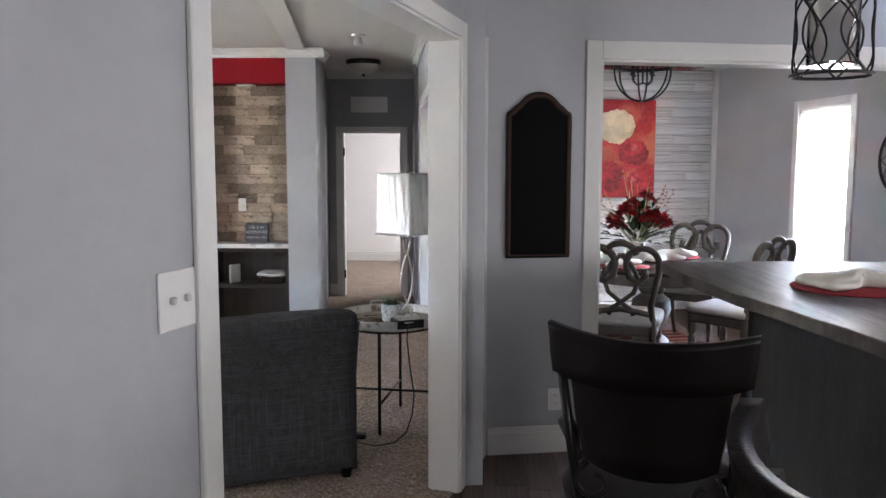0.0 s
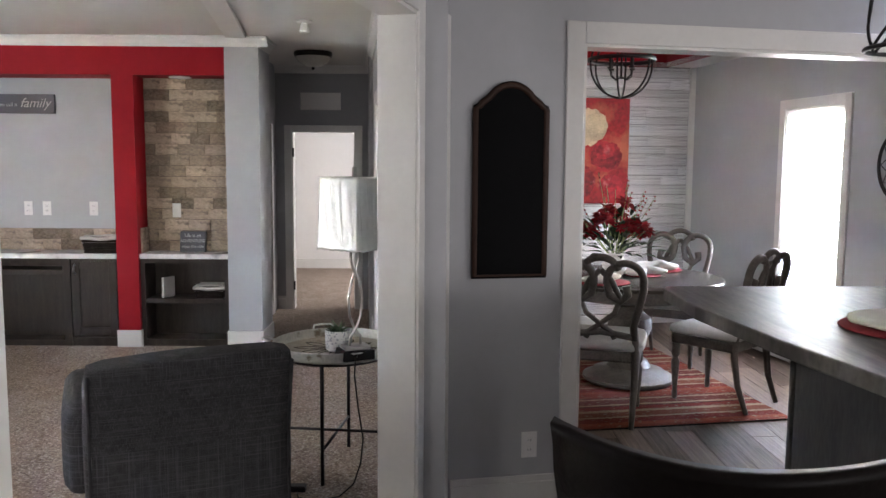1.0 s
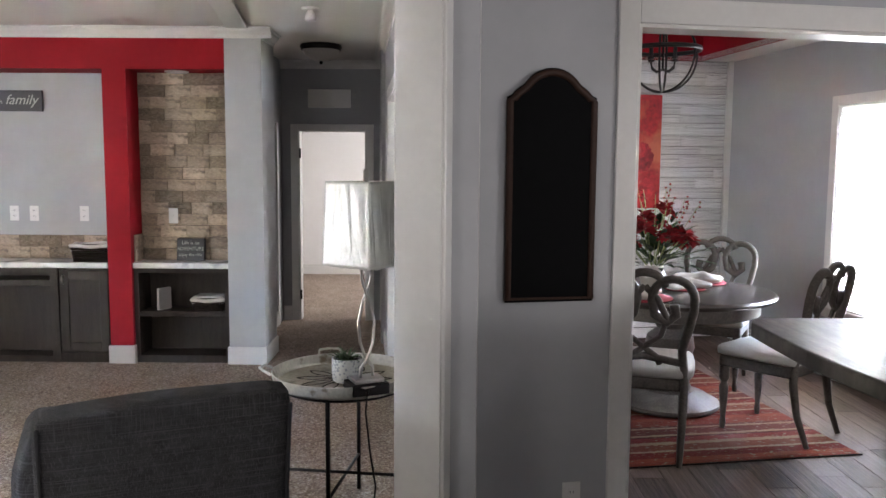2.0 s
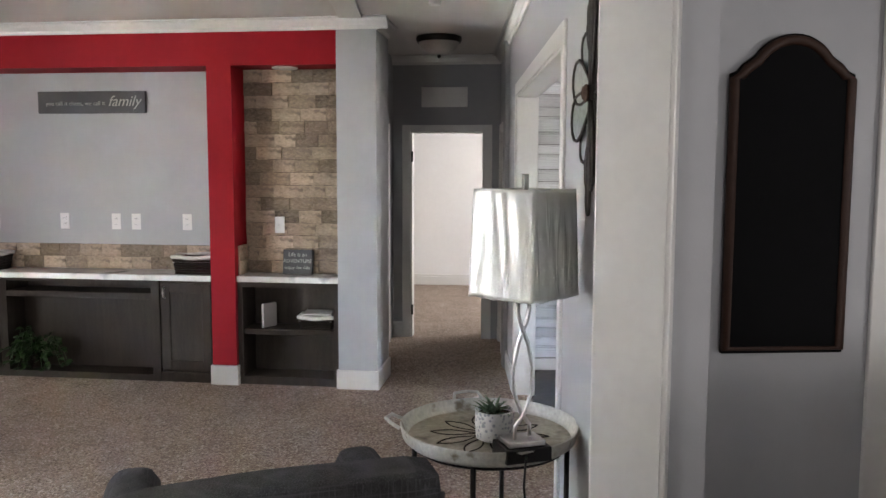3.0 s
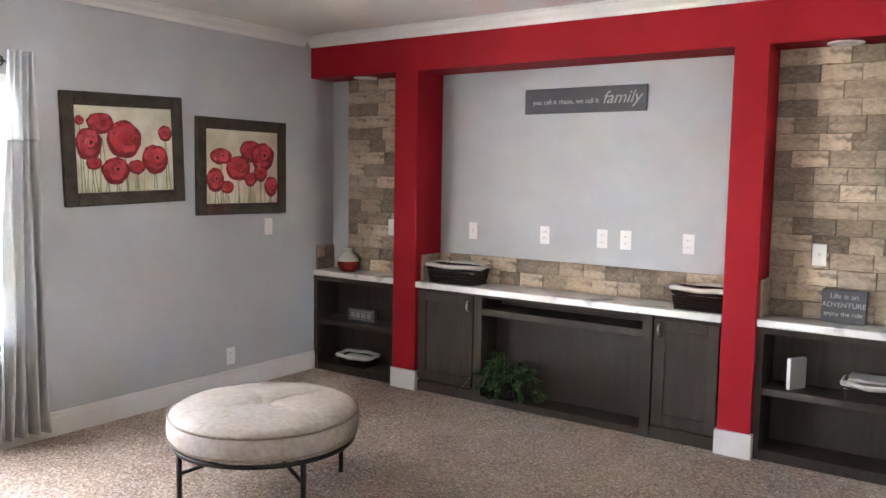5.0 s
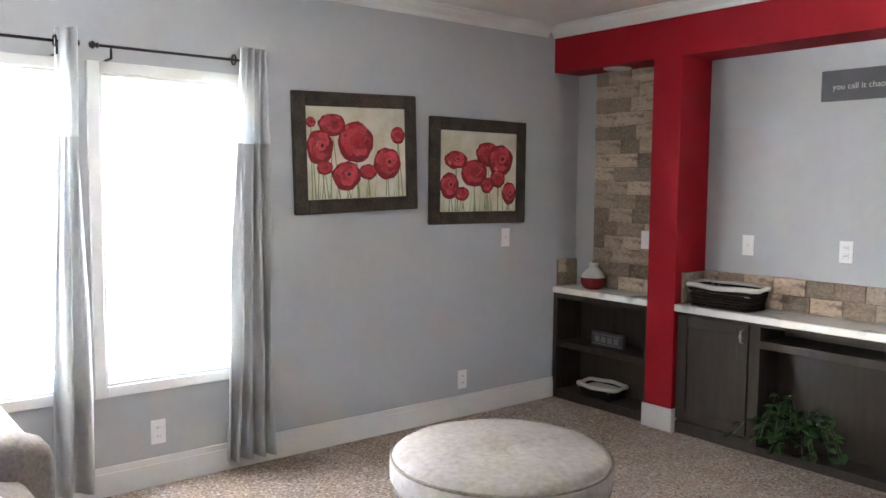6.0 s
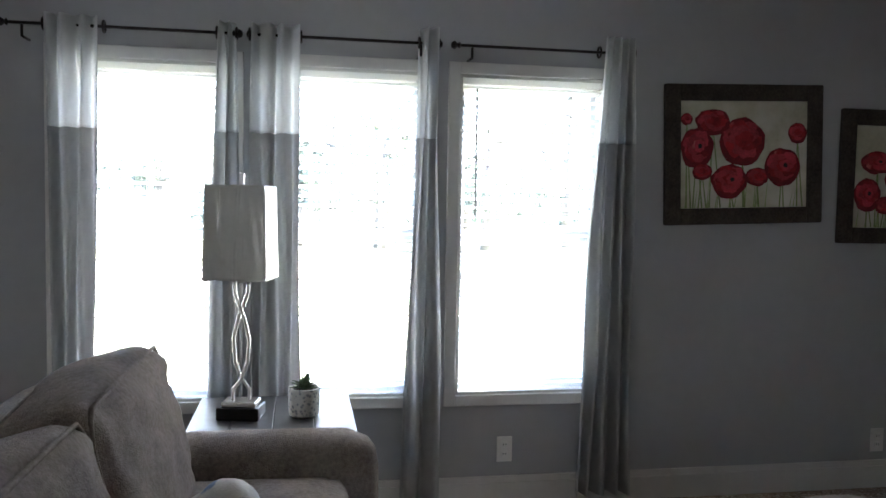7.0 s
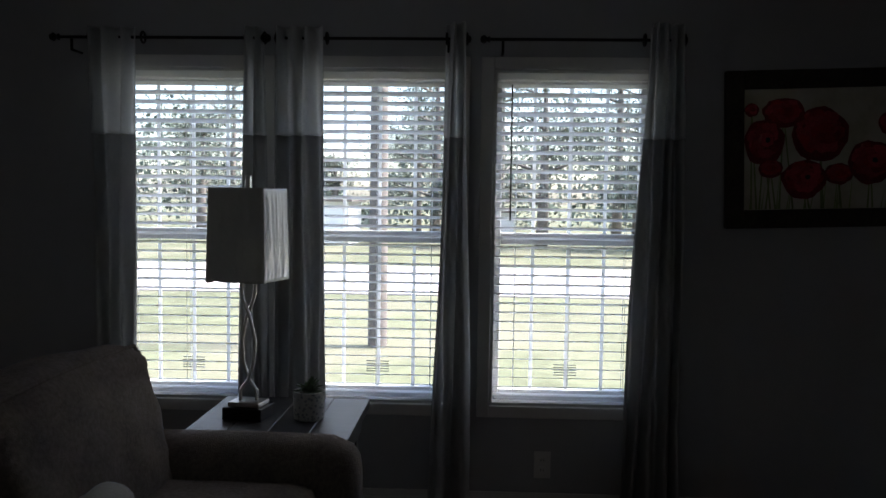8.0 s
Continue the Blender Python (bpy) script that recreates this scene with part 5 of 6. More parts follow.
# ---- chalkboard ----
ob = thing("chalkboard", CHALK @ pose(0.378 * cs, 0, 1.006), "arched chalkboard in a dark brown wooden frame", "chalkboard")
out = [(-0.16, 0.0), (0.16, 0.0), (0.16, 0.715)] + [(0.16 - 0.045 * t, 0.715 + 0.05 * t * t) for t in (0.4, 0.7)] + [(x, z) for x, z in arc(0, 0.70, 0.115, 32, 148, 12)] + [(-0.16 + 0.045 * t, 0.715 + 0.05 * t * t) for t in (0.7, 0.4)] + [(-0.16, 0.715)]
b = slab([(x, z) for x, z in out], 0.0, 0.018)
part("slate", moved(b, pose(0, -0.001, 0, 90)), M_BOARD, ob, "black slate surface")
part("frame", tube([(x * 0.95, -0.016, 0.012 + z * 0.965) for x, z in out], 0.0135, 8, closed=True, flat=1.0), M_FRAME, ob)

# ---- hall: vent, ceiling lamp, detector, door ----
ob = thing("air_vent", pose(-0.661, YH, 2.109), "white return air grille above the hall door", "vent")
part("frame", box(-0.20, -0.012, -0.085, 0.20, -0.001, 0.085, 0.003), M_PLATE, ob)
for i in range(12):
    part("slat", box(-0.185, -0.016, -0.07 + i * 0.0125, 0.185, -0.012, -0.063 + i * 0.0125), M_PLATE, ob)
ob = thing("ceiling_lamp", pose(-0.585, 8.3, CEIL), "bronze flush ceiling lamp with a frosted glass bowl", "ceiling light")
part("canopy", lathe([(0.165, -0.001), (0.17, -0.02), (0.16, -0.045), (0.15, -0.045)], 32), M_ROD, ob, smooth=True)
M_BOWL = mat("frosted_glass_bowl", (0.42, 0.4, 0.37), 0.3, vary=0.1, scale=8)
part("bowl", lathe([(0.15, -0.045), (0.13, -0.085), (0.08, -0.12), (0.0, -0.132)], 32), M_BOWL, ob, smooth=True)
part("finial", lathe([(0.0, -0.16), (0.012, -0.15), (0.016, -0.138), (0.01, -0.13)], 12), M_ROD, ob, smooth=True)
ob = thing("fire_sprinkler", pose(-0.41, 6.75, CEIL), "white spot fixture mounted on the ceiling", "ceiling fixture")
part("rosette", lathe([(0.055, -0.001), (0.055, -0.012), (0.03, -0.02)], 24), M_PLATE, ob, smooth=True)
part("head", lathe([(0.02, -0.02), (0.03, -0.04), (0.036, -0.075), (0.03, -0.085), (0.0, -0.085)], 20), M_PLATE, ob, smooth=True)
M_HINGE = mat("black_hinge", (0.02, 0.02, 0.02), 0.4, metal=0.5)
M_DOOR = mat("white_door_paint", (0.7, 0.69, 0.67), 0.4, vary=0.03)
ob = tagged(thing("door_1", pose(HD0 - 0.03, YH + 0.175, 0, 0, 0, 176), "white interior door standing open into the bright room", "door"), kind="structure")
part("leaf", box(0, 0, 0.012, 0.6, 0.035, HDZ - 0.016, 0.003), M_DOOR, ob)
for z in (0.25, 1.6):
    part("hinge", box(-0.012, 0.036, z - 0.045, 0.008, 0.04, z + 0.045), M_HINGE, ob, "black metal hinge")
part("knob", moved(lathe([(0.012, 0), (0.012, 0.03), (0.028, 0.045), (0.026, 0.065), (0.0, 0.07)], 16), pose(0.55, 0.0, 0.93, 90)), M_SILVER, ob, smooth=True)
for z in (0.25, 1.6):
    structure("trim_hinge_%d" % (1 if z < 1 else 2), box(HD0 + 0.006, YH - 0.007, z - 0.045, HD0 + 0.024, YH - 0.0035, z + 0.045), M_HINGE, "black hinge leaf on the door jamb", "hinge")
hs = lmb @ pose(ll - HR1, 0.05, 0)
ob = tagged(thing("door_2", hs, "white interior door closed in the side of the hall", "door"), kind="structure")
part("leaf", box(0.014, 0.0, 0.01, HR1 - HR0 - 0.014, 0.035, HDZ - 0.014, 0.003), M_DOOR, ob)
for z in (0.25, 1.6):
    part("hinge", box(0.016, -0.004, z - 0.045, 0.03, 0.0, z + 0.045), M_HINGE, ob, "black metal hinge")
for i, (x, y, rz) in enumerate(((-0.45, 12.3, 8), (-0.15, 12.2, -6))):
    ob = thing("flat_box", pose(x, y, 0, 0, 0, rz), "flat white carton lying on the carpet by the wall", "box", "cartons")
    part("carton", box(-0.2, -0.1, 0, 0.2, 0.1, 0.06 - 0.015 * i, 0.004), M_PAPER, ob)
    part("flap", box(-0.19, -0.09, 0.06 - 0.015 * i, 0.19, 0.0, 0.064 - 0.015 * i), M_PAPER, ob)

# ---- dining room ----
outer = [(0.50, 4.52), (3.62, 5.12), (XD + 0.02, YS + 0.03), (0.10, 8.24)]
tray_in = [tuple((DR @ Vector((x, y, 0)))[:2]) for x, y in ((-2.2, -3.55), (-0.3, -3.55), (-0.3, -0.03), (-2.2, -0.03))]
bm, bs = bmesh.new(), bmesh.new()
for i in range(4):
    k = (i + 1) % 4
    slab([outer[i], outer[k], tray_in[k], tray_in[i]], 2.40, 2.44, bm=bm)
    (x0, y0), (x1, y1) = tray_in[i], tray_in[k]
    n = Vector((y1 - y0, x0 - x1)).normalized() * 0.012
    slab([(x0, y0), (x0 + n.x, y0 + n.y), (x1 + n.x, y1 + n.y), (x1, y1)], 2.398, 2.74, bm=bs)
structure("ceiling_dining", bm, M_CEIL, "off-white lower ceiling round a red tray", "ceiling")
structure("ceiling_tray_sides", bs, M_RED, "red painted sides of the tray ceiling", "ceiling")
structure("ceiling_tray", slab([tuple((DR @ Vector((x, y, 0)))[:2]) for x, y in ((-2.25, -3.6), (-0.25, -3.6), (-0.25, 0.02), (-2.25, 0.02))], 2.74, 2.78), M_CEIL, "off-white top of the tray ceiling", "ceiling")
ob = structure("trim_board_wall", box(-0.05, -0.03, 0.0, -0.002, -0.001, 2.4), M_TRIM, "white corner trim beside the boarded wall", "trim")
ob.matrix_world = DR

M_RUG = mat("kilim_rug", (0.2, 0.035, 0.02), 0.95, vary=0.3, scale=25, bump=0.5, bump_scale=200, spec=0.1)
n, l = M_RUG.node_tree.nodes, M_RUG.node_tree.links
src = n["Principled BSDF"].inputs["Base Color"].links[0].from_socket
tc, sx = n.new("ShaderNodeTexCoord"), n.new("ShaderNodeSeparateXYZ")
nz, mm, mo = n.new("ShaderNodeTexNoise"), n.new("ShaderNodeMath"), n.new("ShaderNodeMath")
l.new(tc.outputs["Object"], sx.inputs[0])
l.new(tc.outputs["Object"], nz.inputs["Vector"])
nz.inputs["Scale"].default_value = 60
mm.operation = "MULTIPLY_ADD"
l.new(nz.outputs["Fac"], mm.inputs[0])
mm.inputs[1].default_value = 0.03
l.new(sx.outputs["Y"], mm.inputs[2])
mo.operation = "WRAP"
l.new(mm.outputs[0], mo.inputs[0])
mo.inputs[1].default_value, mo.inputs[2].default_value = 0.62, 0.0
mr = n.new("ShaderNodeMapRange")
mr.inputs["From Max"].default_value = 0.62
l.new(mo.outputs[0], mr.inputs["Value"])
cr = n.new("ShaderNodeValToRGB")
cr.color_ramp.interpolation = "CONSTANT"
bands = [(0.0, (0.084, 0.0074, 0.0052)), (0.1, (0.0298, 0.0045, 0.0037)), (0.14, (0.186, 0.1371, 0.0817)), (0.18, (0.05, 0.012, 0.008)), (0.33, (0.167, 0.1251, 0.079)), (0.37, (0.0397, 0.0112, 0.0074)), (0.41, (0.0992, 0.0167, 0.0074)), (0.55, (0.1288, 0.026, 0.0112)), (0.63, (0.0744, 0.0074, 0.0052)), (0.76, (0.186, 0.1426, 0.0892)), (0.8, (0.085, 0.028, 0.012)), (0.93, (0.174, 0.1316, 0.079))]
el = cr.color_ramp.elements
el[0].position, el[0].color = bands[0][0], (*bands[0][1], 1)
el[1].position, el[1].color = bands[1][0], (*bands[1][1], 1)
for p, c in bands[2:]:
    e = el.new(p)
    e.color = (*c, 1)
l.new(mr.outputs["Result"], cr.inputs["Fac"])
mx = n.new("ShaderNodeMix")
mx.data_type, mx.blend_type = "RGBA", "MIX"
mx.inputs[0].default_value = 0.85
l.new(src, mx.inputs[6])
l.new(cr.outputs["Color"], mx.inputs[7])
l.new(mx.outputs[2], n["Principled BSDF"].inputs["Base Color"])
two_tone(M_RUG, (0.14, 0.1, 0.065), 26, 0.63, 0.69, stretch=(1, 2.2, 1), detail=1)
ob = thing("area_rug", pose(1.49, 6.46, 0.001, 0, 0, 10), "red and beige striped kilim rug under the dining table", "rug")
part("woven_cloth", box(-0.97, -0.95, 0, 0.97, 0.95, 0.009, 0.003), M_RUG, ob)
part("hem", box(-0.98, -0.955, 0, 0.98, -0.95, 0.008), M_WICKER, ob)
part("hem", box(-0.98, 0.95, 0, 0.98, 0.955, 0.008), M_WICKER, ob)

DTX, DTY, DTH = 1.84, 6.55, 0.73
M_TABLE = mat("grey_table_wood", (0.075, 0.066, 0.058), 0.25, vary=0.15, scale=5, stretch=(1, 5, 1))
ob = thing("dining_table", pose(DTX, DTY, 0.01), "round weathered grey pedestal dining table on the rug", "table")
part("tabletop", lathe([(0.0, DTH - 0.045), (0.56, DTH - 0.045), (0.6, DTH - 0.035), (0.615, DTH - 0.015), (0.6, DTH - 0.003), (0.58, DTH), (0.0, DTH)], 56), M_TABLE, ob, smooth=True)
part("apron", lathe([(0.5, DTH - 0.13), (0.52, DTH - 0.12), (0.52, DTH - 0.046), (0.48, DTH - 0.046)], 48), M_CHAIR, ob, smooth=True)
part("pedestal", lathe([(0.15, 0.1), (0.13, 0.14), (0.075, 0.18), (0.07, 0.22), (0.12, 0.29), (0.15, 0.37), (0.14, 0.44), (0.08, 0.49), (0.1, 0.52), (0.07, 0.55), (0.12, 0.6), (0.4, 0.61)], 36), M_CHAIR, ob, smooth=True)
part("base", lathe([(0.29, 0.0), (0.31, 0.015), (0.31, 0.035), (0.27, 0.05), (0.24, 0.075), (0.17, 0.085), (0.15, 0.1)], 44), M_CHAIR, ob, smooth=True)


def dining_chair(m, label):
    ob = thing("dining_chair", m, label, "chair", "chairs round the table")
    part("seat", soft_box(0.48, 0.46, 0.07, 0.03, 0.012, 8, (0, 0, 0.455)), M_SEAT, ob, "cream upholstered seat")
    part("seat_frame", box(-0.225, -0.215, 0.36, 0.225, 0.215, 0.425, 0.012, seg=2), M_CHAIR, ob)
    for s in (-1, 1):
        part("front_leg", lathe([(0.013, 0), (0.018, 0.04), (0.013, 0.06), (0.02, 0.14), (0.026, 0.24), (0.016, 0.27), (0.028, 0.29), (0.026, 0.36)], 14, at=(s * 0.2, 0.19, 0)), M_CHAIR, ob, smooth=True)
        part("back_leg", tube([(s * 0.19, -0.29, 0.0), (s * 0.195, -0.23, 0.16), (s * 0.2, -0.205, 0.33), (s * 0.2, -0.21, 0.44), (s * 0.19, -0.235, 0.56)], [0.014, 0.019, 0.023, 0.022, 0.018], 8), M_CHAIR, ob)

    def bar(pts, r=0.018):
        return tube([(x, -0.215 - (z - 0.45) * 0.2, z) for x, z in pts], r, 8, flat=1.4)
    for s in (-1, 1):
        pts = [(s * 0.19, 0.5), (s * 0.185, 0.58), (s * 0.215, 0.7), (s * 0.235, 0.8)] + [(s * 0.135 + s * (x - 0.135), z) for x, z in arc(0.135, 0.84, 0.1, -15, 200, 12)] + [(s * 0.05, 0.76), (s * 0.11, 0.72), (s * 0.15, 0.76), (s * 0.14, 0.81)]
        part("side_scroll", bar(pts), M_CHAIR, ob)
        part("splat_loop", bar([(0, 0.9), (s * 0.06, 0.84), (s * 0.11, 0.74), (s * 0.08, 0.65), (0, 0.585), (s * -0.06, 0.54), (s * -0.08, 0.5)], 0.012), M_CHAIR, ob)
    part("top_arch", bar(arc(0, 0.885, 0.1, 10, 170, 12, 0.085), 0.015), M_CHAIR, ob)
    part("lower_rail", bar([(-0.19, 0.51), (-0.1, 0.525), (0, 0.54), (0.1, 0.525), (0.19, 0.51)], 0.014), M_CHAIR, ob)
    return ob


dining_chair(pose(1.50, 5.79, 0.01, 0, 0, -16.5), "weathered grey dining chair with its scrolled back to the opening")
dining_chair(pose(2.307, 6.094, 0.01, 0, 0, 41.6), "weathered grey dining chair turned out from the table")
dining_chair(pose(2.28, 7.12, 0.01, 0, 0, 152), "weathered grey dining chair by the boarded wall")
dining_chair(pose(1.12, 6.85, 0.01, 0, 0, -118), "weathered grey dining chair behind the table")

# flowers and place settings on the table
M_FLOWER = mat("red_silk_petal", (0.29, 0.006, 0.012), 0.7, vary=0.35, scale=20, island=0.6)
M_GLASSVASE = mat("cream_ceramic", (0.6, 0.57, 0.52), 0.3, vary=0.05)
ob = thing("flower_arrangement", pose(DTX - 0.12, DTY - 0.02, DTH + 0.01), "red silk flowers with green leaves in a vase on the table", "flowers")
part("vase", lathe([(0.05, 0), (0.075, 0.03), (0.085, 0.08), (0.055, 0.13), (0.06, 0.15), (0.05, 0.15)], 24), M_GLASSVASE, ob, smooth=True)
bl, bb = bmesh.new(), bmesh.new()
for k in range(12):
    a, e = k * 2.4, (0.75 if k % 3 else 1.2)
    L = 0.22 + 0.16 * (k % 4) / 3
    d = Vector((math.cos(a) * math.cos(e), math.sin(a) * math.cos(e), math.sin(e)))
    tip = Vector((0, 0, 0.12)) + d * L
    part("stem", tube([(0, 0, 0.1), tuple(tip)], 0.003, 5), M_STEM, ob)
    bf = bmesh.new()
    for j in range(30):
        u, v = rng.uniform(0, 6.28), rng.uniform(-0.3, 1)
        q = Vector((math.cos(u) * math.sqrt(1 - v * v), math.sin(u) * math.sqrt(1 - v * v), v))
        leaf(bf, tip + q * 0.012, q, Vector((0.1, 0.2, 1)) if abs(q.z) < 0.9 else Vector((1, 0, 0)), 0.068, 0.055, 0.5)
    part("flower_head", bf, M_FLOWER, ob)
for k in range(110):
    a, e = rng.uniform(0, 6.28), rng.uniform(0.1, 1.1)
    d = Vector((math.cos(a) * math.cos(e), math.sin(a) * math.cos(e), math.sin(e)))
    leaf(bl, Vector((0, 0, 0.13)) + d * rng.uniform(0.06, 0.32), d, Vector((0, 0, 1)), rng.uniform(0.08, 0.14), rng.uniform(0.035, 0.06))
for k in range(16):
    a, e = rng.uniform(0, 6.28), rng.uniform(0.8, 1.4)
    d = Vector((math.cos(a) * math.cos(e), math.sin(a) * math.cos(e), math.sin(e)))
    tip = Vector((0, 0, 0.1)) + d * rng.uniform(0.45, 0.62)
    part("stem", tube([(0, 0, 0.1), tuple(tip)], 0.0022, 4), M_STEM, ob)
    for j in range(5):
        lathe([(0.0, -0.008), (0.008, 0), (0.0, 0.008)], 6, bb, at=tuple(tip - d * 0.035 * j + Vector((rng.uniform(-1, 1), rng.uniform(-1, 1), 0)) * 0.012))
tagged(part("leaves", bl, M_LEAF, ob), kind="stuff")
tagged(part("berries", bb, M_FLOWER, ob), kind="stuff")
M_MAT = mat("red_woven_placemat", (0.27, 0.015, 0.025), 0.85, vary=0.2, scale=40, bump=0.4, bump_scale=150)
M_NAPKIN = mat("cream_napkin", (0.62, 0.59, 0.53), 0.9, vary=0.05, scale=10, bump=0.2, bump_scale=150)


def setting(x, y, z, rz, label, r=0.18):
    ob = thing("placemat", pose(x, y, z, 0, 0, rz), "round red woven placemat " + label, "placemat", "place settings")
    part("weave", lathe([(0.0, 0.001), (r, 0.001), (r + 0.004, 0.004), (r, 0.007), (0.0, 0.007)], 40), M_MAT, ob, smooth=True)
    nb = thing("napkin", pose(x, y, z + 0.008, 0, 0, rz), "folded cream cloth napkin on the placemat", "napkin", "place settings")
    b = soft_box(0.3, 0.11, 0.035, 0.016, 0.012, 10, (0, 0, 0.02), wob=0.014, seed=x)
    for v in b.verts:
        k = 1 - 0.75 * math.exp(-((v.co.x - 0.03) / 0.035) ** 2)
        v.co.y *= k * (1 + 0.7 * abs(v.co.x - 0.03) / 0.15)
        v.co.z = 0.001 + max(0, v.co.z) * (1.5 - 0.5 * k)
    part("cloth", b, M_NAPKIN, nb)
    part("ring", tube([(0.03, 0.022 * math.cos(q), 0.026 + 0.024 * math.sin(q)) for q in (2 * math.pi * i / 18 for i in range(18))], 0.006, 6, closed=True), M_NAPKIN, nb)


setting(DTX - 0.28, DTY - 0.36, DTH + 0.01, 60, "on the dining table")
setting(DTX + 0.25, DTY + 0.3, DTH + 0.01, -30, "on the dining table")
setting(DTX + 0.08, DTY - 0.0, DTH + 0.01, 20, "beside the vase", 0.12)

# wall art
M_ART = mat("red_abstract_paint", (0.36, 0.012, 0.015), 0.7, vary=0.4, scale=4)
two_tone(M_ART, (0.5, 0.12, 0.06), 3.2, 0.5, 0.62)
two_tone(M_ART, (0.12, 0.004, 0.01), 2.4, 0.55, 0.68)
M_ART2 = mat("cream_paint_petal", (0.62, 0.5, 0.32), 0.7, vary=0.3, scale=9, island=0.4)
ob = thing("canvas_painting", DR @ pose(-1.165, -0.028, 1.62), "unframed canvas painting of cream and red flowers", "picture")
part("canvas", box(-0.5, -0.035, -0.48, 0.5, -0.001, 0.48, 0.004), M_ART, ob)
ar, cr_ = bmesh.new(), bmesh.new()
for cx, cz, R in ((0.1, 0.22, 0.2), (-0.3, 0.1, 0.17)):
    for k in range(9):
        a = k * 2.4
        blob(cr_, cx + 0.4 * R * math.cos(a), cz + 0.4 * R * math.sin(a), R * 0.55, R * 0.45, -0.0355 - 0.0003 * k, k, 0.35)
for cx, cz, R in ((0.28, -0.05, 0.17), (0.0, -0.28, 0.2), (0.33, -0.32, 0.13), (-0.32, -0.25, 0.15)):
    for k in range(7):
        a = k * 2.4
        blob(ar, cx + 0.35 * R * math.cos(a), cz + 0.35 * R * math.sin(a), R * 0.55, R * 0.5, -0.0355 - 0.0003 * k, k + 3, 0.3)
for b, mt, nm in ((cr_, M_ART2, "cream_flower"), (ar, M_POPPY, "red_flower")):
    bmesh.ops.recalc_face_normals(b, faces=b.faces[:])
    part(nm, b, mt, ob)

# globe chandelier
ob = thing("globe_chandelier", pose(1.70, 6.40, 2.135), "black iron globe chandelier hanging over the table", "chandelier")
R = 0.212
for k in range(3):
    part("hoop", moved(tube([(R * math.cos(q), 0, R * math.sin(q)) for q in (2 * math.pi * i / 40 for i in range(40))], 0.007, 6, closed=True), pose(0, 0, 0, 0, 0, 60 * k + 10)), M_BLACK, ob)
part("equator", tube([(R * math.cos(q), R * math.sin(q), 0.03) for q in (2 * math.pi * i / 40 for i in range(40))], 0.009, 6, closed=True, flat=1.6), M_BLACK, ob)
part("stem", tube([(0, 0, -0.09), (0, 0, 0.595)], 0.007, 8), M_BLACK, ob)
part("canopy", lathe([(0.06, 0.604), (0.06, 0.59), (0.02, 0.58)], 20), M_BLACK, ob)
for k in range(4):
    a = math.radians(90 * k + 30)
    c, s = math.cos(a), math.sin(a)
    part("arm", tube([(0, 0, -0.08), (0.05 * c, 0.05 * s, -0.095), (0.09 * c, 0.09 * s, -0.07), (0.095 * c, 0.095 * s, -0.03)], 0.005, 6), M_BLACK, ob)
    part("candle_cup", lathe([(0.018, -0.03), (0.02, -0.02), (0.011, -0.02), (0.011, 0.045), (0.0, 0.05)], 12, at=(0.095 * c, 0.095 * s, 0)), M_BLACK, ob)

# ---- bar ----
ob = thing("bar_counter", pose(0, 0, 0), "raised bar with a grey wood-look top and dark panels", "bar")
edge = [(1.265, 3.74), (1.285, 3.79), (1.34, 3.81), (3.3, 3.85), (3.3, 0.6), (1.62, 0.6), (1.42, 2.35), (1.315, 2.95), (1.262, 3.4)]
part("worktop", slab(edge, 1.03, 1.07, 0.005), M_BAR, ob)
part("panel", slab([(1.39, 3.02), (1.45, 3.08), (2.3, 3.1), (2.3, 0.75), (1.62, 0.75)], 0.0, 1.03), M_BARSIDE, ob)
part("corner_post", tube([(1.395, 3.025, 0.0), (1.395, 3.025, 1.029)], 0.014, 8), M_BARSIDE, ob)
part("end_support", slab([(2.2, 3.15), (3.2, 3.25), (3.2, 3.5), (2.2, 3.4)], 0.0, 1.03), M_BARSIDE, ob)
setting(1.715, 3.06, 1.07, 15, "on the bar")


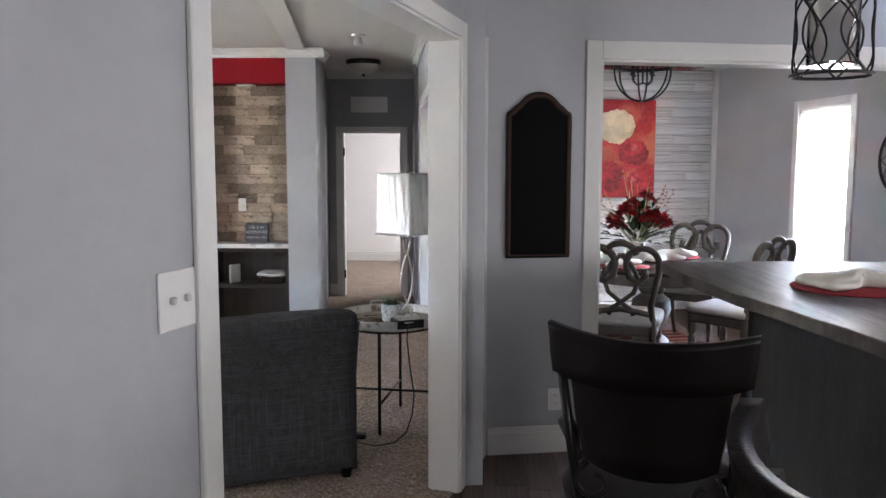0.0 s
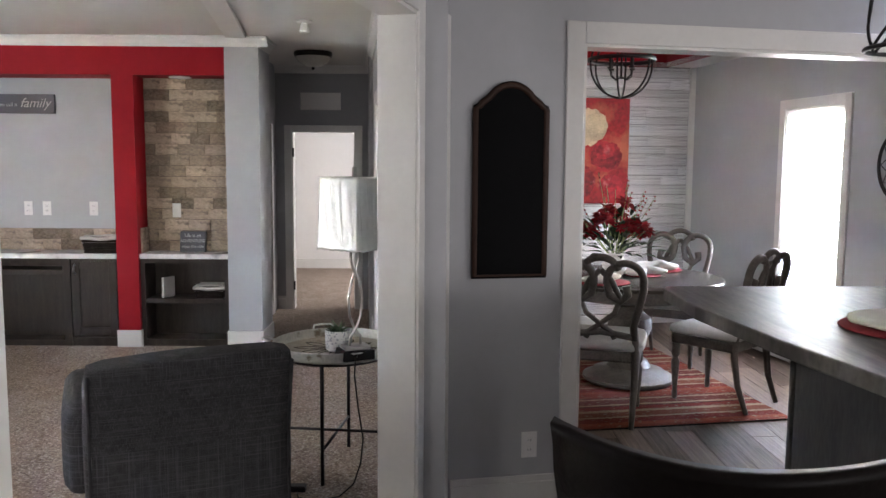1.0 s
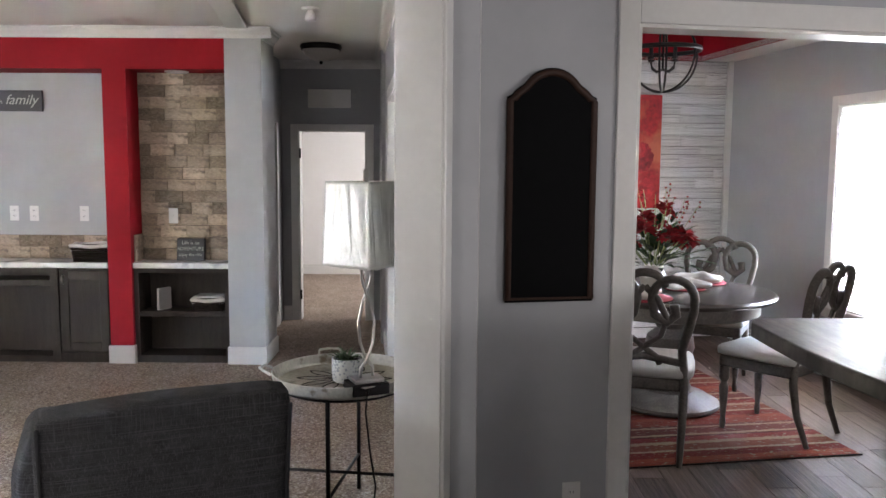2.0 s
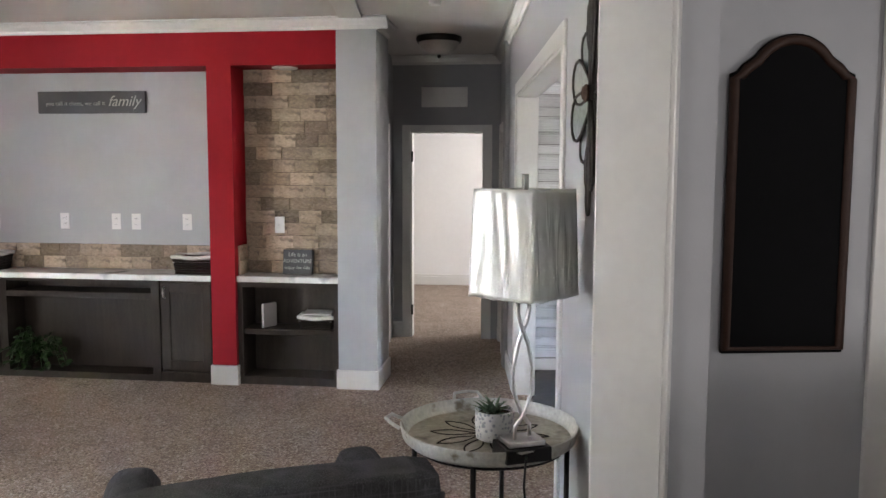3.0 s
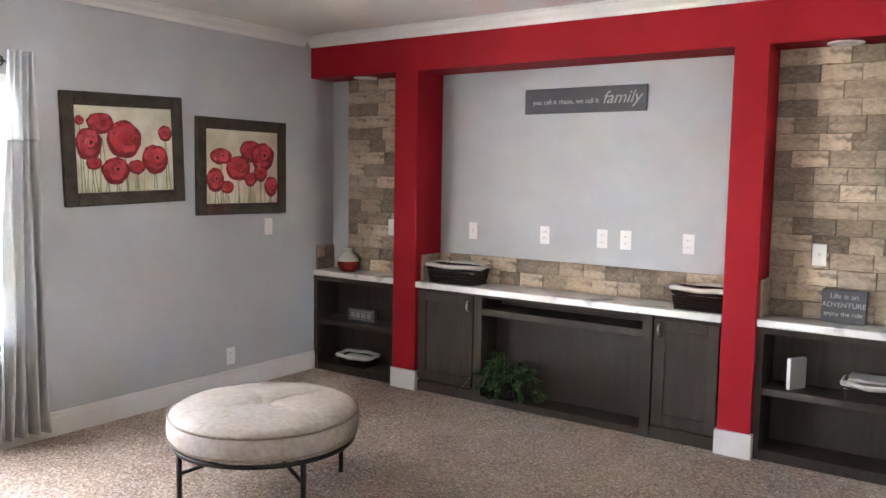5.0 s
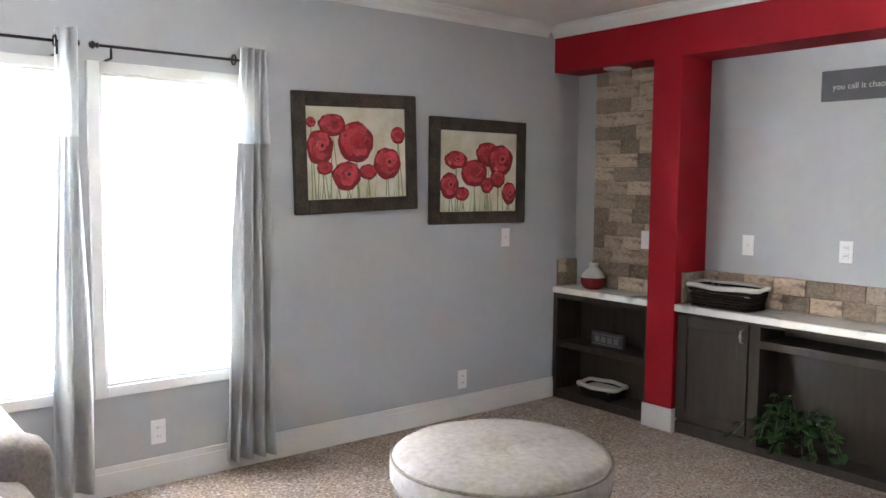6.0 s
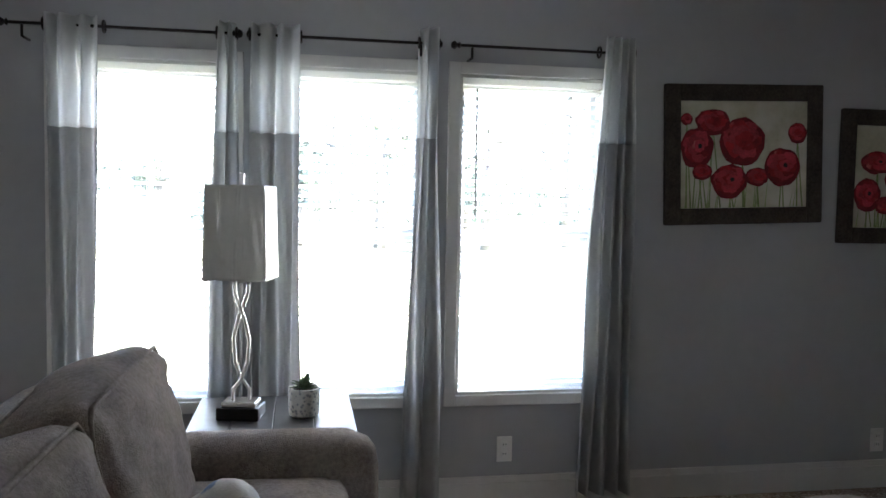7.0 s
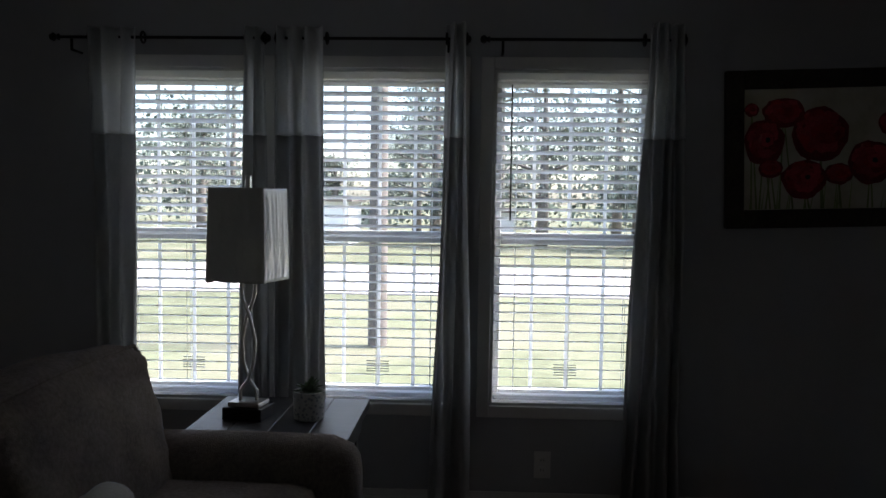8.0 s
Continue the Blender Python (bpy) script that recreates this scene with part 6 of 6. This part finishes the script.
def bar_stool(m, label):
    ob = thing("bar_stool", m, label, "bar stool", "bar stools")
    part("seat", lathe([(0.0, 0.70), (0.19, 0.70), (0.215, 0.715), (0.22, 0.745), (0.2, 0.765), (0.12, 0.772), (0.0, 0.774)], 36), M_STOOL, ob, "dark leather swivel seat", smooth=True)
    part("swivel", lathe([(0.12, 0.665), (0.12, 0.699), (0.09, 0.7)], 24), M_BLACK, ob)

    def curved(z0, z1, half, y, bulge, th, lean):
        b = bmesh.new()
        cols, rows = 16, 6
        for side in (0, 1):
            pass
        grid = []
        for j in range(rows + 1):
            t = j / rows
            h = half[0] + (half[1] - half[0]) * t
            row = []
            for i in range(cols + 1):
                u = i / cols * 2 - 1
                zz = z0 + (z1 - z0) * t + 0.018 * u * u * (1 if t > 0.5 else -0.2) - (0.02 * (1 - abs(u) ** 3) if t < 0.01 else 0)
                row.append(b.verts.new((u * h, y - bulge * (1 - u * u) - lean * t, zz)))
            grid.append(row)
        for j in range(rows):
            for i in range(cols):
                b.faces.new((grid[j][i], grid[j][i + 1], grid[j + 1][i + 1], grid[j + 1][i])).smooth = True
        r = bmesh.ops.extrude_face_region(b, geom=b.faces[:])
        bmesh.ops.translate(b, verts=[v for v in r["geom"] if isinstance(v, bmesh.types.BMVert)], vec=(0, -th, 0))
        bmesh.ops.recalc_face_normals(b, faces=b.faces[:])
        return b
    back = part("back_panel", curved(0.87, 1.06, (0.138, 0.168), -0.17, 0.06, 0.025, 0.03), M_STOOL, ob, "dark leather back panel")
    part("top_rail", curved(1.058, 1.142, (0.198, 0.207), -0.20, 0.065, 0.03, 0.015), M_STOOL, ob, "broad dark wooden crest rail")
    for s in (-1, 1):
        part("back_post", tube([(s * 0.15, -0.13, 0.70), (s * 0.165, -0.175, 0.86), (s * 0.185, -0.2, 1.05)], 0.011, 8), M_BLACK, ob)
        sc = [(s * (0.15 - 0.0), -0.14, 0.83)] + [(s * (0.115 + (0.045 - 0.002 * k) * math.cos(math.radians(60 - 24 * k))), -0.165, 0.80 + (0.045 - 0.002 * k) * math.sin(math.radians(60 - 24 * k))) for k in range(15)]
        part("scroll", tube(sc, 0.008, 6), M_BLACK, ob)
        part("arm", tube([(s * 0.17, -0.18, 0.90), (s * 0.2, -0.12, 0.91), (s * 0.208, -0.04, 0.895), (s * 0.205, 0.02, 0.86), (s * 0.2, 0.04, 0.79), (s * 0.18, 0.02, 0.73)], 0.011, 8), M_BLACK, ob)
        for y in (-1, 1):
            part("leg", tube([(s * 0.09, y * 0.09, 0.67), (s * 0.15, y * 0.15, 0.35), (s * 0.2, y * 0.2, 0.0)], 0.014, 8), M_BLACK, ob)
    part("foot_ring", tube([(0.215 * math.cos(q), 0.215 * math.sin(q), 0.27) for q in (2 * math.pi * i / 32 for i in range(32))], 0.01, 6, closed=True), M_BLACK, ob)
    return ob


bar_stool(pose(0.927, 2.248, -0.015, 0, 0, -19), "dark leather and iron swivel bar stool turned to the dining room")
bar_stool(pose(1.10, 1.285, 0, 0, 0, -91), "dark leather and iron swivel bar stool facing the bar")

# pendant over the bar
M_PGLASS = bpy.data.materials.new("clear_lamp_glass")
M_PGLASS.use_nodes = True
g = M_PGLASS.node_tree.nodes["Principled BSDF"]
g.inputs["Transmission Weight"].default_value, g.inputs["Roughness"].default_value, g.inputs["IOR"].default_value = 1.0, 0.02, 1.3
ob = thing("pendant_lamp", pose(1.466, 2.70, 1.712), "black wire cage pendant lamp with a clear glass cylinder", "pendant lamp")
R = 0.101
for z, r in ((0.0, R + 0.003), (0.3, R * 0.9)):
    part("ring", tube([(r * math.cos(q), r * math.sin(q), z) for q in (2 * math.pi * i / 36 for i in range(36))], 0.005, 6, closed=True), M_BLACK, ob)
for k in range(12):
    a = 2 * math.pi * (k // 2) / 6
    s = 1 if k % 2 else -1
    pts = [((R - 0.004 * math.sin(t * 3)) * math.cos(a + s * 0.75 * math.sin(t * 4.2)), (R - 0.004 * math.sin(t * 3)) * math.sin(a + s * 0.75 * math.sin(t * 4.2)), 0.3 * t) for t in (i / 14 for i in range(15))]
    part("cage_wire", tube(pts, 0.0033, 6), M_BLACK, ob)
gl = part("glass_cylinder", lathe([(0.062, 0.025), (0.066, 0.03), (0.066, 0.29), (0.063, 0.29), (0.063, 0.032)], 32), M_PGLASS, ob, "clear glass cylinder", smooth=True)
part("bulb_holder", lathe([(0.0, 0.2), (0.015, 0.2), (0.018, 0.3), (0.03, 0.32), (0.0, 0.33)], 16), M_BLACK, ob)
part("rod", tube([(0, 0, 0.3), (0, 0, CEIL - 1.72)], 0.005, 6), M_BLACK, ob)
part("canopy", lathe([(0.06, CEIL - 1.701), (0.06, CEIL - 1.72), (0.015, CEIL - 1.735)], 20), M_BLACK, ob)
for k in range(6):
    a = 2 * math.pi * k / 6
    part("spoke", tube([(0.0, 0.0, 0.31), (R * 0.9 * math.cos(a), R * 0.9 * math.sin(a), 0.3)], 0.003, 5), M_BLACK, ob)

# ---- outdoors ----
M_GRASS = mat("lawn_grass", (0.125, 0.132, 0.082), 0.9, vary=0.3, scale=0.5, bump=0.6, bump_scale=12, spec=0.1)
two_tone(M_GRASS, (0.17, 0.163, 0.115), 0.35, 0.45, 0.65)
M_ROAD = mat("pale_concrete_road", (0.36, 0.32, 0.305), 0.9, vary=0.12, scale=0.8)
M_BARK = mat("grey_bark", (0.16, 0.14, 0.125), 0.9, vary=0.3, scale=10, bump=0.6, bump_scale=20)
M_TREE = mat("tree_leaf", (0.13, 0.15, 0.12), 0.7, vary=0.5, scale=0.6, island=0.8)
GZ = -0.75
structure("ground", box(-600, -600, GZ - 0.5, 600, 600, GZ), M_GRASS, "mown green lawn that reaches the trees", "ground")
structure("road", box(-27.0, -300, GZ - 0.05, -19.5, 300, GZ + 0.03), M_ROAD, "pale concrete road across the lawn", "road")
ob = thing("utility_pole", pose(-13.2, 3.18, GZ), "grey wooden utility pole in the lawn", "pole")
part("pole", lathe([(0.14, 0), (0.125, 3.5), (0.1, 9.0), (0.0, 9.02)], 16), M_BARK, ob, smooth=True)
part("crossarm", box(-0.06, -1.1, 8.2, 0.06, 1.1, 8.35), M_BARK, ob)


def tree(x, y, h, seed):
    r = random.Random(seed)
    ob = thing("tree", pose(x, y, GZ), "leafy green tree at the far side of the road", "tree", "trees along the road")
    bt = tube([(0, 0, 0), (0.1, 0.05, h * 0.3), (-0.1, 0.1, h * 0.65), (0.05, 0, h * 0.95)], [0.3, 0.22, 0.14, 0.03], 8)
    cl = []
    for k in range(16):
        a, z = r.uniform(0, 6.28), h * r.uniform(0.22, 0.9)
        L = h * 0.3 * (1.1 - z / h * 0.7) * r.uniform(0.7, 1.3)
        tip = Vector((math.cos(a) * L, math.sin(a) * L, z + L * 0.35))
        tube([(0, 0, z), tuple(tip * 0.5 + Vector((0, 0, z * 0.5))), tuple(tip)], [0.09, 0.06, 0.02], 5, bt)
        cl += [(tip, 0.16 * h), (tip * 0.62 + Vector((0, 0, z * 0.38)), 0.13 * h)]
    part("trunk", bt, M_BARK, ob)
    vs, fs = [], []
    for c, s in cl:
        g = np.random.RandomState(seed * 50 + len(vs))
        n = 230
        p = np.array(c) + g.normal(0, 1, (n, 3)) * np.array((0.5, 0.5, 0.3)) * s
        d, e = (v / np.linalg.norm(v, axis=1)[:, None] for v in (g.normal(0, 1, (n, 3)), g.normal(0, 1, (n, 3))))
        q = g.uniform(0.05, 0.11, (n, 1))
        vs.append(np.stack((p - d * q, p + e * q * 0.5, p + d * q, p - e * q * 0.5), 1).reshape(-1, 3))
    vs = np.concatenate(vs)
    me = bpy.data.meshes.new("crown")
    me.from_pydata(vs.tolist(), [], np.arange(len(vs)).reshape(-1, 4).tolist())
    me.materials.append(M_TREE)
    cr2 = new("crown", me)
    cr2.parent = ob
    tagged(cr2, kind="stuff")


for i, (x, y, h) in enumerate(((-42, 2.5, 10), (-38, 7.5, 9), (-45, 12, 12), (-40, 17, 10), (-47, -3.5, 5), (-44, -10, 7), (-52, 6, 13), (-55, 15, 13), (-56, -12, 12), (-48, 22, 12), (-37, 12.2, 6), (-39, 3.8, 5), (-50, 1.0, 9))):
    tree(x, y, h, i)
M_FARWOOD = mat("far_woods", (0.14, 0.165, 0.135), 0.9, vary=0.5, scale=0.4, island=0.8)
r = random.Random(8)
vs, fs = [], []
for k in range(42000):
    y = r.uniform(-90, 110)
    top = (6 if y < -4 else 7) + 3 * math.sin(y * 0.21) + 2 * math.sin(y * 0.57 + 1)
    p = Vector((-70 + r.uniform(-4, 4), y, GZ + r.uniform(0, 1) ** 0.8 * top))
    d, e = Vector((0.3, r.gauss(0, 1), r.gauss(0, 0.8))).normalized(), Vector((0.3, r.gauss(0, 1), r.gauss(0, 1))).normalized()
    q = r.uniform(0.12, 0.32)
    i = len(vs)
    vs += [tuple(v) for v in (p - d * q, p + e * q * 0.7, p + d * q, p - e * q * 0.7)]
    fs.append((i, i + 1, i + 2, i + 3))
me = bpy.data.meshes.new("far_woods")
me.from_pydata(vs, [], fs)
me.materials.append(M_FARWOOD)
tagged(new("far_woods", me), "dark green wood edge in the distance", "woods", "", "stuff")
M_SHED = mat("white_siding", (0.7, 0.7, 0.69), 0.6, vary=0.04, scale=2)
ob = thing("storage_building", pose(-40, -2.6, GZ), "low white building across the road", "building")
part("wall", box(-2, -3.5, 0, 2, 1.4, 2.0), M_SHED, ob)
part("roof", slab([(-2.3, -3.7), (2.3, -3.7), (2.3, 1.6), (-2.3, 1.6)], 2.0, 2.15), M_BARK, ob)
part("door", box(2.0, -1.2, 0, 2.03, -0.4, 1.7), M_PLATE, ob)
ob = thing("storage_building", pose(-46, 5.9, GZ), "small white shed across the road", "building")
part("wall", box(-0.8, -0.7, 0, 0.8, 0.7, 1.5), M_SHED, ob)
part("roof", slab([(-1.0, -0.9), (1.0, -0.9), (1.0, 0.9), (-1.0, 0.9)], 1.5, 1.6), M_BARK, ob)

# metal medallion on the dining room's window wall
ob = thing("wall_medallion", de @ pose(2.75, 0, 1.5), "round dark iron lattice medallion on the grey wall", "wall decor")
for r in (0.25, 0.235, 0.1):
    part("ring", tube([(r * math.cos(q), -0.015, r * math.sin(q)) for q in (2 * math.pi * i / 40 for i in range(40))], 0.006, 6, closed=True), M_BLACK, ob)
for k in range(12):
    a = math.pi * k / 6
    part("scroll", tube([(u * math.cos(a + w), -0.015, u * math.sin(a + w)) for u, w in ((0.02, 0.0), (0.1, 0.22), (0.17, 0.26), (0.225, 0.0), (0.17, -0.26), (0.1, -0.22))], 0.004, 5, closed=True), M_BLACK, ob)
part("hub", lathe([(0.03, 0), (0.025, 0.018), (0.0, 0.022)], 16), M_BLACK, ob).matrix_local = pose(0, -0.0005, 0, 90)

# ---- stones, boards and planks ----
rng = random.Random(11)


def piece(name, me, parent, m):
    o = new(name, me)
    o.parent = parent
    o.matrix_local = m
    return o


def stone_meshes():
    out = []
    for k in range(10):
        r = random.Random(k + 50)
        b = bmesh.new()
        cols = 4
        fr = [[b.verts.new((i / cols - 0.5, -0.5 + (0.25 if i in (0, cols) or j in (0, 2) else 0) + r.uniform(-0.13, 0.13), (j / 2 - 0.5) + (r.uniform(-0.03, 0.03) if 0 < i < cols else 0))) for i in range(cols + 1)] for j in range(3)]
        for j in range(2):
            for i in range(cols):
                b.faces.new((fr[j][i], fr[j][i + 1], fr[j + 1][i + 1], fr[j + 1][i]))
        rim = [fr[0][i] for i in range(cols + 1)] + [fr[1][cols]] + [fr[2][i] for i in range(cols, -1, -1)] + [fr[1][0]]
        bk = [b.verts.new((v.co.x, 0.5, v.co.z)) for v in rim]
        for i in range(len(rim)):
            b.faces.new((rim[i], bk[i], bk[(i + 1) % len(rim)], rim[(i + 1) % len(rim)]))
        bmesh.ops.recalc_face_normals(b, faces=b.faces[:])
        me = bpy.data.meshes.new("stone")
        b.to_mesh(me)
        b.free()
        me.materials.append(M_STONE)
        out.append(me)
    return out


STONES = stone_meshes()


def stone_wall(name, m, x0, x1, z0, z1, rows, label, wmin=0.1, wmax=0.17):
    bed = structure(name, box(x0, -0.004, z0, x1, -0.0005, z1), M_JOINT, label, "stone wall")
    bed.matrix_world = m
    h = (z1 - z0) / rows
    for j in range(rows):
        x = x0
        first = True
        while x < x1 - 0.001:
            wd = rng.uniform(wmin, wmax) * (0.6 if first and j % 2 else 1)
            if x1 - (x + wd) < wmin * 0.6:
                wd = x1 - x
            first = False
            d = rng.uniform(0.012, 0.026)
            piece("stone", rng.choice(STONES), bed, Matrix.Translation((x + wd / 2, -0.004 - d / 2, z0 + (j + 0.5) * h)) @ Matrix.Diagonal((wd - 0.003, d, h - 0.003, 1)))
            x += wd


stone_wall("wall_stone_1", pose(0, YB, 0), C2B + 0.001, GX0 - 0.001, CT + 0.001, 2.164, 16, "stacked tan stone on the wall of the bay by the column", 0.14, 0.23)
stone_wall("wall_stone_2", pose(0, YB, 0), XW + 0.17, C1A - 0.001, CT + 0.001, 2.164, 16, "stacked tan stone on the wall of the corner bay", 0.14, 0.23)
stone_wall("wall_stone_3", pose(0, YN, 0), C1B + 0.001, C2A - 0.001, CT + 0.001, 0.937, 2, "two rows of tan stone above the long counter", 0.14, 0.2)
stone_wall("wall_stone_4", pose(C1B, 0, 0, 0, 0, 90), YR + 0.06, YN - 0.04, CT + 0.001, 0.935, 2, "tan stone on the side of the red column")
stone_wall("wall_stone_5", pose(C2B, 0, 0, 0, 0, 90), YR + 0.06, YB - 0.03, CT + 0.001, 0.96, 2, "tan stone on the side of the red column")
stone_wall("wall_stone_6", pose(XW, 0, 0, 0, 0, 90), YR + 0.06, YB - 0.001, CT + 0.001, 0.935, 2, "tan stone on the corner wall above the counter")

# boarded wall of the dining room
bd = structure("wall_boards", box(-2.9, -0.002, 0, -0.055, 0.0185, 2.4), M_MORTAR, "whitewashed horizontal board wall", "wall")
bd.matrix_world = DR
z = 0.09
bmeshes = {}
while z < 2.39:
    h = min(rng.choice((0.07, 0.09, 0.11)), 2.395 - z)
    x = -2.88
    while x < -0.06:
        L = min(rng.uniform(0.8, 1.6), -0.058 - x)
        key = "board"
        if key not in bmeshes:
            b = box(-0.5, -0.5, -0.5, 0.5, 0.5, 0.5)
            bmeshes[key] = bpy.data.meshes.new("board")
            b.to_mesh(bmeshes[key])
            b.free()
            bmeshes[key].materials.append(M_SHIPLAP)
        d = rng.uniform(0.012, 0.018)
        piece("board", bmeshes[key], bd, Matrix.Translation((x + L / 2, -0.002 - d / 2, z + h / 2)) @ Matrix.Diagonal((L - 0.002, d, h - 0.004, 1)))
        x += L
    z += h
ob = structure("baseboard_boards", box(-2.9, -0.032, 0, -0.055, -0.021, 0.085), M_TRIM, "white baseboard under the boards", "baseboard")
ob.matrix_world = DR

# wood floor planks of kitchen and dining room
fl = bpy.data.objects["subfloor"]
pm = bpy.data.meshes.new("plank")
b = box(-0.5, -0.5, -0.5, 0.5, 0.5, 0.5)
b.to_mesh(pm)
b.free()
pm.materials.append(M_PLANK)
far = bmesh.new()
x = -1.2
while x < 3.75:
    y = -1.9 - rng.uniform(0, 1.0)
    while y < YS:
        L = rng.uniform(0.9, 1.3)
        y1 = min(y + L, YS)
        # kept out of the carpeted side
        if y1 <= 4.4:
            ok = x > 0.552 - 0.255 * (4.403 - y) - 0.25
        else:
            ok = x > 0.30
        if ok:
            if 0.0 < x < 3.2 and y1 > 1.0:
                piece("plank", pm, fl, Matrix.Translation((x + 0.075, (y + y1) / 2, -0.006)) @ Matrix.Diagonal((0.148, y1 - y - 0.002, 0.012, 1)))
            else:
                box(x + 0.001, y + 0.001, -0.012, x + 0.149, y1 - 0.001, 0.0, bm=far)
        y = y1
    x += 0.15
tagged(link("plank_field", far, M_PLANK, fl), kind="stuff")
